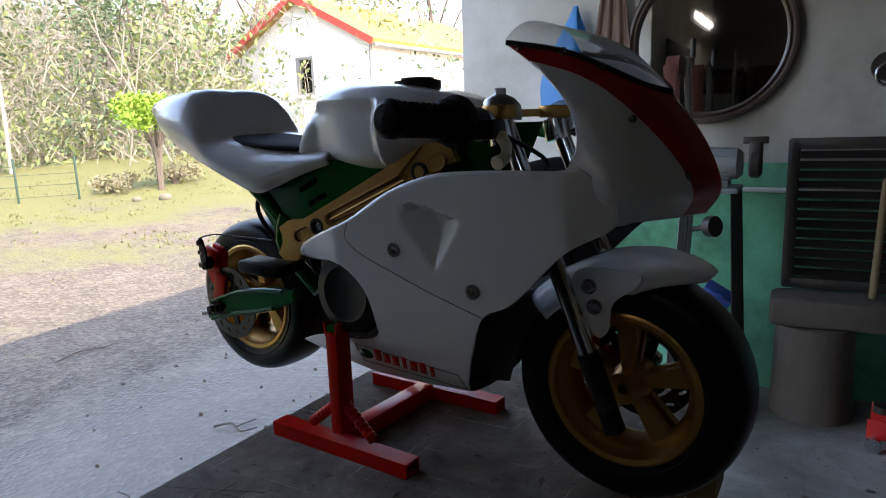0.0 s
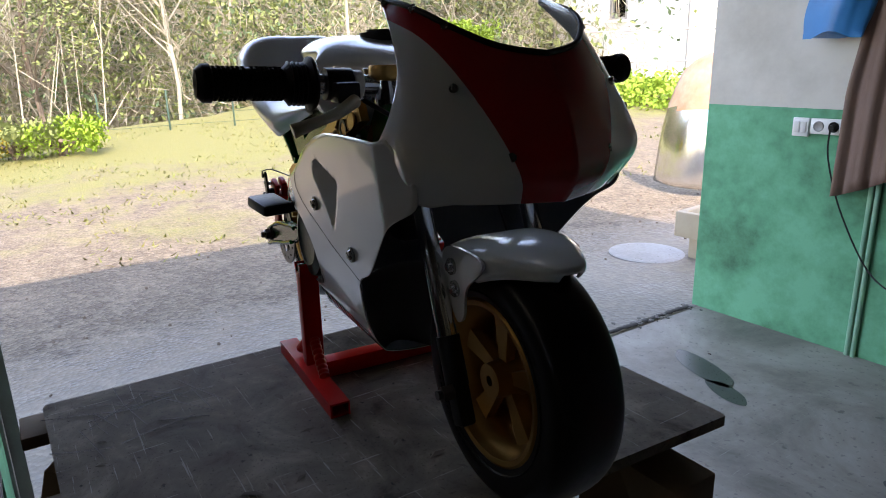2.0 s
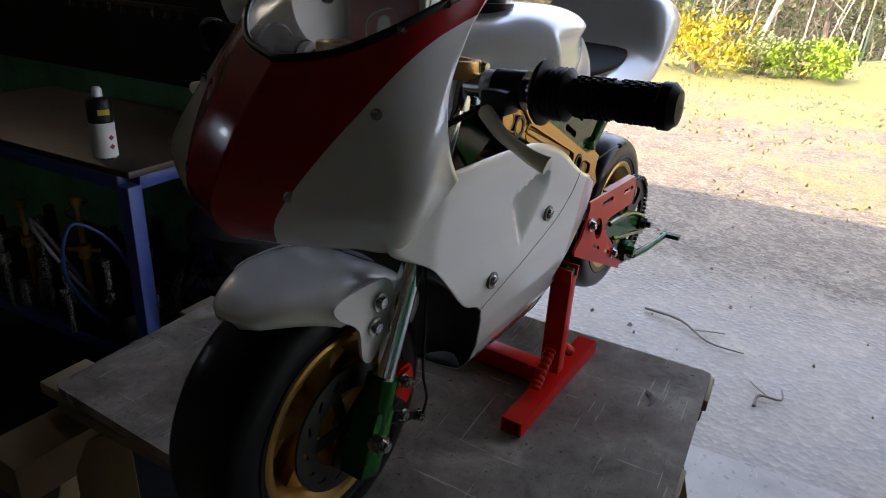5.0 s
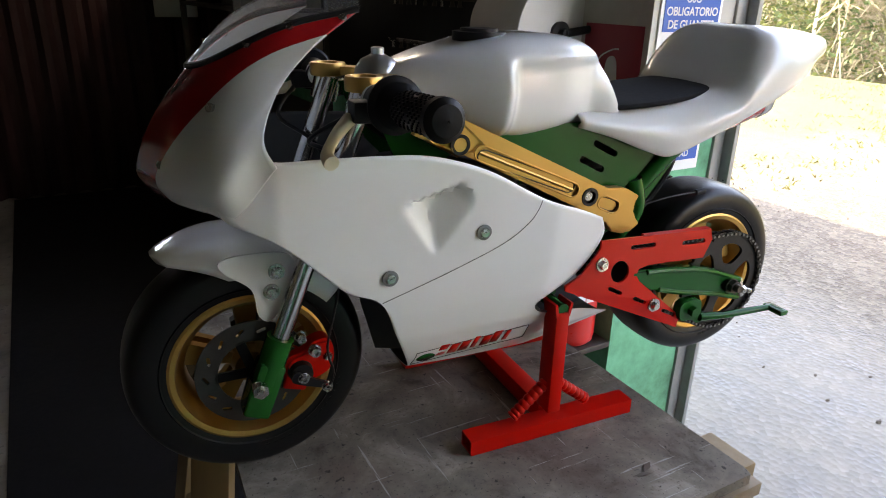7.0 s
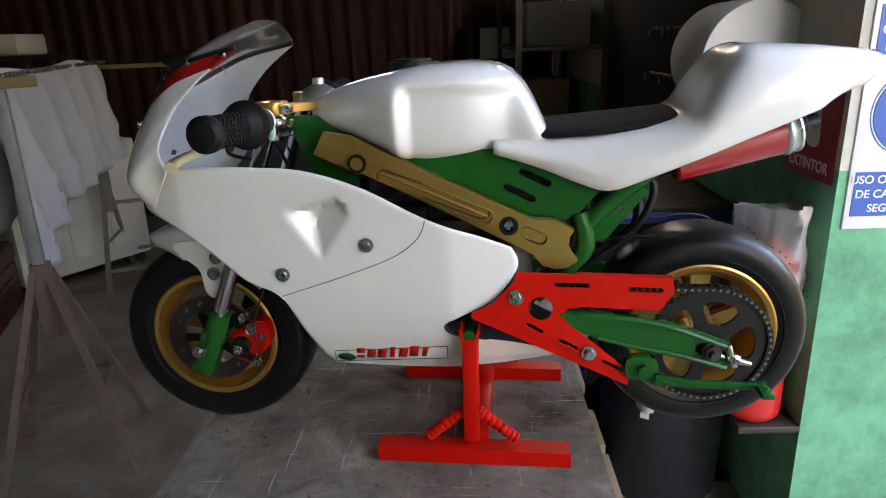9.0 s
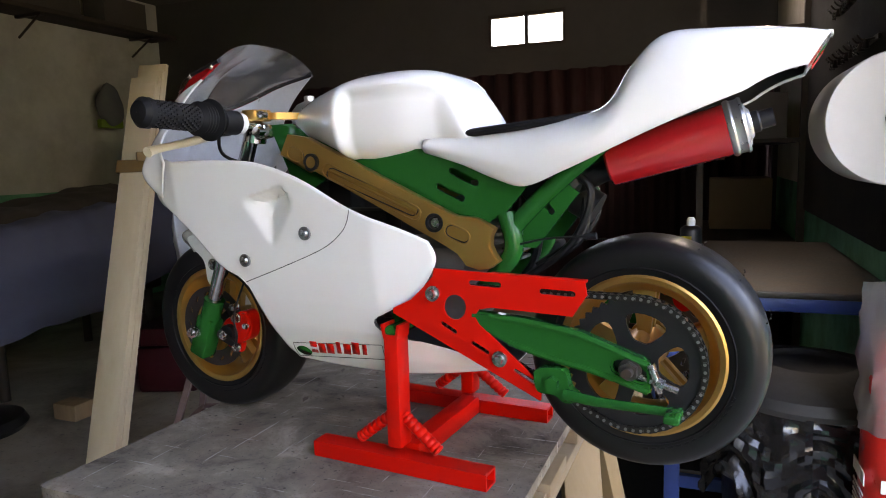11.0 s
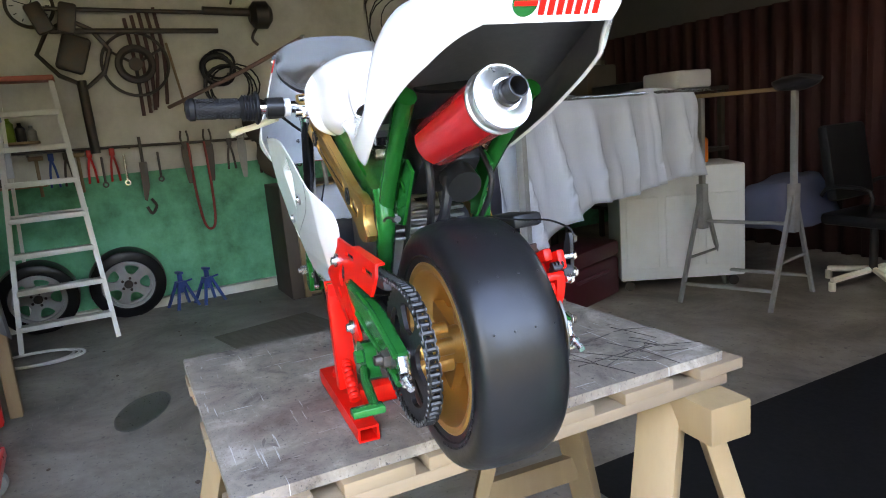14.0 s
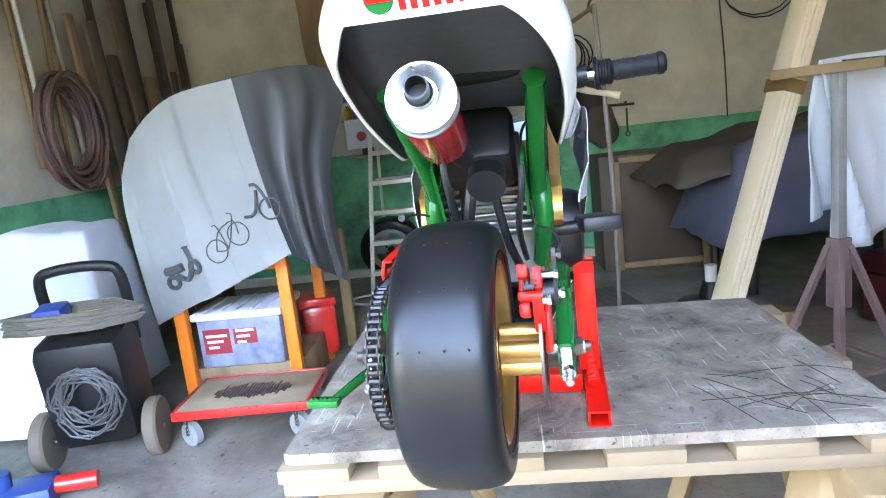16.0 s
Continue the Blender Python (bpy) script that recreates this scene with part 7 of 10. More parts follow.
for p, sz, rt, mt, lb in (((-0.02, -0.03, 0.405), (0.17, 0.15, 0.15), 8, CARDBOARD, "open cardboard box of scrap"), ((0.0, 0.0, 0.235), (0.2, 0.16, 0.08), 4, PINKSTEEL, "grey metal box of scrap"), ((-0.01, 0.0, 0.165), (0.2, 0.15, 0.055), 4, CARDBOARD, "brown wooden board on the stand")):
    bm = mesh()
    box(bm, sz, (0, 0, 0), bevel=0.004)
    tagged(part("scrap_box", bm, mt, m=room(0.15 + p[0], 2.33 + p[1], p[2], rt)), lb, "box", "boxes on the stand")
bm = mesh()
box(bm, (0.13, 0.08, 0.1), (0, 0, 0), (20, 30, 0), 0.01)
for k in range(2):
    rod(bm, (-0.02 + 0.04 * k, -0.05, 0.02), (-0.02 + 0.04 * k, -0.06, 0.02), 0.014)
tagged(part("blue_motor_part", bm, BLUE, m=room(0.2, 2.25, 0.55)), "blue painted machine part on the stand", "machine part")
# chopping block with slab and louvred panel
bm = mesh()
lathe_z(bm, [(0.17, 0), (0.165, 0.2), (0.16, 0.42)], 26)
for v in bm.verts:
    r = 1 + 0.06 * noise.noise(Vector((v.co.x * 7, v.co.y * 7, v.co.z * 2)))
    v.co.x *= r
    v.co.y *= r
tagged(part("chopping_block", bm, BARK, m=room(0.60, 2.46)), "upright log used as a chopping block", "log")
bm = mesh()
box(bm, (0.46, 0.24, 0.12), (0, 0, 0.06), bevel=0.02)
bmesh.ops.subdivide_edges(bm, edges=bm.edges, cuts=3, use_grid_fill=True)
for v in bm.verts:
    v.co += Vector((0, 0, 0.012 * noise.noise(v.co * 14)))
tagged(part("wood_slab", bm, BARK, m=room(0.64, 2.46, 0.425, 2)), "dark rough timber slab lying on the log", "timber")
lv = thing("louvred_panel", "dark louvred shutter panel leaning on the wall", "shutter", room(0.80, 2.60, 0.55))
bm = mesh()
for x in (-0.33, 0.33):
    box(bm, (0.05, 0.04, 0.68), (x, 0, 0.34), bevel=0.006)
for z in (0.02, 0.66):
    box(bm, (0.7, 0.04, 0.05), (0, 0, z), bevel=0.006)
part("frame", bm, DARKMETAL, lv)
for k in range(13):
    bm = mesh()
    box(bm, (0.61, 0.045, 0.008), (0, 0, 0.07 + 0.045 * k), (35, 0, 0))
    part("slat", bm, DARKMETAL, lv)
bm = mesh()
rod(bm, (0.80, 2.42, 0.56), (0.83, 2.6, 1.06), 0.016)
tagged(part("shovel_stick", bm, PINE, m=ROOM), "wooden shovel stick leaning upright", "stick")
hk = thing("wall_pulley", "dark round iron pulley with ring hook", "pulley", room(0.80, VW - 0.03, 1.53))
bm = mesh()
rod(bm, (0, 0.03, 0), (0, -0.03, 0), 0.06, seg=24)
part("wheel", bm, DARKMETAL, hk)
bm = mesh()
tube(bm, [(0.04 * math.cos(a), -0.045, -0.035 + 0.045 * math.sin(a)) for a in (2 * math.pi * k / 14 for k in range(14))], 0.008, 2, 8, True, True)
part("ring", bm, STEEL, hk)
tj = thing("trolley_jack", "red low trolley jack on the floor", "jack", room(1.06, 2.22, 0, -8))
bm = mesh()
for y in (-0.10, 0.10):
    box(bm, (0.5, 0.012, 0.08), (0, y, 0.09), bevel=0.004)
box(bm, (0.14, 0.2, 0.05), (-0.12, 0, 0.13), bevel=0.008)
part("body", bm, EXTRED, tj)
bm = mesh()
box(bm, (0.28, 0.1, 0.03), (0.02, 0, 0.14), (0, -6, 0), 0.005)
rod(bm, (-0.2, 0, 0.13), (-0.2, 0, 0.16), 0.04)
part("lift_arm", bm, DARKMETAL, tj)
for x in (-0.22, 0.22):
    for y in (-0.12, 0.12):
        bm = mesh()
        rod(bm, (x, y - 0.015, 0.03), (x, y + 0.015, 0.03), 0.03, seg=18)
        part("wheel", bm, STEEL, tj)

# ---- front wall: signs, roll, extinguisher, bin ----
sp = thing("safety_sign", "white panel of blue mandatory safety signs", "sign", room(-1.035, -0.597, 0.98))
bm = mesh()
box(bm, (0.245, 0.006, 0.90), (0, 0, 0.45), bevel=0.001)
part("panel", bm, WHITEPAINT, sp)
def face(x, z, off=0.0045):
    return pose(x, off, z, 90, 0, 180)
for z0, lines in ((0.032, ("USO OBLIGATORIO", "DE CALZADO DE", "SEGURIDAD")), (0.398, ("USO", "OBLIGATORIO", "DE GUANTES"))):
    bm = mesh()
    box(bm, (0.22, 0.002, 0.105), (0, 0.004, z0 + 0.052))
    pl = part("text_plate", bm, SIGNBLUE, sp, "blue text plate")
    for k, ln in enumerate(lines):
        words("lettering", ln, 0.027 if z0 < 0.2 else 0.031, PAPER, pl, face(0, z0 + 0.086 - 0.034 * k, 0.0052))
for zc in (0.27, 0.68):
    bm = mesh()
    rod(bm, (0, 0.003, zc), (0, 0.0055, zc), 0.092, seg=48)
    rd = part("roundel", bm, SIGNBLUE, sp, "blue round pictogram")
    bm = mesh()
    lathe(bm, [(0.097, 0.003), (0.097, 0.0045), (0.099, 0.0045), (0.099, 0.003)], 48, pose(0, 0, zc))
    part("ring", bm, SIGNBLUE, rd)
    bm = mesh()
    if zc < 0.4:
        o = curve2([(0.03, 0.05), (-0.02, 0.055), (-0.025, 0.0), (-0.05, -0.03), (-0.05, -0.055), (0.03, -0.055), (0.035, -0.02)], 4)
    else:
        o = curve2([(0.03, -0.06), (0.035, 0.01), (0.055, 0.03), (0.03, 0.045), (0.015, 0.06), (-0.01, 0.06), (-0.03, 0.045), (-0.035, -0.06)], 4)
    plate(bm, o, 0.0056, 0.0066, m=pose(0, 0, zc))
    part("pictogram", bm, PAPER, rd)
es = thing("extinguisher_sign", "red fire extinguisher sign with white pictogram", "sign", ROOM @ pose(-0.8885, -0.735, 1.08, 0, 0, 90))
bm = mesh()
box(bm, (0.23, 0.004, 0.31), (0, 0, 0.155), bevel=0.001)
part("panel", bm, SIGNRED, es)
words("lettering", "EXTINTOR", 0.038, PAPER, es, pose(0, -0.0026, 0.032, 90, 0, 0))
bm = mesh()
plate(bm, curve2([(-0.022, 0.09), (0.036, 0.085), (0.03, 0.18), (0.022, 0.215), (0.006, 0.225), (-0.012, 0.215), (-0.02, 0.18)], 4), -0.003, -0.002)
part("pictogram", bm, PAPER, es)
bm = mesh()
tube(bm, [(-0.03, -0.0028, 0.11), (-0.055, -0.0028, 0.17), (-0.045, -0.0028, 0.215), (0.0, -0.0028, 0.24), (0.03, -0.0028, 0.245)], 0.0025, 6, 5)
part("hose_line", bm, PAPER, es)
# paper roll dispenser
pr = thing("paper_roll", "big white workshop paper roll on a wall arm", "paper roll", room(-0.80, -0.87, 1.36))
bm = mesh()
lathe(bm, [(0.03, 0.0), (0.149, 0.0), (0.152, -0.004), (0.152, -0.25), (0.149, -0.254), (0.03, -0.254)], 56)
part("roll", bm, PAPER, pr)
bm = mesh()
rod(bm, (0, -0.27, 0), (0, 0.035, 0), 0.012)
rod(bm, (0, 0.0, 0), (0, 0.012, 0), 0.032)
rod(bm, (0, 0.03, 0), (-0.17, 0.03, 0.02), 0.012)
rod(bm, (0, -0.265, 0), (-0.17, -0.265, 0.02), 0.012)
part("arm", bm, BLACK, pr)
bm = mesh()
for k in range(3):
    tube(bm, [(-0.15, 0.10 + 0.02 * k + 0.05 * math.cos(a), 0.25 + 0.1 * math.sin(a)) for a in (2 * math.pi * j / 16 for j in range(16))], 0.006, 2, 6, True, True)
tagged(part("cable_coil", bm, BLACK, m=room(-0.72, -0.98, 1.36)), "black cable coil hanging on the wall", "cable")
# extinguisher in a bag
ei = thing("fire_extinguisher", "red fire extinguisher under a cloudy plastic bag", "fire extinguisher", room(-0.79, -0.68, 0.44))
bm = mesh()
lathe_z(bm, [(0.06, 0), (0.072, 0.012), (0.075, 0.03), (0.075, 0.40), (0.066, 0.45), (0.035, 0.485), (0.022, 0.49), (0.022, 0.51)], 32)
part("cylinder", bm, EXTRED, ei)
bm = mesh()
for k in range(3):
    box(bm, (0.03, 0.002, 0.028), (-0.035 + 0.035 * k, 0.0745, 0.17))
    box(bm, (0.002, 0.03, 0.028), (0.0748, -0.035 + 0.035 * k, 0.17))
for k in range(7):
    box(bm, (0.002, 0.09, 0.005), (0.075, 0.0, 0.135 - 0.012 * k))
part("label", bm, PAPER, ei, "pale instruction label")
bm = mesh()
box(bm, (0.03, 0.1, 0.012), (0, 0.02, 0.54), (15, 0, 0), 0.003)
box(bm, (0.03, 0.09, 0.012), (0, 0.02, 0.515), (0, 0, 0), 0.003)
rod(bm, (0, 0, 0.49), (0, 0, 0.53), 0.016)
part("valve", bm, BLACK, ei)
bm = mesh()
rows = []
for i in range(15):
    t = i / 14
    row = []
    for k in range(30):
        a = 2 * math.pi * k / 30
        r = 0.081 + 0.010 * t * (1 - 0.3 * t) + 0.010 * math.sin(3 * a + 4 * t) * t + 0.007 * math.sin(9 * a + 6 * t) + 0.012 * noise.noise(Vector((4 * math.cos(a), 4 * math.sin(a), 7 * t)))
        row.append(Vector((r * math.cos(a) * (1 - 0.15 * t), r * math.sin(a) * (1 + 0.25 * t * t), 0.27 + 0.31 * t + 0.02 * math.sin(a) * t)))
    rows.append(row)
vs = sheet(bm, rows, closed=True)
part("plastic_bag", bm, POLY, ei, "crumpled translucent plastic bag", sharp=80)
bm = mesh()
box(bm, (0.12, 0.03, 0.03), (-0.06, 0, 0.3))
part("wall_bracket", bm, DARKMETAL, ei)
bm = mesh()
box(bm, (0.16, 0.16, 0.02), (-0.02, 0, -0.012), bevel=0.003)
part("foot_plate", bm, DARKMETAL, ei)
# bin with lid and black liner
bn = thing("waste_bin", "black waste drum with lid and shiny bin liner", "bin", room(-0.655, -1.0))
bn.scale = (0.87, 0.87, 0.96)
bm = mesh()
lathe_z(bm, [(0.2, 0), (0.215, 0.02), (0.235, 0.6), (0.24, 0.7)], 40)
part("drum", bm, BINBLACK, bn)
bm = mesh()
lathe_z(bm, [(0.27, 0.70), (0.275, 0.715), (0.265, 0.74), (0.2, 0.775), (0.13, 0.785), (0.12, 0.775), (0.1, 0.772)], 48)
part("lid", bm, mat("dusty_black_lid", (0.014, 0.0135, 0.013), 0.6, second=(0.045, 0.043, 0.04), scale=6, amount=0.7, fine=60, bump=0.2), bn, "dusty black lid")
bm = mesh()
rows = []
for i in range(20):
    t = i / 19
    row = []
    for k in range(96):
        a = 2 * math.pi * k / 96
        r = 0.262 + 0.03 * t + 0.024 * noise.noise(Vector((5 * math.cos(a), 5 * math.sin(a), 6 * t))) + 0.020 * noise.noise(Vector((13 * math.cos(a), 13 * math.sin(a), 11 * t))) * min(1, 3 * t) + 0.010 * math.sin(17 * a + 3 * t) * t
        row.append(Vector((r * math.cos(a), r * math.sin(a), 0.705 - (0.25 + 0.06 * math.sin(7 * a)) * t)))
    rows.append(row)
sheet(bm, rows, closed=True)
part("bin_liner", bm, mat("shiny_black_film", (0.012, 0.012, 0.013), 0.16, second=(0.02, 0.02, 0.02), scale=10, fine=30, bump=0.5), bn, "shiny black bin liner", sharp=25)
bm = mesh()
box(bm, (0.03, 0.002, 0.03), (0.12, 0.205, 0.36), (0, 0, -30))
part("sticker", bm, PAPER, bn)
# blue bench with spray can and clutter
bb = thing("blue_workbench", "blue painted steel bench with cluttered lower tier", "workbench", room(-0.62, -1.72, 0, 0))
for x in (-0.3, 0.3):
    for y in (-0.55, 0.55):
        bm = mesh()
        box(bm, (0.045, 0.045, 0.86), (x, y, 0.43), bevel=0.003)
        part("leg", bm, BLUE, bb)
for z in (0.3, 0.865):
    for y in (-0.55, 0.55):
        bm = mesh()
        box(bm, (0.56, 0.04, 0.04), (0, y, z), bevel=0.003)
        part("rail", bm, BLUE, bb)
    for x in (-0.3, 0.3):
        bm = mesh()
        box(bm, (0.04, 1.06, 0.04), (x, 0, z), bevel=0.003)
        part("rail", bm, BLUE, bb)
bm = mesh()
box(bm, (0.64, 1.16, 0.02), (0, 0, 0.895), bevel=0.003)
part("top", bm, DARKMETAL, bb, "dark worn bench top")
bm = mesh()
box(bm, (0.6, 1.1, 0.012), (0, 0, 0.325))
part("lower_tier", bm, DARKMETAL, bb)
wd = thing("spray_can", "white and dark aerosol can standing on the bench", "spray can", room(-0.36, -1.30, 0.905))
bm = mesh()
lathe_z(bm, [(0.031, 0), (0.033, 0.003), (0.033, 0.005)], 28)
part("base_rim", bm, STEEL, wd)
bm = mesh()
lathe_z(bm, [(0.0325, 0.005), (0.0325, 0.1)], 28)
part("lower_body", bm, PAPER, wd, "white lower half with warning marks")
bm = mesh()
lathe_z(bm, [(0.0325, 0.1), (0.0325, 0.152), (0.03, 0.16), (0.02, 0.168)], 28)
part("upper_body", bm, BLACK, wd, "dark upper half with yellow badge")
bm = mesh()
lathe_z(bm, [(0.013, 0.165), (0.013, 0.185), (0.009, 0.193)], 20)
part("cap", bm, WHITEPAINT, wd)
bm = mesh()
for k in range(4):
    a = radians(60 + 12 * k)
for z, w in ((0.13, 0.03),):
    box(bm, (0.03, 0.003, 0.014), (0.012, 0.0315, z), (0, 0, -20))
part("badge", bm, YELLOW, wd)
bm = mesh()
for z in (0.06, 0.035):
    box(bm, (0.011, 0.002, 0.011), (0.0, 0.0325, z), (0, 45, 0))
part("warning_mark", bm, SIGNRED, wd)
rg = random.Random(12)
for k in range(12):
    bm = mesh()
    kind = k % 3
    if kind == 0:
        tube(bm, [(rg.uniform(-0.12, 0.12), rg.uniform(-0.1, 0.1), 0.02 + 0.05 * j) for j in range(4)], 0.008, 5, 7)
    elif kind == 1:
        rod(bm, (0, 0, 0), (rg.uniform(-0.05, 0.05), 0.05, 0.16), 0.03, 0.02)
        rod(bm, (0.05, 0, 0.0), (0.05, 0, 0.1), 0.018)
    else:
        box(bm, (0.12, 0.1, 0.09), (0, 0, 0.045), bevel=0.008)
        rod(bm, (0, -0.03, 0.09), (0, -0.03, 0.15), 0.012)
    tagged(part("workshop_clutter", bm, (DARKMETAL, STEEL, BLACK)[k % 3], m=room(-0.84 + 0.16 * (k % 4), -2.15 + 0.42 * (k // 4), 0.335)), "dark tools and fittings on the bench tier", "tools", "clutter on the bench")
rg = random.Random(41)
for k in range(7):
    bm = mesh()
    h = rg.uniform(0.2, 0.4)
    lathe_z(bm, [(0.010, 0), (0.010, h * 0.45), (0.020, h * 0.47), (0.020, h * 0.58), (0.009, h * 0.6), (0.009, h * 0.9), (0.015, h * 0.92), (0.015, h)], 16)
    rod(bm, (-0.05, 0, h * 0.53), (0.05, 0, h * 0.53), 0.007, seg=10)
    tagged(part("pipe_fitting", bm, STEEL if k % 3 else GOLD, m=room(-0.42 + 0.07 * (k % 3), -1.26 - 0.1 * k, 0.333, 40 * k)), "upright metal pipe fitting on the bench tier", "pipe fitting", "fittings on the bench")
for k in range(2):
    bm = mesh()
    tube(bm, [(0, 0, 0), (0.10, 0.03, 0.06), (0.16, -0.04, 0.22), (0.08, -0.10, 0.34), (-0.02, -0.06, 0.25), (-0.06, 0.02, 0.05)], 0.006, 8, 8)
    tagged(part("air_hose", bm, (BLUE, GREYMETAL)[k], m=room(-0.40, -1.35 - 0.25 * k, 0.34, 60 * k)), "thin looped air hose on the bench tier", "hose", "hoses on the bench")
# near-black panel added to keep the wall dim beside the paper roll, with rows of fittings
CARTON_GREY = mat("dimmed_carton_board", (0.13, 0.125, 0.12), 0.85, second=(0.09, 0.085, 0.08), scale=8, fine=90, bump=0.2)
rack = thing("dark_fittings_panel", "dark panel added for the dim wall, hung with small metal fittings", "wall rack", room(-0.888, -2.1, 1.0))
bm = mesh()
box(bm, (0.018, 1.58, 1.15), (0.010, 0, 0.575), bevel=0.003)
part("board", bm, mat("dim_wall_panel", (0.020, 0.018, 0.017), 0.8, second=(0.032, 0.029, 0.026), scale=5, amount=0.7, fine=90, bump=0.2, spec=0.2), rack)
rng = random.Random(31)
for z in (0.26, 0.44, 0.62, 0.80):
    bm = mesh()
    box(bm, (0.010, 0.62, 0.016), (0.024, 0.36, z), bevel=0.002)
    part("rail", bm, DARKMETAL, rack)
    for k in range(9):
        y = 0.08 + 0.068 * k + rng.uniform(-0.01, 0.01)
        bm = mesh()
        tube(bm, [(0.026, y, z), (0.060, y, z - 0.004), (0.075, y, z + 0.012)], 0.0032, 4, 6)
        rod(bm, (0.052, y, z - 0.030), (0.052, y, z - 0.002), rng.uniform(0.006, 0.012), 0.005, seg=10)
        part("fitting", bm, STEEL if k % 3 == 0 else DARKMETAL, rack)
# dark shelving with boxes in the corner behind the bench
sh = thing("corner_shelving", "dark steel shelving in the corner", "shelving", room(-0.62, -3.6))
for x in (-0.24, 0.24):
    for y in (-0.7, 0.7):
        bm = mesh()
        box(bm, (0.035, 0.035, 2.1), (x, y, 1.05))
        part("upright", bm, DARKMETAL, sh)
for z in (0.25, 0.8, 1.35, 1.9):
    bm = mesh()
    box(bm, (0.5, 1.45, 0.02), (0, 0, z))
    part("shelf", bm, DARKMETAL, sh)
# CARTON_GREY is a pale carton with the corner's dimness put into its colour
for y, z, h, mt, lb in ((-0.4, 0.26, 0.3, CARDBOARD, "cardboard box on the shelving"), (0.3, 0.26, 0.25, DARKRED, "dark plastic crate on the shelving"), (-0.3, 0.81, 0.32, CARDBOARD, "cardboard box on the shelving"), (0.35, 1.36, 0.24, CARTON_GREY, "pale carton on the shelving, dimmed to grey"), (-0.35, 1.36, 0.25, BLACK, "black plastic case on the shelving")):
    bm = mesh()
    box(bm, (0.36, 0.42, h), (0, 0, h / 2), bevel=0.006)
    tagged(part("carton", bm, mt, m=room(-0.62, -3.6 + y, z + 0.002)), lb, "box", "boxes on the shelving")
bm = mesh()
box(bm, (0.3, 0.006, 0.24), (0, 0, 0), bevel=0.001)
tagged(part("wall_notice", bm, PAPER, m=room(-0.40, -4.69, 1.36)), "pale notice on the dark wall", "notice")

# ---- back wall ----
UW = 5.0
ck = thing("wall_clock", "round white wall clock with dark rim", "clock", ROOM @ pose(UW, 0.65, 2.41, 0, 0, 90))
bm = mesh()
lathe(bm, [(0.14, 0.0), (0.142, 0.035), (0.155, 0.04), (0.165, 0.03), (0.165, 0.0)], 48)
part("rim", bm, DARKMETAL, ck)
bm = mesh()
rod(bm, (0, 0.005, 0), (0, 0.015, 0), 0.142, seg=48)
part("dial", bm, PAPER, ck)
for k in range(12):
    bm = mesh()
    a = radians(30 * k)
    box(bm, (0.022 if k % 3 else 0.03, 0.002, 0.006), (0.115 * math.cos(a), 0.017, 0.115 * math.sin(a)), (0, -30 * k, 0))
    part("hour_mark", bm, BLACK, ck)
for L, a, w in ((0.075, 115, 0.008), (0.105, 20, 0.006)):
    bm = mesh()
    box(bm, (L, 0.002, w), (L / 2 * math.cos(radians(a)), 0.02, L / 2 * math.sin(radians(a))), (0, -a, 0))
    part("hand", bm, BLACK, ck)


def on_back(v, z, off=0.03):
    return ROOM @ pose(UW - off, v, z, 0, 0, -90)     # local x runs to -v, local y into the wall
tr = thing("tool_rail", "long steel rail fixed along the wall", "rail", on_back(-0.15, 1.32, 0.06))
bm = mesh()
rod(bm, (-1.1, 0, 0.03), (1.12, 0, -0.02), 0.011)
for x in (-1.0, -0.3, 0.4, 1.05):
    rod(bm, (x, 0, 0), (x, 0.06, 0), 0.008)
part("bar", bm, DARKMETAL, tr)
rg = random.Random(21)
def hung(name, v, z, build, material, label, cat, off=0.07):
    bm = mesh()
    build(bm)
    return tagged(part(name, bm, material, m=on_back(v, z, off)), label, cat, "tools hung on the wall")
def pliers(bm):
    for s in (-1, 1):
        tube(bm, [(0.0, 0, 0.02), (s * 0.02, 0, -0.08), (s * 0.03, 0, -0.2)], 0.009, 4, 7)
    box(bm, (0.04, 0.015, 0.06), (0, 0, 0.03), bevel=0.006)
def hammer(bm):
    rod(bm, (0, 0, 0.02), (0.0, 0, -0.26), 0.012)
    box(bm, (0.1, 0.03, 0.035), (0, 0, 0.03), bevel=0.006)
def shears(bm):
    plate(bm, curve2([(-0.035, 0.02), (0.035, 0.02), (0.02, -0.25), (0, -0.28), (-0.02, -0.25)], 3), -0.004, 0.004)
    for s in (-1, 1):
        tube(bm, [(s * 0.01, 0, 0.0), (s * 0.03, 0, 0.08), (s * 0.02, 0, 0.15)], 0.008, 4, 7)
def saw(bm):
    plate(bm, [(-0.03, 0.0), (0.03, 0.0), (0.025, -0.2), (-0.01, -0.32), (-0.03, -0.3)], -0.002, 0.002)
    rod(bm, (0, 0, 0), (0, 0, 0.2), 0.012)
    tube(bm, [(0.02, 0, -0.3), (0.05, 0, -0.36), (0.01, 0, -0.42), (-0.02, 0, -0.36)], 0.012, 4, 7)
def wrench(bm):
    rod(bm, (0, 0, 0), (0, 0, -0.2), 0.009)
    lathe(bm, [(0.012, -0.006), (0.024, -0.006), (0.024, 0.006), (0.012, 0.006)], 16, pose(0, 0, -0.22))
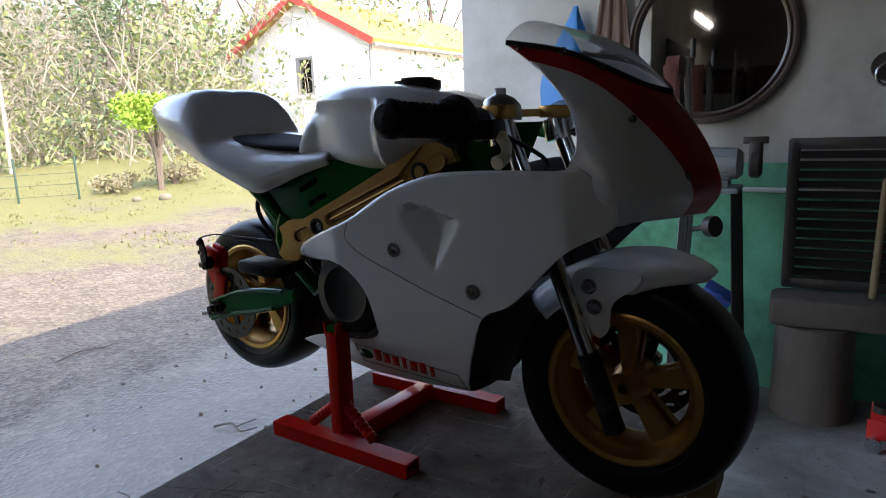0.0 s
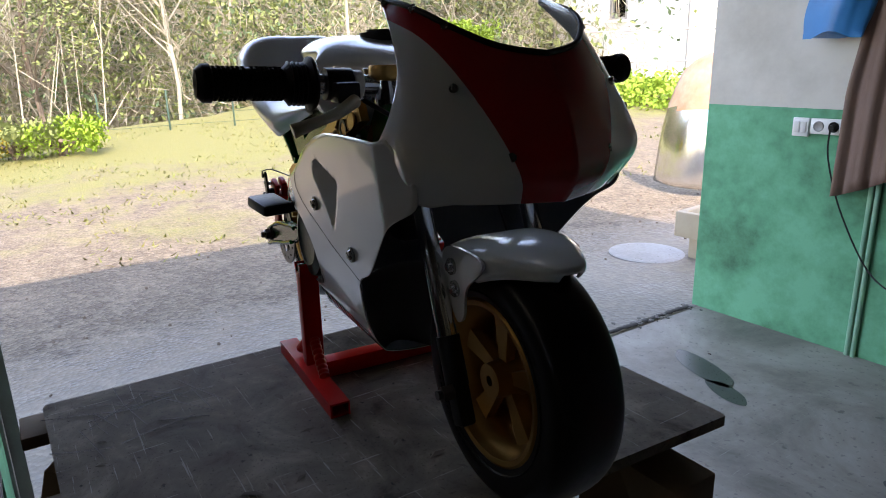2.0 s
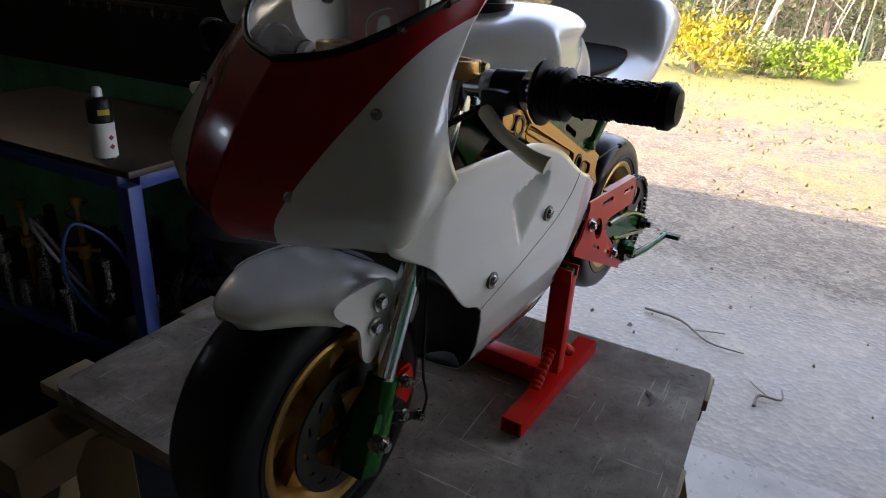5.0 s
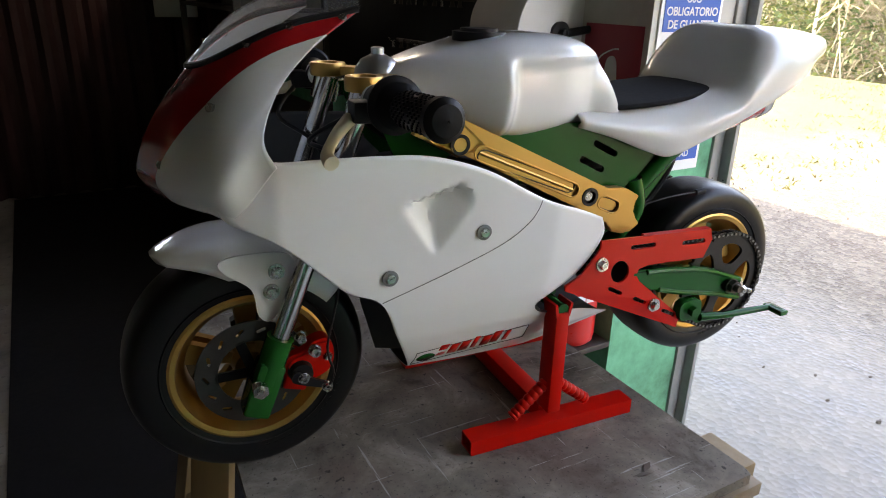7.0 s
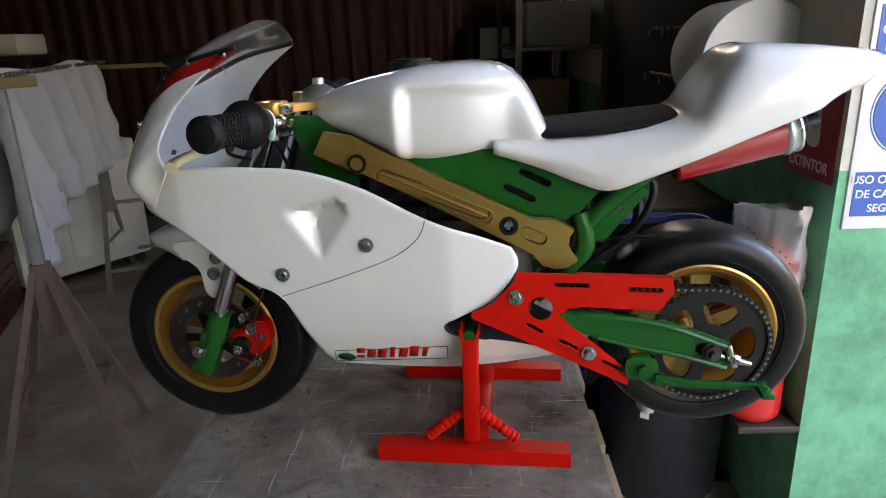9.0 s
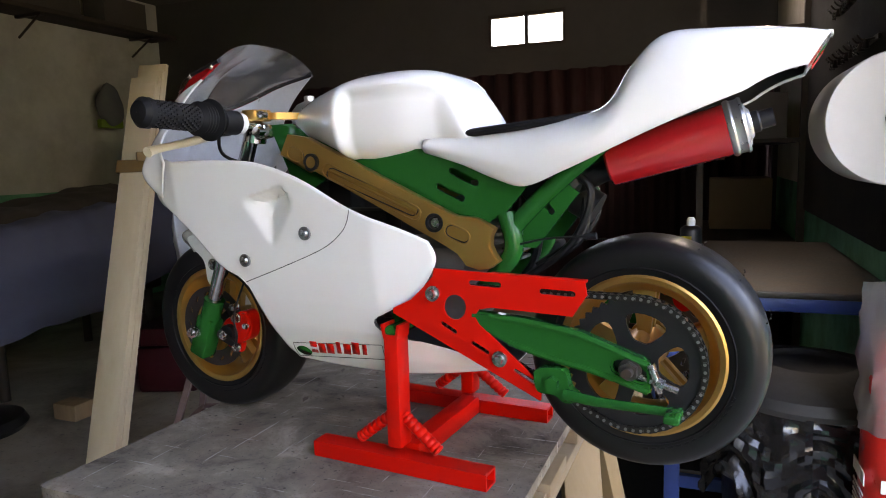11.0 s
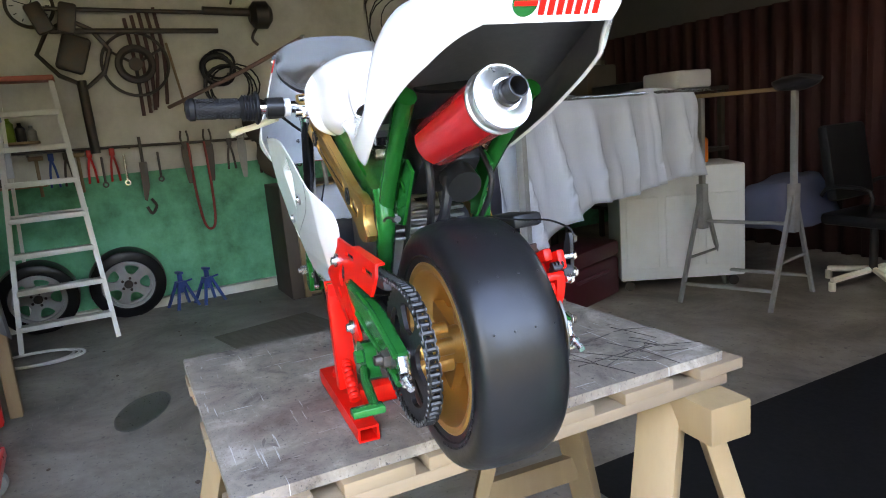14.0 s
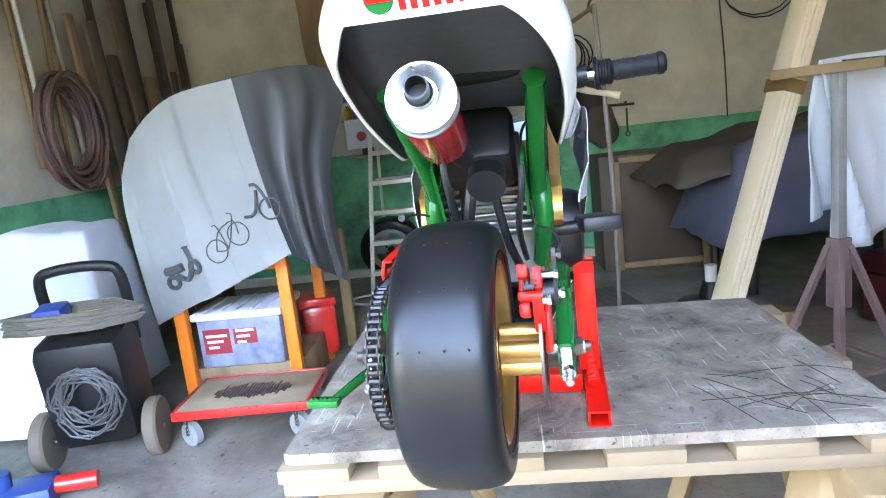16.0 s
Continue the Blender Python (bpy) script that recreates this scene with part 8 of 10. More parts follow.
tools = [(0.80, hammer, WOODOLD, "wooden handled hammer hung on the rail"), (0.70, pliers, BLUE, "blue handled pliers on the rail"), (0.60, pliers, DARKMETAL, "dark pliers on the rail"), (0.52, hammer, PINE, "hammer with pale handle on the rail"), (0.44, pliers, EXTRED, "red handled pliers on the rail"),
         (0.36, wrench, DARKMETAL, "dark wrench on the rail"), (0.28, pliers, EXTRED, "red handled cutters on the rail"), (0.2, wrench, STEEL, "steel wrench on the rail"), (0.07, saw, DARKMETAL, "dark saw with red grip hung on the wall"), (-0.05, wrench, DARKMETAL, "thin hook tool on the rail"),
         (-0.27, shears, DARKMETAL, "large tin shears hung on the rail"), (-0.45, shears, DARKMETAL, "old hedge shears hung on the rail"), (-0.62, pliers, DARKMETAL, "dark tongs on the rail"), (-0.72, shears, GREYMETAL, "grey trowel blade on the rail"), (-0.86, hammer, DARKMETAL, "dark hand tool on the rail"), (-1.2, wrench, DARKMETAL, "small iron pulley hung on the rail")]
for v, fn, mt, lb in tools:
    hung("hand_tool", v, 1.27 if fn is not saw else 1.2, fn, mt, lb, "tool")
def loop_strap(bm):
    tube(bm, [(-0.07, 0, 0.05), (-0.06, 0, -0.35), (-0.03, 0, -0.62), (0.02, 0, -0.68), (0.06, 0, -0.6), (0.07, 0, -0.3), (0.06, 0, 0.05)], 0.011, 6, 6)
hung("red_strap", -0.36, 1.27, loop_strap, mat("red_webbing", (0.3, 0.05, 0.04), 0.8, second=(0.18, 0.03, 0.03), scale=20), "long red strap hanging in a loop", "strap")
def axle(bm):
    rod(bm, (-0.85, 0, 0.04), (0.55, 0, 0.0), 0.016)
    rod(bm, (-0.75, 0, -0.12), (0.45, 0, -0.14), 0.02)
    rod(bm, (0.35, 0, 0.02), (0.75, 0, 0.0), 0.032)
    lathe(bm, [(0.001, -0.08), (0.06, -0.08), (0.11, -0.04), (0.11, 0.06), (0.06, 0.1), (0.001, 0.1)], 20, pose(0.82, 0, -0.02, 0, 0, 90))
    for x in (-0.8, -0.62):
        box(bm, (0.12, 0.08, 0.22), (x, 0, -0.03), (0, rg.uniform(-30, 30), 0), 0.02)
    tube(bm, [(0.78, 0, -0.1), (0.72, 0, -0.2), (0.76, 0, -0.26)], 0.012, 3, 6)
hung("rear_axle_part", -0.2, 2.33, axle, DARKMETAL, "rusty vehicle axle and shafts on the wall", "axle", 0.14)
def frame_diamond(bm):
    tube(bm, [(0, 0, 0.25), (0.25, 0, 0.02), (0.06, 0, -0.25), (-0.24, 0, 0.0)], 0.018, 2, 6, True, True)
    box(bm, (0.2, 0.06, 0.28), (0, 0, 0), (0, 20, 0), 0.03)
    rod(bm, (0.02, 0, -0.2), (0.03, 0, -0.75), 0.035)
hung("metal_bracket", 0.42, 2.05, frame_diamond, DARKMETAL, "diamond shaped iron bracket with motor parts", "bracket", 0.1)
def steering(bm):
    for r, w in ((0.24, 0.012), (0.12, 0.03)):
        tube(bm, [(r * math.cos(a), 0, r * math.sin(a)) for a in (2 * math.pi * k / 20 for k in range(20))], w, 2, 7, True, True)
    rod(bm, (0, -0.02, 0), (0, 0.02, 0), 0.05)
    for a in (0.5, 2.6, 4.7):
        rod(bm, (0, 0, 0), (0.24 * math.cos(a), 0, 0.24 * math.sin(a)), 0.01)
hung("steering_wheel", 0.0, 1.96, steering, DARKMETAL, "old steering wheel hung on the wall", "steering wheel")
def belts(bm):
    tube(bm, [(0, 0, 0.25), (0.03, 0, -0.1), (rg.uniform(-0.05, 0.05), 0, -0.5)], 0.014, 4, 6)
hung("leather_strap", -0.08, 2.1, belts, mat("dark_red_leather", (0.08, 0.03, 0.025), 0.7, second=(0.04, 0.02, 0.015), scale=15), "dark leather strap hanging on the wall", "strap", 0.05)
for k in (-2, -1, 1, 2):
    hung("leather_strap", -0.08 + 0.055 * k, 2.1 - 0.02 * k, belts, bpy.data.materials["dark_red_leather"], "dark leather strap hanging on the wall", "strap", 0.05)
def coil(r, n, w):
    def f(bm):
        ks = [(r * rg.uniform(0.9, 1.08), rg.gauss(0, 0.02), rg.gauss(0, 0.02)) for k in range(n + 1)]
        pts = []
        for j in range(18 * n):
            k, t, a = j // 18, (j % 18) / 18, 2 * math.pi * j / 18
            rr, ox, oz = (p + (q - p) * t for p, q in zip(ks[k], ks[k + 1]))
            pts.append((ox + rr * math.cos(a), 0.01 * (k + t), oz + rr * 0.95 * math.sin(a)))
        tube(bm, pts, w, 2, 6, False)
    return f
hung("cable_coil", -0.69, 1.74, coil(0.2, 6, 0.007), BLACK, "coiled black cable hung on the wall", "cable", 0.1)
hung("cable_coil", -0.62, 1.9, coil(0.12, 9, 0.012), BLACK, "coiled dark welding cable on the wall", "cable", 0.1)
hung("hose_coil", -2.36, 2.24, coil(0.34, 2, 0.006), BLACK, "thin dark hose coil hung on the wall", "hose", 0.06)
hung("hose_coil", -2.36, 2.24, coil(0.22, 1, 0.005), BLACK, "thin dark cable coil hung on the wall", "cable", 0.05)
def stick(L, r, lean=0.0):
    return lambda bm: rod(bm, (0, 0, 0), (lean, 0, -L), r)
hung("wooden_rod", -0.25, 2.12, stick(0.55, 0.01, 0.08), WOODOLD, "thin wooden rod hung on the wall", "rod", 0.04)
def bagshape(bm):
    bmesh.ops.create_icosphere(bm, subdivisions=3, radius=0.16)
    for v in bm.verts:
        v.co *= 1 + 0.3 * noise.noise(v.co * 8)
        v.co.y *= 0.5
        v.co.x *= 0.9 - 0.6 * max(0, v.co.z)
        v.co.z = v.co.z * 1.2
hung("sack", -0.98, 1.15, bagshape, BROWNCLOTH, "lumpy grey-brown sack hanging on the wall", "sack", 0.12)
hung("tool_bag", -0.9, 1.45, bagshape, DARKMETAL, "dark tool bag hung on the wall", "bag", 0.1)
hung("net_bag", -4.0, 1.92, bagshape, COVERD, "grey mesh bag hanging on the wall", "bag", 0.12)
def lime(bm):
    box(bm, (0.26, 0.06, 0.08), (0, 0, -0.02), bevel=0.01)
hung("lime_tin", -4.0, 1.76, lime, LEAFC, "small lime green tin on the wall", "tin", 0.1)
def plank(bm):
    plate(bm, curve2([(-0.11, 0.5), (0.1, 0.5), (0.12, 0.0), (0.14, -0.45), (-0.08, -0.45), (-0.12, 0.0)], 3), -0.012, 0.012)
hung("brown_plank", 1.42, 2.35, plank, WOODOLD, "worn brown board hung on the wall", "board", 0.05)
def sausage(bm):
    tube(bm, [(0, 0, 0.2), (0.02, 0, 0.05), (-0.01, 0, -0.15), (0.01, 0, -0.28)], lambda t: 0.02 + 0.025 * math.sin(math.pi * t), 5, 10)
hung("purple_holder", 1.22, 2.2, sausage, mat("purple_cloth", (0.07, 0.05, 0.2), 0.8, second=(0.05, 0.03, 0.13), scale=10), "purple cloth bag holder hung on the wall", "bag", 0.06)
def cord(bm):
    tube(bm, [(0, 0, 0.7), (0.015, 0, 0.2), (0.05, 0, -0.4), (0.06, 0, -0.9)], 0.006, 5, 6)
hung("string_line", -2.0, 2.0, cord, DARKMETAL, "thin cord hanging down the wall", "cord", 0.02)
# shelf with tins beside the ladder
ws = thing("tin_shelf", "small wall shelf holding tins and bottles", "shelf", on_back(1.0, 1.42, 0.1))
bm = mesh()
box(bm, (0.5, 0.2, 0.02), (0, 0, 0))
part("board", bm, WOODOLD, ws)
bm = mesh()
box(bm, (0.5, 0.2, 0.02), (0, 0, -0.32))
part("board", bm, WOODOLD, ws)
for k in range(7):
    bm = mesh()
    h = rg.uniform(0.1, 0.22)
    lathe_z(bm, [(0.032, 0), (0.034, 0.01), (0.034, h - 0.04), (0.014, h - 0.02), (0.014, h)], 18)
    p = on_back(1.0, 1.432, 0.1) @ Matrix.Translation((-0.21 + 0.07 * k, 0, 0))
    tagged(part("tin", bm, (YELLOW, BLUE, PAPER, DARKMETAL, LEAFC, BLACK, GREYMETAL)[k], m=p), "small tin or bottle on the wall shelf", "tin", "tins on the shelf")
bm = mesh()
box(bm, (0.1, 0.06, 0.34), bevel=0.01)
for k in range(4):
    box(bm, (0.07, 0.01, 0.05), (0, -0.032, -0.12 + 0.08 * k), bevel=0.004)
tagged(part("tool_box_panel", bm, DARKMETAL, m=on_back(1.08, 1.28, 0.05)), "dark wall-mounted switch box", "box")
# ladder
ld = thing("step_ladder", "white paint-splashed aluminium step ladder", "ladder", room(4.32, 0.76, 0, 0))
LADM = mat("ladder_alu", (0.62, 0.6, 0.55), 0.5, 0.3, second=(0.45, 0.42, 0.36), scale=9, fine=80, bump=0.2)
for s in (-1, 1):
    bm = mesh()
    tube(bm, [(-0.1, s * 0.30, 0.0), (0.28, s * 0.17, 1.83)], 0.022, 1, 4, False)
    part("side_rail", bm, LADM, ld)
    bm = mesh()
    tube(bm, [(0.58, s * 0.27, 0.0), (0.30, s * 0.16, 1.8)], 0.016, 1, 4, False)
    part("rear_rail", bm, LADM, ld)
for k in range(7):
    t = (k + 0.7) / 7.6
    bm = mesh()
    w = 0.60 - 0.26 * t
    box(bm, (0.09, w, 0.036), (-0.1 + 0.38 * t + 0.02, 0, 1.83 * t), bevel=0.003)
    part("tread", bm, LADM, ld)
bm = mesh()
box(bm, (0.2, 0.38, 0.035), (0.3, 0, 1.85), bevel=0.006)
part("top_step", bm, mat("faded_red_tread", (0.4, 0.1, 0.06), 0.6, second=(0.3, 0.1, 0.07), scale=10), ld, "faded red top step")
for z in (0.35, 0.9):
    bm = mesh()
    rod(bm, (0.53 - 0.15 * z, -0.25, z), (0.53 - 0.15 * z, 0.25, z), 0.01)
    part("rear_bar", bm, LADM, ld)
bm = mesh()
box(bm, (0.02, 0.26, 0.24), bevel=0.004)
tagged(part("paint_tray", bm, FABRIC, m=room(4.55, 1.05, 1.3)), "pale tray with red mark hung in the ladder", "tray")
bm = mesh()
rod(bm, (-0.012, 0, 0), (-0.016, 0, 0), 0.04)
tagged(part("red_mark", bm, SIGNRED, m=room(4.55, 1.05, 1.28)), "round red mark on the tray", "mark")
bm = mesh()
box(bm, (0.16, 0.26, 0.1), (0, 0, 0.05), bevel=0.012)
tagged(part("blue_rag", bm, BLUE, m=room(4.5, 1.06, 1.56)), "dark blue rag lying on the ladder tread", "rag")
# car wheels
def car_wheel(m):
    w = thing("spare_wheel", "spare car wheel with grey steel rim leaning on the wall", "wheel", m, "spare car wheels")
    bm = mesh()
    lathe(bm, [(0.19, -0.07), (0.2, -0.085), (0.255, -0.085), (0.275, -0.07), (0.28, -0.04), (0.28, 0.04), (0.275, 0.07), (0.255, 0.085), (0.2, 0.085), (0.19, 0.07)], 56)
    part("tyre", bm, TYRE, w)
    bm = mesh()
    holes = [curve2([(r_ * math.cos(radians(72 * k + d)), r_ * math.sin(radians(72 * k + d))) for r_, d in ((0.09, -14), (0.15, -20), (0.155, 0), (0.15, 20), (0.09, 14))], 3) for k in range(5)]
    plate(bm, disc(0, 0, 0.192, 40), -0.05, -0.035, holes)
    lathe(bm, [(0.17, -0.075), (0.196, -0.075), (0.196, 0.07), (0.188, 0.07), (0.17, -0.03)], 48)
    part("rim", bm, GREYMETAL, w)
    bm = mesh()
    for k in range(5):
        a = 2 * math.pi * k / 5
        rod(bm, (0.05 * math.cos(a), -0.052, 0.05 * math.sin(a)), (0.05 * math.cos(a), -0.06, 0.05 * math.sin(a)), 0.011, seg=6)
    rod(bm, (0, -0.05, 0), (0, -0.065, 0), 0.032)
    part("hub", bm, DARKMETAL, w)
    return w
car_wheel(ROOM @ pose(4.80, 0.33, 0.276, 0, 0, -90) @ pose(0, 0, 0, 9, 0, 0))
car_wheel(ROOM @ pose(4.80, 0.95, 0.276, 0, 0, -90) @ pose(0, 0, 0, 9, 0, 0))
for v in (-0.05, -0.26):
    js = thing("jack_stand", "small dark blue axle jack stand", "jack stand", room(4.78, v, 0, 20), "jack stands by the wall")
    for sx in (-1, 1):
        for sy in (-1, 1):
            bm = mesh()
            tube(bm, [(sx * 0.09, sy * 0.09, 0), (sx * 0.025, sy * 0.025, 0.2)], 0.014, 1, 4, False)
            part("leg", bm, BLUE, js)
    bm = mesh()
    rod(bm, (0, 0, 0.12), (0, 0, 0.28), 0.02)
    box(bm, (0.09, 0.035, 0.02), (0, 0, 0.285), bevel=0.004)
    rod(bm, (0, -0.02, 0.2), (0, -0.1, 0.21), 0.008)
    box(bm, (0.07, 0.07, 0.05), (0, 0, 0.19))
    part("ratchet_post", bm, BLUE, js)
# old cabinet frame and tarped bench
cf = thing("old_cabinet", "dark brown wooden cabinet with pale frame", "cabinet", room(4.45, -1.25))
bm = mesh()
box(bm, (0.5, 0.85, 0.92), (0.05, 0, 0.46), bevel=0.006)
part("body", bm, mat("dark_veneer", (0.07, 0.048, 0.035), 0.6, second=(0.04, 0.028, 0.02), scale=5, fine=60, bump=0.2, stretch=(1, 1, 0.2)), cf)
for y in (-0.36, 0.3):
    bm = mesh()
    box(bm, (0.03, 0.05, 0.86), (-0.215, y, 0.44), bevel=0.004)
    part("stile", bm, WOODOLD, cf)
for z in (0.05, 0.88):
    bm = mesh()
    box(bm, (0.03, 0.61, 0.045), (-0.215, -0.03, z), bevel=0.004)
    part("cross_rail", bm, WOODOLD, cf)
tb = thing("tarped_machine", "low machine covered with blue-grey and brown tarps", "covered machine", room(3.55, -2.05, 0, 4))
def drape(bm, x0, x1, y0, y1, topf, drop, nx=26, ny=40, seed=0.0):
    rows = []
    for i in range(nx + 1):
        u = i / nx
        row = []
        for j in range(ny + 1):
            v = j / ny
            x, y = x0 + (x1 - x0) * u, y0 + (y1 - y0) * v
            e = min(u, 1 - u) * 2
            fr = min(1.0, min(u / 0.22, (1 - u) / 0.22, v / 0.12, (1 - v) / 0.12))
            n_ = noise.noise(Vector((x * 3 + seed, y * 3, 0))) * 0.05 + noise.noise(Vector((x * 9 + seed, y * 9, 2))) * 0.018
            z = topf(x, y) - drop * (1 - fr) ** 1.3 + n_
            row.append(Vector((x, y, z)))
        rows.append(row)
    sheet(bm, rows)
bm = mesh()
drape(bm, -0.5, 0.5, -1.05, 0.75, lambda x, y: 1.02 - 0.12 * y, 0.55, seed=1)
part("blue_tarp", bm, BLUECLOTH, tb, "creased blue-grey tarp", sharp=80, solid=0.004)
bm = mesh()
drape(bm, -0.3, 0.75, -1.15, 0.95, lambda x, y: 1.07 - 0.13 * y, 0.2, seed=5)
part("brown_tarp", bm, BROWNCLOTH, tb, "brown tarp lying on top", sharp=80, solid=0.004)
bm = mesh()
box(bm, (0.7, 1.4, 0.5), (0.1, -0.15, 0.68), bevel=0.02)
part("machine_body", bm, DARKMETAL, tb)
for x in (-0.2, 0.4):
    for y in (-0.75, 0.45):
        bm = mesh()
        rod(bm, (x, y, 0), (x, y, 0.45), 0.03)
        part("leg", bm, DARKMETAL, tb)
cb = thing("caster_base", "dark round base with fan and tins on the floor", "base", room(3.0, -1.25))
bm = mesh()
lathe_z(bm, [(0.2, 0.0), (0.22, 0.03), (0.2, 0.07), (0.08, 0.1), (0.05, 0.2)], 32)
part("base", bm, BLACK, cb)
bm = mesh()
lathe_z(bm, [(0.035, 0.2), (0.035, 0.3)], 18)
part("tin", bm, PAPER, cb)
bm = mesh()
box(bm, (0.16, 0.12, 0.09), (0, 0, 0.045), bevel=0.01)
tagged(part("wood_offcut", bm, WOODOLD, m=room(2.7, -1.55)), "short wooden offcut on the floor", "wood")
bm = mesh()
box(bm, (0.9, 0.7, 0.004), (0, 0, 0.002))
tagged(part("flat_cardboard", bm, mat("dirty_board", (0.17, 0.145, 0.11), 0.9, second=(0.10, 0.085, 0.065), scale=5, amount=0.8, fine=60, bump=0.3, stretch=(1, 6, 1)), m=room(3.3, -0.55, 0.0, 12)), "flat dirty brown board on the floor", "cardboard")
# slim upright pole beside the table
pl = thing("upright_pole", "slim grey steel pole standing on the floor", "pole", room(2.05, -0.52))
bm = mesh()
tube(bm, [(0.0, 0.0, 0.0), (0.0, -0.015, 0.9), (0.0, 0.02, 1.74)], 0.011, 6, 8)
part("shaft", bm, mat("dull_grey_tube", (0.15, 0.14, 0.125), 0.6, 0.3, second=(0.09, 0.075, 0.06), scale=14, fine=90, bump=0.2), pl)
bm = mesh()
rod(bm, (0, 0, 0), (0, 0, 0.012), 0.06)
part("foot", bm, DARKMETAL, pl)
bm = mesh()
tube(bm, [(0, 0.02, 1.73), (0.3, 0.25, 1.62), (0.7, 0.55, 1.50)], 0.01, 4, 7)
part("arm", bm, mat("rusty_tube", (0.1, 0.055, 0.04), 0.6, second=(0.06, 0.03, 0.02), scale=18), pl)

# ---- right side ----
# boards leaning on the trestle
PBOT, PTOP = ROOM @ Vector((1.625, -0.76, 0.0)), ROOM @ Vector((1.7235, -1.298, 1.707))
d = (PTOP - PBOT)
bw = thing("pine_boards", "bundle of pale pine boards taped together and leaning", "boards", Matrix.Translation(PBOT))
q = d.to_track_quat("Z", "X").to_matrix().to_4x4()
for k in range(4):
    bm = mesh()
    L = d.length * (1 - 0.02 * k)
    box(bm, (0.018, 0.125 - 0.012 * (k % 2), L), m=q @ Matrix.Translation((0.019 * k, 0.008 * (k % 2), L / 2 + 0.012)), bevel=0.002)
    part("board", bm, mat("pale_pine", (0.62, 0.51, 0.36), 0.65, second=(0.50, 0.38, 0.23), scale=5, amount=0.7, fine=60, bump=0.2, stretch=(1, 1, 0.12)) if k == 0 else bpy.data.materials["pale_pine"], bw)
bm = mesh()
box(bm, (0.084, 0.132, 0.05), m=q @ Matrix.Translation((0.028, 0.002, d.length * 0.755)))
part("tape", bm, mat("brown_tape", (0.2, 0.12, 0.05), 0.35, second=(0.16, 0.09, 0.04), scale=20), bw, "brown packing tape")


def trestle(m, material, label):
    t = thing("trestle_stand", label, "trestle", m, "tall trestle stands")
    bm = mesh()
    box(bm, (0.035, 0.035, 0.75), (0, 0, 0.95), bevel=0.002)
    for k in range(10):
        rod(bm, (-0.019, 0, 0.66 + 0.065 * k), (0.019, 0, 0.66 + 0.065 * k), 0.006, seg=8)
    part("post", bm, GREYMETAL, t, "grey perforated steel post")
    bm = mesh()
    box(bm, (0.06, 0.06, 0.26), (0, 0, 0.62), bevel=0.004)
    part("sleeve", bm, material, t)
    for k in range(4):
        a = radians(45 + 90 * k)
        bm = mesh()
        tube(bm, [(0.03 * math.cos(a), 0.03 * math.sin(a), 0.72), (0.3 * math.cos(a), 0.3 * math.sin(a), 0.0)], 0.016, 1, 4, False)
        part("leg", bm, material, t)
    for k in range(4):
        a, b = radians(45 + 90 * k), radians(135 + 90 * k)
        bm = mesh()
        rod(bm, (0.19 * math.cos(a), 0.19 * math.sin(a), 0.28), (0.19 * math.cos(b), 0.19 * math.sin(b), 0.28), 0.01, seg=6)
        part("brace", bm, material, t)
    return t
trestle(room(1.422, -1.205, 0, 20), PINKSTEEL, "tall trestle stand with pinkish primer legs")
h_tr = thing("trestle_stand", "wide grey steel trestle with two posts", "trestle", room(0, 0, 0), "tall trestle stands")
PA, PB = Vector((2.18, -3.14, 0)), Vector((1.66, -3.34, 0))
acr = Vector((-0.1, 0.5, 0)).normalized()
for q in (PA, PB):
    bm = mesh()
    box(bm, (0.032, 0.032, 0.78), tuple(q + Vector((0, 0, 0.92))), bevel=0.002)
    part("post", bm, GREYMETAL, h_tr)
    bm = mesh()
    box(bm, (0.055, 0.055, 0.3), tuple(q + Vector((0, 0, 0.6))), bevel=0.004)
    part("sleeve", bm, GREYMETAL, h_tr)
    for k in (-1, 1):
        bm = mesh()
        tube(bm, [q + Vector((0, 0, 0.68)) + acr * 0.02 * k, q + acr * 0.29 * k], 0.016, 1, 4, False)
        part("leg", bm, GREYMETAL, h_tr)
    bm = mesh()
    rod(bm, q + acr * 0.17 + Vector((0, 0, 0.28)), q - acr * 0.17 + Vector((0, 0, 0.28)), 0.01, seg=6)
    part("brace", bm, GREYMETAL, h_tr)
for z in (0.12, 0.5):
    for k in ((-1, 1) if z < 0.3 else (0,)):
        bm = mesh()
        o_ = acr * 0.24 * k + Vector((0, 0, z))
        rod(bm, PA + o_, PB + o_, 0.012, seg=6)
        part("stretcher", bm, GREYMETAL, h_tr)
bm = mesh()
box(bm, (0.05, 0.36, 0.035), (0, 0, 0), (0, 0, 0), 0.004)
tagged(part("wood_bar", bm, PINE, m=room(1.50, -1.2, 1.345, -40)), "short pine bar resting on the trestle", "bar")
bm = mesh()
a, b = Vector((1.52, -1.26, 1.36)), Vector((1.95, -2.95, 1.36))
rod(bm, a, b, 0.012)
tagged(part("steel_rod", bm, STEEL, m=ROOM), "thin steel rod carrying the sheet", "rod")
bm = mesh()
box(bm, (0.66, 0.04, 0.025), (1.93, -3.235, 1.323), (0, 0, 21), 0.003)
tagged(part("wood_batten", bm, PINE, m=ROOM), "pale wooden batten across the trestle posts", "batten")
bm = mesh()
bmesh.ops.create_icosphere(bm, subdivisions=3, radius=0.11)
for v in bm.verts:
    v.co *= 1 + 0.3 * noise.noise(v.co * 12)
    v.co = Vector((v.co.x * 1.4, v.co.y * 0.8, v.co.z * 0.42))
tagged(part("black_cloth", bm, BLACK, m=room(1.66, -3.34, 1.352)), "crumpled black cloth on the trestle", "cloth")
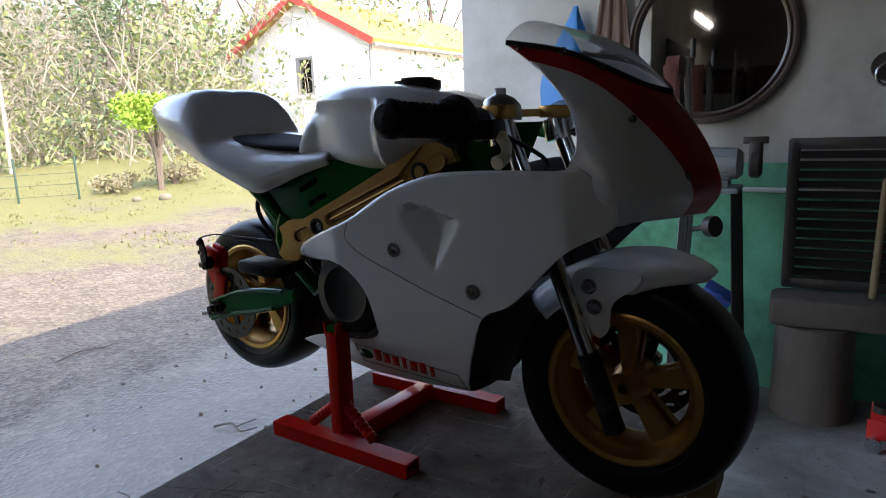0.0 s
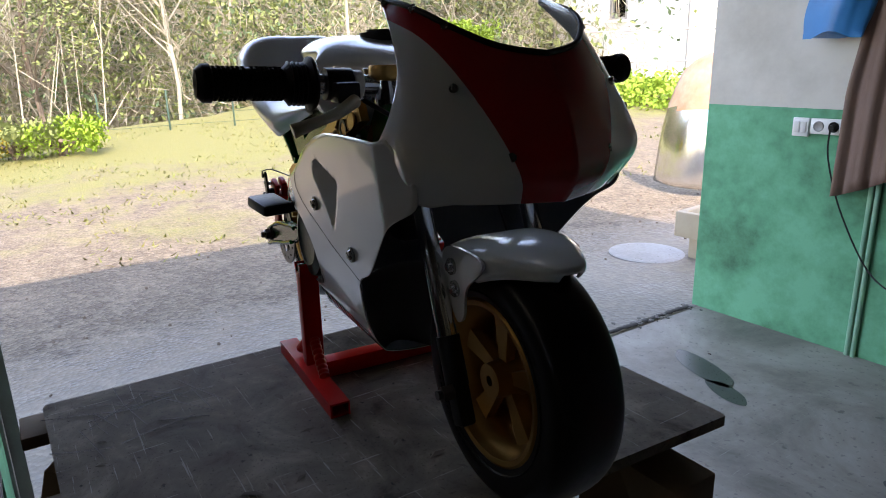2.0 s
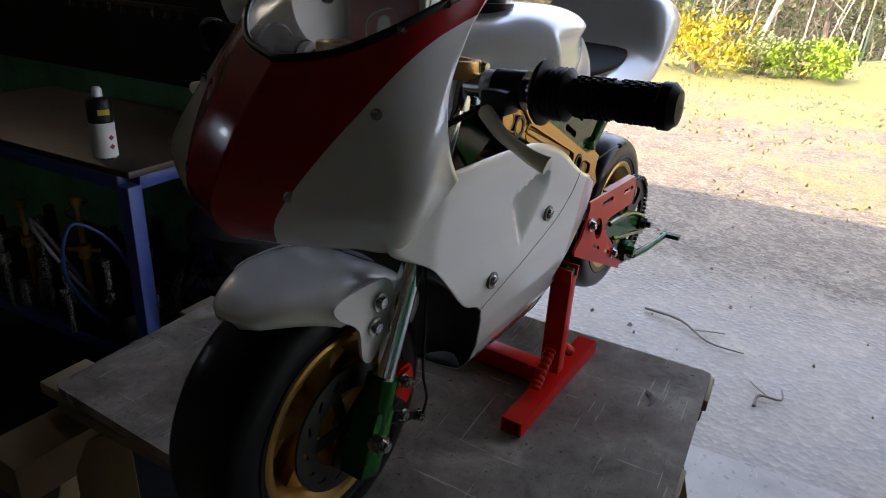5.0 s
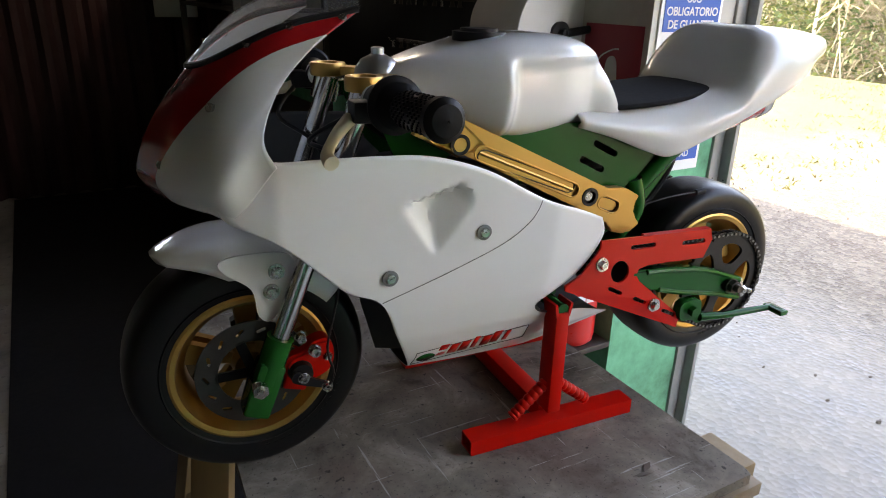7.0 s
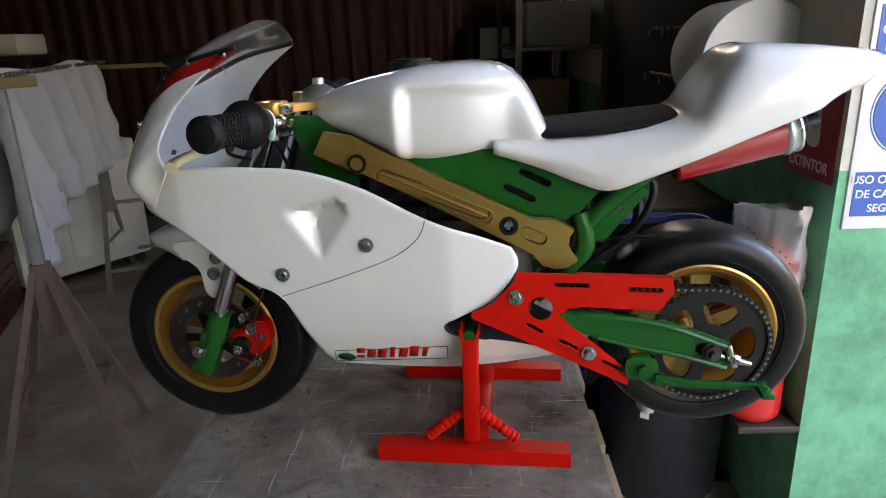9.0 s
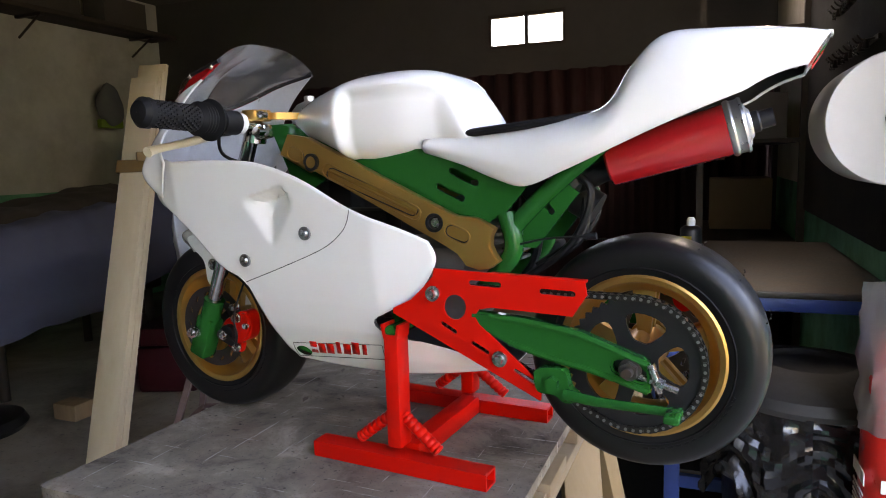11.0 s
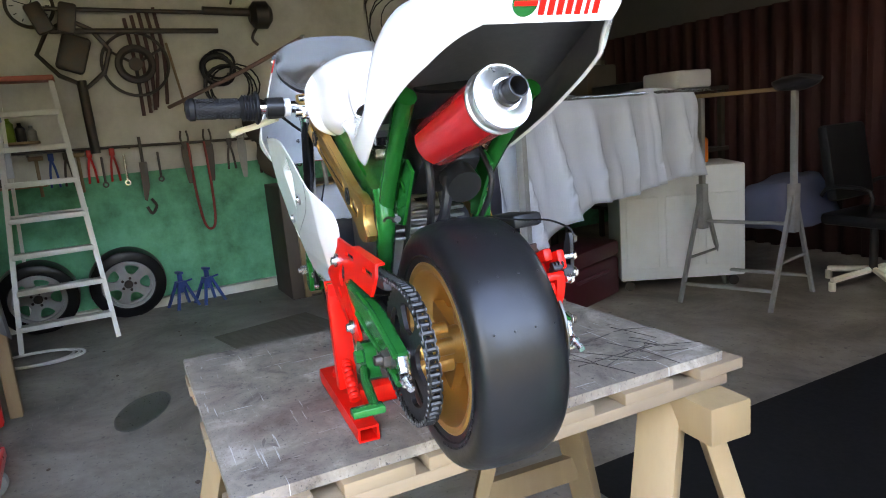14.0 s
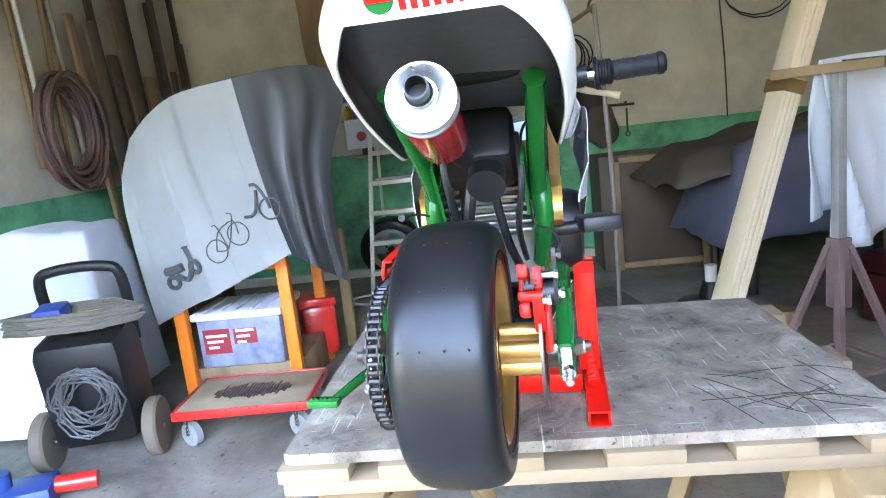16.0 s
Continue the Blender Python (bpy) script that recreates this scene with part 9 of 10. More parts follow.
# the white sheet
bm = mesh()
n_ = 90
rows = []
along = (b - a).normalized()
side = Vector((-along.y, along.x, 0))
for i in range(41):
    s_ = i / 40 * 2 - 1                     # -1 near hem, 0 on the rod, +1 far hem
    row = []
    for j in range(n_ + 1):
        t = j / n_
        p = a.lerp(b, -0.05 + 0.94 * t)
        drop = abs(s_) * (0.55 - 0.05 * t + 0.14 * max(0, 1 - t / 0.34) + 0.01 * math.sin(13 * t)) * (1.0 if s_ < 0 else 0.85)
        u_ = t - 0.10 * abs(s_) * (1 - t) + 0.06 * abs(s_) * t
        crease = 1 - abs(math.sin(17 * u_ + 0.4 + 0.9 * noise.noise(Vector((u_ * 3, 4, 0)))))
        fold = (0.06 * crease ** 2 - 0.02 + 0.03 * (1 - abs(math.sin(31 * u_ + 1.1))) ** 2 * (0.4 + noise.noise(Vector((u_ * 5, s_, 2)))) + 0.022 * noise.noise(Vector((u_ * 9, s_ * 2.5, 0)))) * min(1, 0.12 + abs(s_) * 1.6) * (-1 if s_ < 0 else 1)
        out = 0.02 + 0.05 * abs(s_)
        sag = 0.012 * math.sin(11 * t)
        row.append(p + side * (math.copysign(out, s_) * min(1, abs(s_) * 9) + fold) + Vector((0, 0, 0.016 + sag - drop)) + along * 0.02 * math.sin(9 * t) * abs(s_))
    rows.append(row)
sheet(bm, rows)
tagged(part("white_sheet", bm, FABRIC, m=ROOM, sharp=80, solid=0.003), "white cloth sheet draped over a rod", "sheet")
# white rolling cabinet
wc = thing("white_cabinet", "white metal rolling cabinet with ribbed panels", "cabinet", room(2.55, -3.25, 0, -32))
bm = mesh()
box(bm, (0.5, 0.85, 0.78), (0, 0, 0.47), bevel=0.012)
part("body", bm, WHITEPAINT, wc)
for k in range(3):
    bm = mesh()
    box(bm, (0.012, 0.22, 0.5), (-0.252, -0.27 + 0.27 * k, 0.42), bevel=0.004)
    part("panel", bm, WHITEPAINT, wc)
for z in (0.72, 0.8):
    bm = mesh()
    box(bm, (0.3, 0.012, 0.07), (0, 0.427, z - 0.02), bevel=0.004)
    rod(bm, (0, 0.43, z - 0.02), (0, 0.45, z - 0.02), 0.014)
    part("drawer", bm, WHITEPAINT, wc)
for x in (-0.2, 0.2):
    for y in (-0.36, 0.36):
        bm = mesh()
        rod(bm, (x - 0.012, y, 0.035), (x + 0.012, y, 0.035), 0.035, seg=16)
        rod(bm, (x, y, 0.05), (x, y, 0.09), 0.01)
        part("caster", bm, DARKMETAL, wc)
for p, mt, h, lb in (((2.4, -3.4), ORANGE, 0.2, "orange and white aerosol can on the cabinet"), ((2.5, -3.1), PAPER, 0.16, "white bottle on the cabinet")):
    bm = mesh()
    lathe_z(bm, [(0.033, 0), (0.035, 0.01), (0.035, h * 0.8), (0.015, h * 0.9), (0.012, h)], 20)
    tagged(part("bottle", bm, mt, m=room(*p, 0.865)), lb, "bottle")
tc_ = thing("tool_chest", "dark red glossy tool chest on the floor", "chest", room(2.62, -2.35, 0, 20))
bm = mesh()
box(bm, (0.34, 0.75, 0.27), (0, 0, 0.137), bevel=0.02)
part("body", bm, DARKRED, tc_)
bm = mesh()
box(bm, (0.355, 0.765, 0.115), (0, 0, 0.334), bevel=0.03)
part("lid", bm, DARKRED, tc_)
bm = mesh()
rod(bm, (-0.182, -0.2, 0.2), (-0.182, 0.2, 0.2), 0.012)
part("handle", bm, DARKRED, tc_)
rk = thing("dark_rack", "dark shelving rack behind the sheet", "rack", room(3.6, -3.9, 0, 0))
for z in (0.4, 0.9, 1.38):
    bm = mesh()
    box(bm, (1.6, 0.5, 0.03), (0, 0, z))
    part("shelf", bm, DARKMETAL, rk)
for x in (-0.75, 0.75):
    for y in (-0.22, 0.22):
        bm = mesh()
        box(bm, (0.04, 0.04, 1.4), (x, y, 0.7))
        part("upright", bm, DARKMETAL, rk)
for k, (x, w, h, mt) in enumerate(((-0.5, 0.4, 0.14, WHITEPAINT), (0.1, 0.5, 0.1, BLACK), (0.55, 0.3, 0.3, BROWNCLOTH))):
    bm = mesh()
    box(bm, (w, 0.36, h), (0, 0, h / 2), bevel=0.02)
    tagged(part("stored_sack", bm, mt, m=room(3.6 + x, -3.9, 1.397)), "soft packed sack stored on the rack", "sack", "sacks on the rack")
# swivel chair
ch = thing("swivel_chair", "black office swivel chair with pale star base", "chair", room(1.55, -4.0))
for k in range(5):
    a = 2 * math.pi * k / 5
    bm = mesh()
    tube(bm, [(0.03 * math.cos(a), 0.03 * math.sin(a), 0.11), (0.3 * math.cos(a), 0.3 * math.sin(a), 0.07)], 0.022, 1, 6, False)
    rod(bm, (0.3 * math.cos(a), 0.3 * math.sin(a), 0.06), (0.3 * math.cos(a), 0.3 * math.sin(a), 0.0), 0.022)
    part("base_leg", bm, CREAM, ch)
bm = mesh()
rod(bm, (0, 0, 0.1), (0, 0, 0.42), 0.025)
part("column", bm, DARKMETAL, ch)
bm = mesh()
box(bm, (0.46, 0.46, 0.08), (0, 0, 0.46), bevel=0.03)
part("seat", bm, BLACK, ch)
bm = mesh()
box(bm, (0.08, 0.42, 0.5), (0.2, 0, 0.82), (0, 10, 0), 0.03)
part("backrest", bm, BLACK, ch)
for s in (-1, 1):
    bm = mesh()
    tube(bm, [(-0.1, 0.25 * s, 0.5), (-0.12, 0.27 * s, 0.66), (0.12, 0.27 * s, 0.68), (0.2, 0.25 * s, 0.62)], 0.014, 4, 7)
    part("armrest", bm, BLACK, ch)
bm = mesh()
drape(bm, -0.25, 0.25, -0.3, 0.3, lambda x, y: 0.5, 0.3, 12, 14, 9)
tagged(part("coloured_cloth", bm, BLUECLOTH, m=room(2.1, -3.85, 0.2, 0), sharp=80, solid=0.004), "blue cloth bundle beside the chair", "cloth")

# ---- left side: covered motorbike, trolleys ----
cov = thing("covered_scooter", "tall object under a two-tone grey bike cover", "covered scooter", room(2.45, 1.35))
def cloth(top, bottom, left, right, nu, nv, amp, seed):
    """A draped panel between four edge curves, with hanging folds."""
    def walk_curve(c, n):
        p = spline([Vector(q) - Vector((2.45, 1.35, 0)) for q in c], 12)
        return [p[0].lerp(p[0], 0) if k == 0 else p[min(len(p) - 1, round((len(p) - 1) * k / n))] for k in range(n + 1)]
    T, B, L_, R_ = walk_curve(top, nu), walk_curve(bottom, nu), walk_curve(left, nv), walk_curve(right, nv)
    out = []
    for i in range(nv + 1):
        v = i / nv
        row = []
        for j in range(nu + 1):
            u = j / nu
            p = T[j] * (1 - v) + B[j] * v + L_[i] * (1 - u) + R_[i] * u - (T[0] * (1 - u) * (1 - v) + T[-1] * u * (1 - v) + B[0] * (1 - u) * v + B[-1] * u * v)
            e = math.sin(math.pi * u)
            f = amp * e * (0.35 + v) * (math.sin(13 * u + 2.2 * v + seed) + 0.6 * math.sin(29 * u + seed * 2 - 3 * v)) + 0.03 * e * noise.noise(Vector((3 * u, 3 * v, seed)))
            row.append(p + Vector((f, f * 0.5, 0)))
        out.append(row)
    return out


AP = (1.95, 1.11, 1.60)
front_top = [AP, (2.02, 1.40, 1.57), (2.08, 1.58, 1.50), (2.15, 1.73, 1.40)]
front_left = [(2.15, 1.73, 1.40), (2.14, 1.81, 1.18), (2.12, 1.80, 0.90), (2.13, 1.76, 0.46)]
seam = [AP, (1.96, 1.09, 1.42), (1.97, 1.06, 1.2), (1.98, 1.02, 0.98), (1.98, 0.97, 0.79)]
far_edge = [(2.75, 0.81, 1.655), (2.75, 0.79, 1.5), (2.68, 0.89, 1.17), (2.68, 0.91, 0.81), (2.75, 0.90, 0.46)]
back_left = [(2.95, 1.72, 1.36), (2.97, 1.78, 1.1), (2.97, 1.78, 0.8), (2.95, 1.76, 0.5)]
front = cloth(front_top, [(1.98, 0.97, 0.79), (2.0, 1.20, 0.69), (2.05, 1.45, 0.59), (2.13, 1.76, 0.46)], seam, front_left, 40, 30, 0.012, 1.0)
panels = (("front_panel", front, COVER, "light grey front of the cover"),
          ("side_panel", cloth([AP, (2.2, 1.01, 1.65), (2.5, 0.9, 1.68), (2.75, 0.81, 1.655)], [(1.98, 0.97, 0.79), (2.3, 0.93, 0.64), (2.75, 0.90, 0.46)], seam, far_edge, 34, 26, 0.026, 4.0), COVERD, "dark grey side of the cover"),
          ("top_panel", cloth(front_top, [(2.75, 0.81, 1.655), (2.82, 1.2, 1.62), (2.9, 1.5, 1.5), (2.95, 1.72, 1.36)], [AP, (2.2, 1.01, 1.65), (2.5, 0.9, 1.68), (2.75, 0.81, 1.655)], [(2.15, 1.73, 1.40), (2.5, 1.74, 1.43), (2.95, 1.72, 1.36)], 20, 20, 0.008, 2.0), COVER, "light grey top of the cover"),
          ("rear_panel", cloth([(2.15, 1.73, 1.40), (2.5, 1.74, 1.43), (2.95, 1.72, 1.36)], [(2.13, 1.76, 0.46), (2.95, 1.76, 0.5)], front_left, back_left, 20, 20, 0.015, 3.0), COVER, "light grey back of the cover"))
for nm, rows, mt, lb in panels:
    bm = mesh()
    sheet(bm, rows)
    part(nm, bm, mt, cov, lb, sharp=80)
PRINT = mat("dark_print", (0.05, 0.05, 0.055), 0.8, second=(0.09, 0.09, 0.095), scale=10, bump=0)
flat_front = [p for r in front for p in r]
def on_cover(v, z):
    q = min(flat_front, key=lambda p: (p.y + 1.35 - v) ** 2 + (p.z - z) ** 2)
    return Vector((q.x - 0.007, v - 1.35, z))
def ring_of(bm, v, z, r, w):
    tube(bm, [on_cover(v + r * math.cos(a), z + r * math.sin(a)) for a in (2 * math.pi * k / 14 for k in range(14))], w, 2, 5, True, True)
bm = mesh()
ring_of(bm, 1.60, 0.685, 0.028, 0.012)
ring_of(bm, 1.455, 0.765, 0.028, 0.012)
for pts, r in (([(1.63, 0.74), (1.58, 0.75), (1.53, 0.765)], 0.022), ([(1.57, 0.72), (1.52, 0.70), (1.485, 0.73), (1.475, 0.80), (1.495, 0.86)], 0.014), ([(1.51, 0.86), (1.48, 0.865)], 0.006)):
    tube(bm, [on_cover(*p) for p in pts], r, 4, 6)
part("printed_vehicle", bm, PRINT, cov, "dark printed scooter shape")
bm = mesh()
ring_of(bm, 1.33, 0.83, 0.055, 0.003)
ring_of(bm, 1.21, 0.905, 0.055, 0.003)
for pts in ([(1.33, 0.83), (1.31, 0.92), (1.23, 0.97), (1.21, 0.905)], [(1.33, 0.83), (1.27, 0.84), (1.235, 0.965)], [(1.27, 0.84), (1.315, 0.945), (1.34, 0.95)], [(1.235, 0.965), (1.23, 1.0), (1.255, 1.005)]):
    tube(bm, [on_cover(*p) for p in pts], 0.003, 3, 5)
part("printed_vehicle", bm, PRINT, cov, "dark printed bicycle outline")
bm = mesh()
ring_of(bm, 1.035, 1.01, 0.05, 0.005)
for pts in ([(1.16, 0.98), (1.12, 0.985), (1.10, 1.02), (1.09, 1.10)], [(1.115, 1.125), (1.085, 1.12), (1.05, 1.06), (1.035, 1.01)]):
    tube(bm, [on_cover(*p) for p in pts], 0.008, 4, 6)
part("printed_vehicle", bm, PRINT, cov, "dark printed moped shape")
# trolley in front: flat dolly with box, orange rack
dl = thing("flat_dolly", "flat wooden dolly with red edge and grey casters", "dolly", room(1.88, 1.22, 0, 2))
bm = mesh()
box(bm, (0.40, 0.60, 0.022), (0, 0, 0.165), bevel=0.003)
part("deck", bm, mat("stained_ply", (0.40, 0.31, 0.20), 0.75, second=(0.22, 0.16, 0.10), scale=5, amount=0.7, fine=60, bump=0.3), dl, "stained plywood deck")
bm = mesh()
for k in range(26):
    q = (k - 12.5) / 12.5
    w = 0.115 * (1 - q * q) ** 0.5 * (0.75 + 0.5 * noise.noise(Vector((k * 1.7, 3, 0))))
    y, x = 0.19 * q, 0.03 * noise.noise(Vector((k * 0.9, 8, 0)))
    bm.faces.new([bm.verts.new((x + a, y + b, 0.1768)) for a, b in ((-w, -0.0075), (-w * 0.3, -0.009), (w, -0.006), (w * 0.8, 0.005), (-w * 0.9, 0.0065))])
tagged(part("oil_stain", bm, mat("deck_stain", (0.035, 0.026, 0.02), 0.6, second=(0.09, 0.065, 0.045), scale=30, amount=0.8), dl, "dark streaky oil stain", solid=0.0006), kind="stuff")
for x, y, sx, sy in ((0.205, 0, 0.014, 0.62), (-0.205, 0, 0.014, 0.62), (0, 0.305, 0.4, 0.014), (0, -0.305, 0.4, 0.014)):
    bm = mesh()
    box(bm, (sx, sy, 0.04), (x, y, 0.16), bevel=0.003)
    part("edge_strip", bm, EXTRED, dl)
for x in (-0.16, 0.16):
    for y in (-0.25, 0.25):
        c = new("caster")
        c.parent, c.matrix_basis = dl, pose(x, y, 0, 0, 0, 70 + 60 * x)
        bm = mesh()
        rod(bm, (0, -0.016, 0.055), (0, 0.016, 0.055), 0.055, seg=26)
        rod(bm, (0, -0.019, 0.055), (0, 0.019, 0.055), 0.03, seg=20)
        part("wheel", bm, COVER, c, "pale grey rubber wheel")
        bm = mesh()
        for s in (-1, 1):
            box(bm, (0.022, 0.003, 0.085), (0, 0.0225 * s, 0.095))
        box(bm, (0.06, 0.06, 0.008), (0, 0, 0.14))
        part("fork", bm, STEEL, c)
orx = thing("orange_rack", "orange painted steel frame under the cover", "rack", room(2.4, 1.3))
for x, y in ((-0.25, 0.34), (-0.25, -0.22), (0.35, 0.34), (0.35, -0.22)):
    bm = mesh()
    box(bm, (0.05, 0.06, 0.95), (x, y, 0.475), bevel=0.003)
    part("upright", bm, ORANGE, orx)
for y in (0.34, -0.22):
    bm = mesh()
    box(bm, (0.55, 0.04, 0.05), (0.05, y, 0.80), bevel=0.003)
    part("rail", bm, ORANGE, orx)
bm = mesh()
box(bm, (0.04, 0.5, 0.05), (-0.25, 0.06, 0.72), bevel=0.003)
part("rail", bm, ORANGE, orx)
bx = thing("storage_tub", "clear plastic storage tub with white lid and red labels", "tub", room(2.32, 1.36, 0.0, 0))
bm = mesh()
box(bm, (0.32, 0.44, 0.26), (0, 0, 0.33), bevel=0.015)
part("tub", bm, mat("cloudy_blue_tub", (0.25, 0.28, 0.36), 0.35, second=(0.1, 0.11, 0.18), scale=9, amount=0.8, fine=40, bump=0.1), bx)
bm = mesh()
box(bm, (0.36, 0.48, 0.04), (0, 0, 0.475), bevel=0.012)
for k in range(5):
    box(bm, (0.3, 0.012, 0.008), (0, -0.16 + 0.08 * k, 0.499))
part("lid", bm, mat("frosted_lid", (0.6, 0.62, 0.68), 0.35, second=(0.5, 0.5, 0.56), scale=6), bx)
for y, z, w, h, mt in ((0.12, 0.34, 0.14, 0.13, SIGNRED), (-0.03, 0.36, 0.12, 0.08, SIGNRED)):
    bm = mesh()
    box(bm, (0.004, w, h), (-0.161, y, z))
    lbp = part("label", bm, mt, bx, "red printed label")
    for k in range(3):
        bm = mesh()
        box(bm, (0.003, w * (0.8 - 0.2 * k), 0.014), (-0.1635, y + 0.01 * k, z + 0.03 - 0.03 * k))
        part("text_bar", bm, PAPER, lbp)
bm = mesh()
box(bm, (0.5, 0.6, 0.2), (0, 0, 0.1), bevel=0.01)
tagged(part("timber_base", bm, WOODOLD, m=room(2.42, 1.36)), "low timber base under the tub", "timber")
bm = mesh()
box(bm, (0.36, 0.2, 0.3), (0, 0, 0.2), (0, 0, 20), 0.03)
box(bm, (0.3, 0.22, 0.05), (0, 0, 0.36), (0, 0, 20), 0.01)
tagged(part("red_generator", bm, EXTRED, m=room(2.82, 1.14)), "red machine housing behind the rack", "machine")
for k, (u, v) in enumerate(((2.98, 0.98), (2.72, 1.62))):
    bm = mesh()
    box(bm, (0.06, 0.06, 0.75), (0, 0, 0.375), bevel=0.004)
    tagged(part("wooden_post", bm, PINE, m=room(u, v)), "rough pine post behind the rack", "post", "pine posts")
# pressure washer
pw = thing("pressure_washer", "black pressure washer with coiled cable and big wheels", "pressure washer", room(1.62, 1.82, 0, 12))
bm = mesh()
box(bm, (0.34, 0.36, 0.5), (0.06, 0, 0.36), (0, -8, 0), 0.06)
part("body", bm, BLACK, pw)
bm = mesh()
tube(bm, [(0.16, 0.16, 0.5), (0.10, 0.17, 0.8), (0.09, 0.1, 0.86), (0.09, -0.1, 0.86), (0.10, -0.17, 0.8), (0.16, -0.16, 0.5)], 0.024, 5, 10)
part("handle", bm, BLACK, pw)
bm = mesh()
box(bm, (0.12, 0.18, 0.06), (0.02, -0.02, 0.64), (0, -8, 0), 0.015)
part("yellow_top", bm, YELLOW, pw)
bm = mesh()
box(bm, (0.12, 0.12, 0.06), (0.0, 0.1, 0.7), (0, -8, 0), 0.015)
part("blue_top", bm, BLUE, pw)
for s in (-1, 1):
    bm = mesh()
    lathe(bm, [(0.02, -0.03), (0.12, -0.03), (0.13, -0.02), (0.13, 0.02), (0.12, 0.03), (0.02, 0.03)], 36, pose(0.0, 0.23 * s, 0.13))
    part("wheel", bm, mat("dusty_wheel", (0.14, 0.11, 0.08), 0.8, second=(0.08, 0.06, 0.05), scale=10) if s < 0 else bpy.data.materials["dusty_wheel"], pw)
bm = mesh()
rod(bm, (0, -0.24, 0.13), (0, 0.24, 0.13), 0.012)
part("axle", bm, STEEL, pw)
bm = mesh()
rgc = random.Random(12)
pts = []
for j in range(12 * 14):
    a, k = 2 * math.pi * j / 12, j // 12
    rr = 0.105 + 0.03 * math.sin(1.7 * k) + 0.012 * math.sin(3 * a + k)
    pts.append((-0.15 - 0.0035 * (k % 7) - 0.01 * abs(math.sin(a + k)), -0.03 + 0.02 * math.sin(2.3 * k) + rr * math.cos(a), 0.35 + 0.02 * math.cos(1.9 * k) + rr * 1.05 * math.sin(a)))
tube(bm, pts, 0.0045, 2, 6, False)
part("cable", bm, mat("grey_flex", (0.055, 0.055, 0.055), 0.5, second=(0.035, 0.035, 0.033), scale=20), pw, "loosely coiled grey cable")
bm = mesh()
pts = []
for k in range(7):
    o_, h_ = 0.012 * (k % 3), 0.64 + 0.011 * k
    pts += [(-0.07 + o_, 0.27, h_), (-0.16 - o_, 0.12, h_ + 0.01), (-0.15 + o_, -0.1, h_), (-0.02, -0.25 - o_, h_ - 0.01), (0.1, -0.12, h_), (0.1, 0.14, h_)]
tube(bm, pts, 0.008, 3, 6, False)
part("lance_hose", bm, mat("brown_hose", (0.11, 0.095, 0.075), 0.6, second=(0.06, 0.05, 0.04), scale=14), pw, "coil of brown-grey hose laid on top")
# white cloth heap, glass sheet and blue jack by the wall
bm = mesh()
drape(bm, -0.3, 0.3, -0.3, 0.3, lambda x, y: 1.0 - 0.25 * (x * x + y * y), 0.85, 24, 24, 14)
tagged(part("white_dust_sheet", bm, FABRIC, m=room(2.25, 2.25), sharp=80, solid=0.004), "white crumpled cloth over stacked things", "cloth")
bm = mesh()
box(bm, (0.4, 0.4, 0.85), (0, 0, 0.425), bevel=0.02)
tagged(part("stacked_crate", bm, DARKMETAL, m=room(2.25, 2.25)), "dark crate under the white cloth", "crate")
bm = mesh()
box(bm, (0.02, 0.6, 0.5), (0, 0, 0.25), (0, 8, 0))
tagged(part("white_board", bm, WHITEPAINT, m=room(1.9, 2.35, 0.02, 0)), "white board leaning near the wall", "board")
bj = thing("blue_bottle_jack", "blue and red hydraulic jack on the floor", "jack", room(1.25, 1.98, 0, 20))
bm = mesh()
box(bm, (0.18, 0.3, 0.1), (0, 0, 0.05), bevel=0.02)
rod(bm, (0, 0.05, 0.1), (0, 0.05, 0.16), 0.05)
part("body", bm, BLUE, bj)
bm = mesh()
rod(bm, (0, -0.15, 0.07), (0, -0.3, 0.06), 0.035)
part("red_end", bm, EXTRED, bj)
# hose reel, planks and pipes on the left wall
bm = mesh()
rg = random.Random(31)
ks = [(0.19 + 0.1 * rg.random(), rg.gauss(0, 0.015), rg.gauss(0, 0.03)) for k in range(13)]
pts = []
for j in range(240):
    k, t, a = j // 20, (j % 20) / 20, 2 * math.pi * j / 20
    rr, ox, oz = (p + (q - p) * t for p, q in zip(ks[k], ks[k + 1]))
    pts.append((ox + rr * math.cos(a), -0.02 - 0.012 * (k + t), oz + rr * 1.25 * math.sin(a)))
tube(bm, pts, 0.014, 2, 7, False)
tagged(part("garden_hose", bm, mat("faded_red_hose", (0.16, 0.08, 0.07), 0.6, second=(0.06, 0.06, 0.08), scale=4, amount=0.9), m=room(3.0, VW - 0.02, 1.5)), "coiled faded red hose on the wall", "hose")
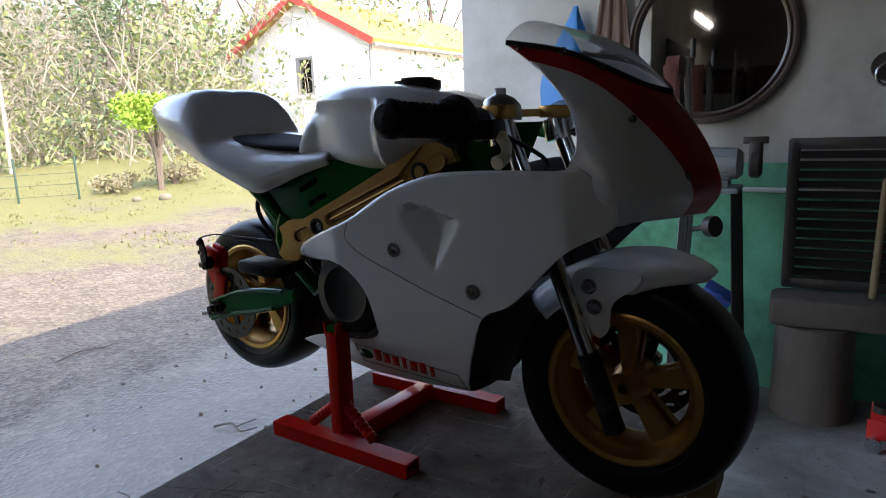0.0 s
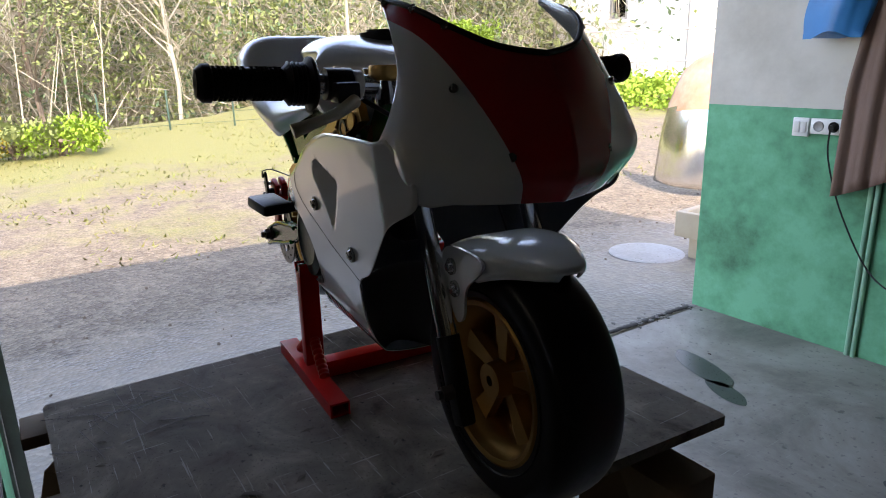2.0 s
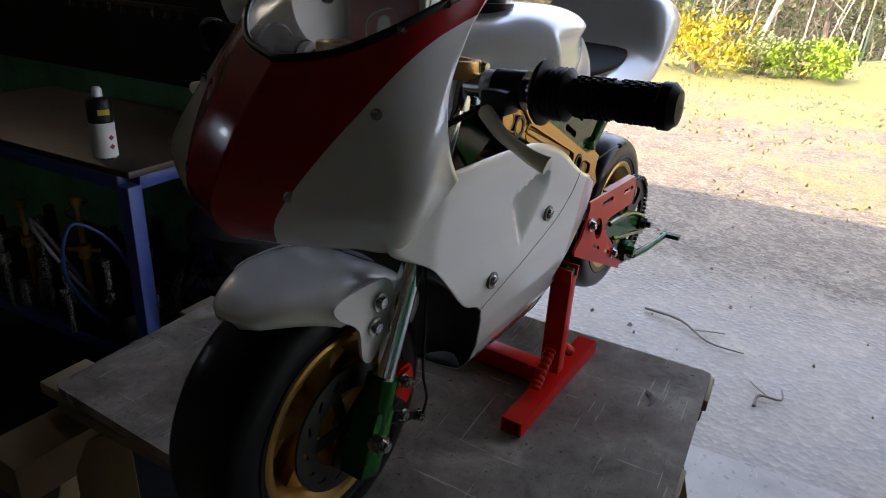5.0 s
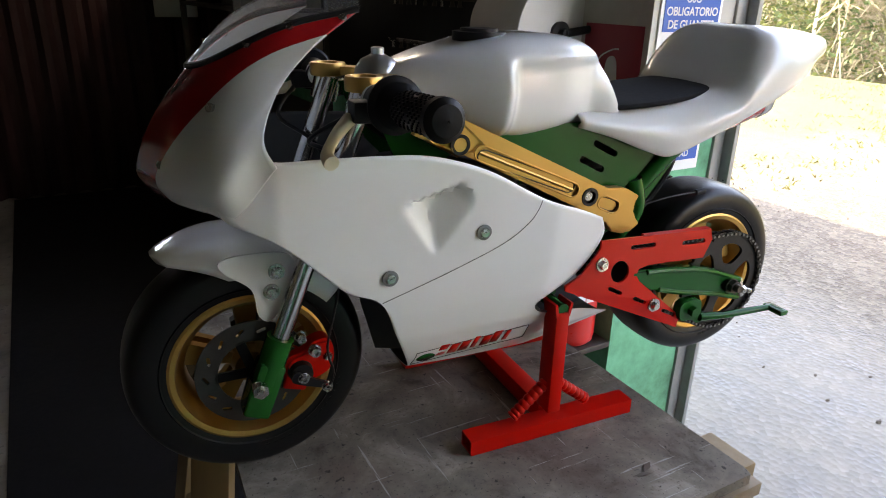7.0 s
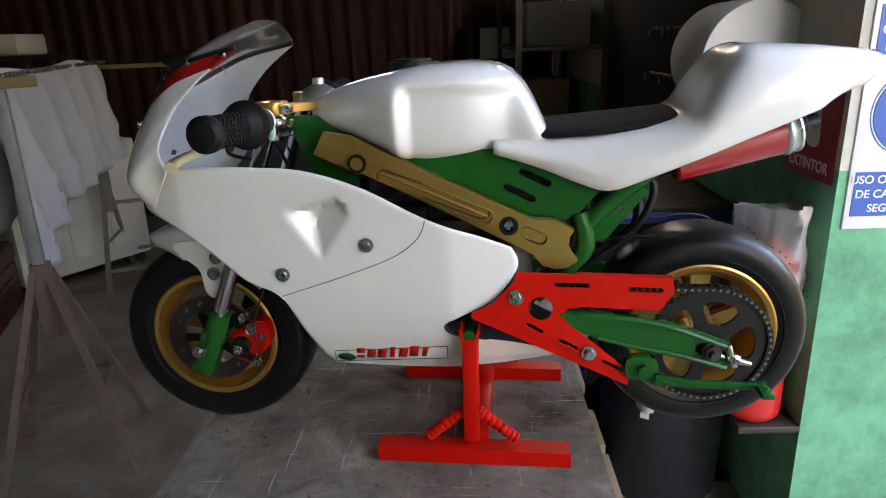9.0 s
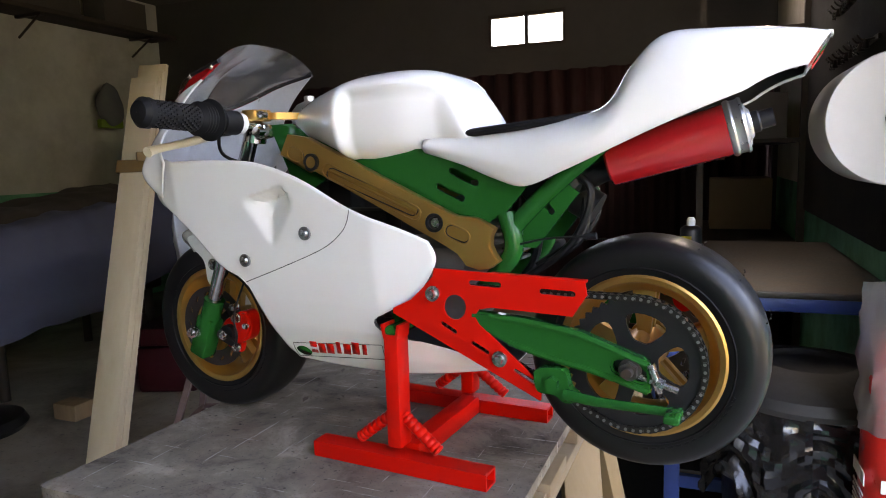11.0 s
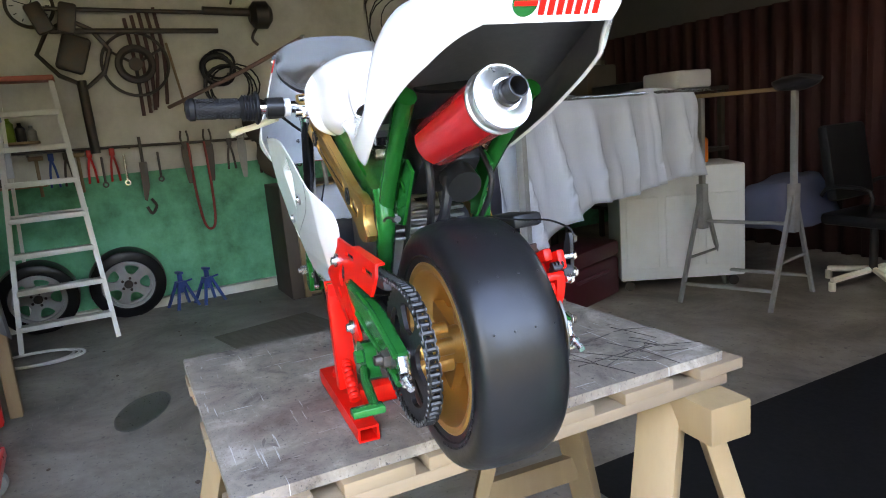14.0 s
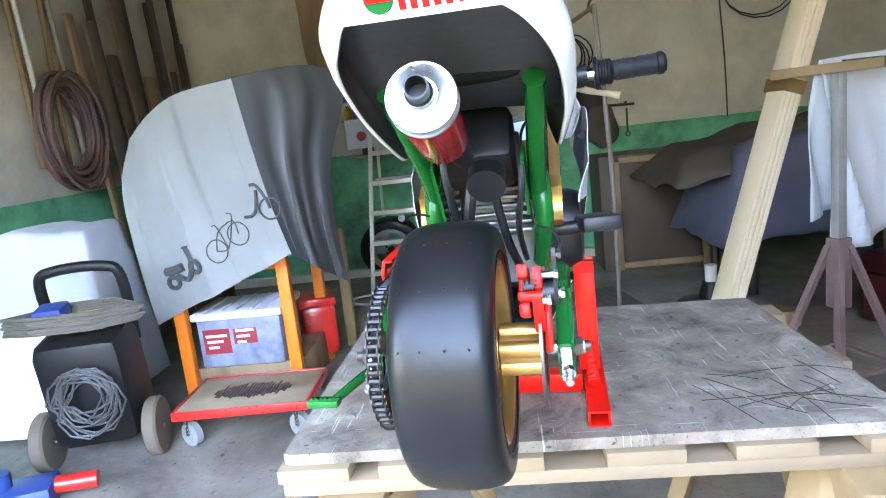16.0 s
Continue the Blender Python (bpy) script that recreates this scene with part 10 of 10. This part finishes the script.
for k in range(16):
    u = 2.75 + 0.14 * k + rg.uniform(-0.03, 0.03)
    L = rg.uniform(1.6, 2.6)
    z0 = 1.55 + 0.2 * rg.random() if k < 6 else 0.02
    bm = mesh()
    mt = (PINE, WHITEPAINT, PINE, GREYMETAL)[k] if k < 4 else rg.choice((BARK, DARKMETAL, WOODOLD, DARKMETAL))
    if k < 4:
        z0 = 1.3
        L = 1.6
        rod(bm, (0, -0.04, 0), (0.12 * rg.uniform(-1, 1), 0.0, L), 0.016)
    else:
        L = min(L, 2.9)
        box(bm, (rg.uniform(0.06, 0.15), 0.025, L), (0, -0.1 - 0.02 * (k % 3), L / 2), (-2.5, rg.uniform(-2, 2), 0), 0.002)
        z0 = 0.03
    tagged(part("leaning_plank" if k >= 4 else "leaning_pole", bm, mt, m=room(u, VW - 0.02, z0)), "dark timber plank leaning on the wall" if k >= 4 else "slim pole fixed against the wall", "plank" if k >= 4 else "pole", "planks along the wall")
# floor stains and scraps
for k, (u, v, sx, sy) in enumerate(((-0.72, 2.02, 0.2, 0.07), (-0.52, 1.9, 0.12, 0.05), (0.2, 1.75, 0.06, 0.03), (2.6, 0.4, 0.25, 0.12))):
    bm = mesh()
    vs = [bm.verts.new((sx * math.cos(a) * (1 + 0.25 * noise.noise(Vector((math.cos(a), math.sin(a), k)))), sy * math.sin(a), 0.002)) for a in (2 * math.pi * j / 24 for j in range(24))]
    bm.faces.new(vs)
    tagged(part("oil_stain", bm, mat("oil_stain", (0.05, 0.048, 0.042), 0.3, second=(0.1, 0.09, 0.08), scale=9) if k == 0 else bpy.data.materials["oil_stain"], m=room(u, v, 0, -20)), "dark oil stain on the floor", "stain", kind="structure")
bm = mesh()
for k in range(70):
    p = ROOM @ Vector((rg.uniform(-0.9, 4.6), rg.uniform(-1.0, 2.5), 0.003))
    bmesh.ops.create_icosphere(bm, subdivisions=1, radius=rg.uniform(0.003, 0.012), matrix=Matrix.Translation(p) @ Matrix.Diagonal((1.5, 1, 0.3, 1)))
tagged(part("floor_debris", bm, BARK), "scattered crumbs and leaves on the floor", "debris", kind="stuff")
bm = mesh()
for k in range(3):
    tube(bm, [(0.28 * math.cos(a) * (1 - 0.1 * k), 0.16 * math.sin(a) + 0.02 * k, 0.012 + 0.008 * k) for a in (2 * math.pi * j / 16 for j in range(16))], 0.008, 2, 6, True, True)
tagged(part("white_rope", bm, PAPER, m=room(4.0, 0.95, 0, 80)), "white cable coiled on the floor", "cable")
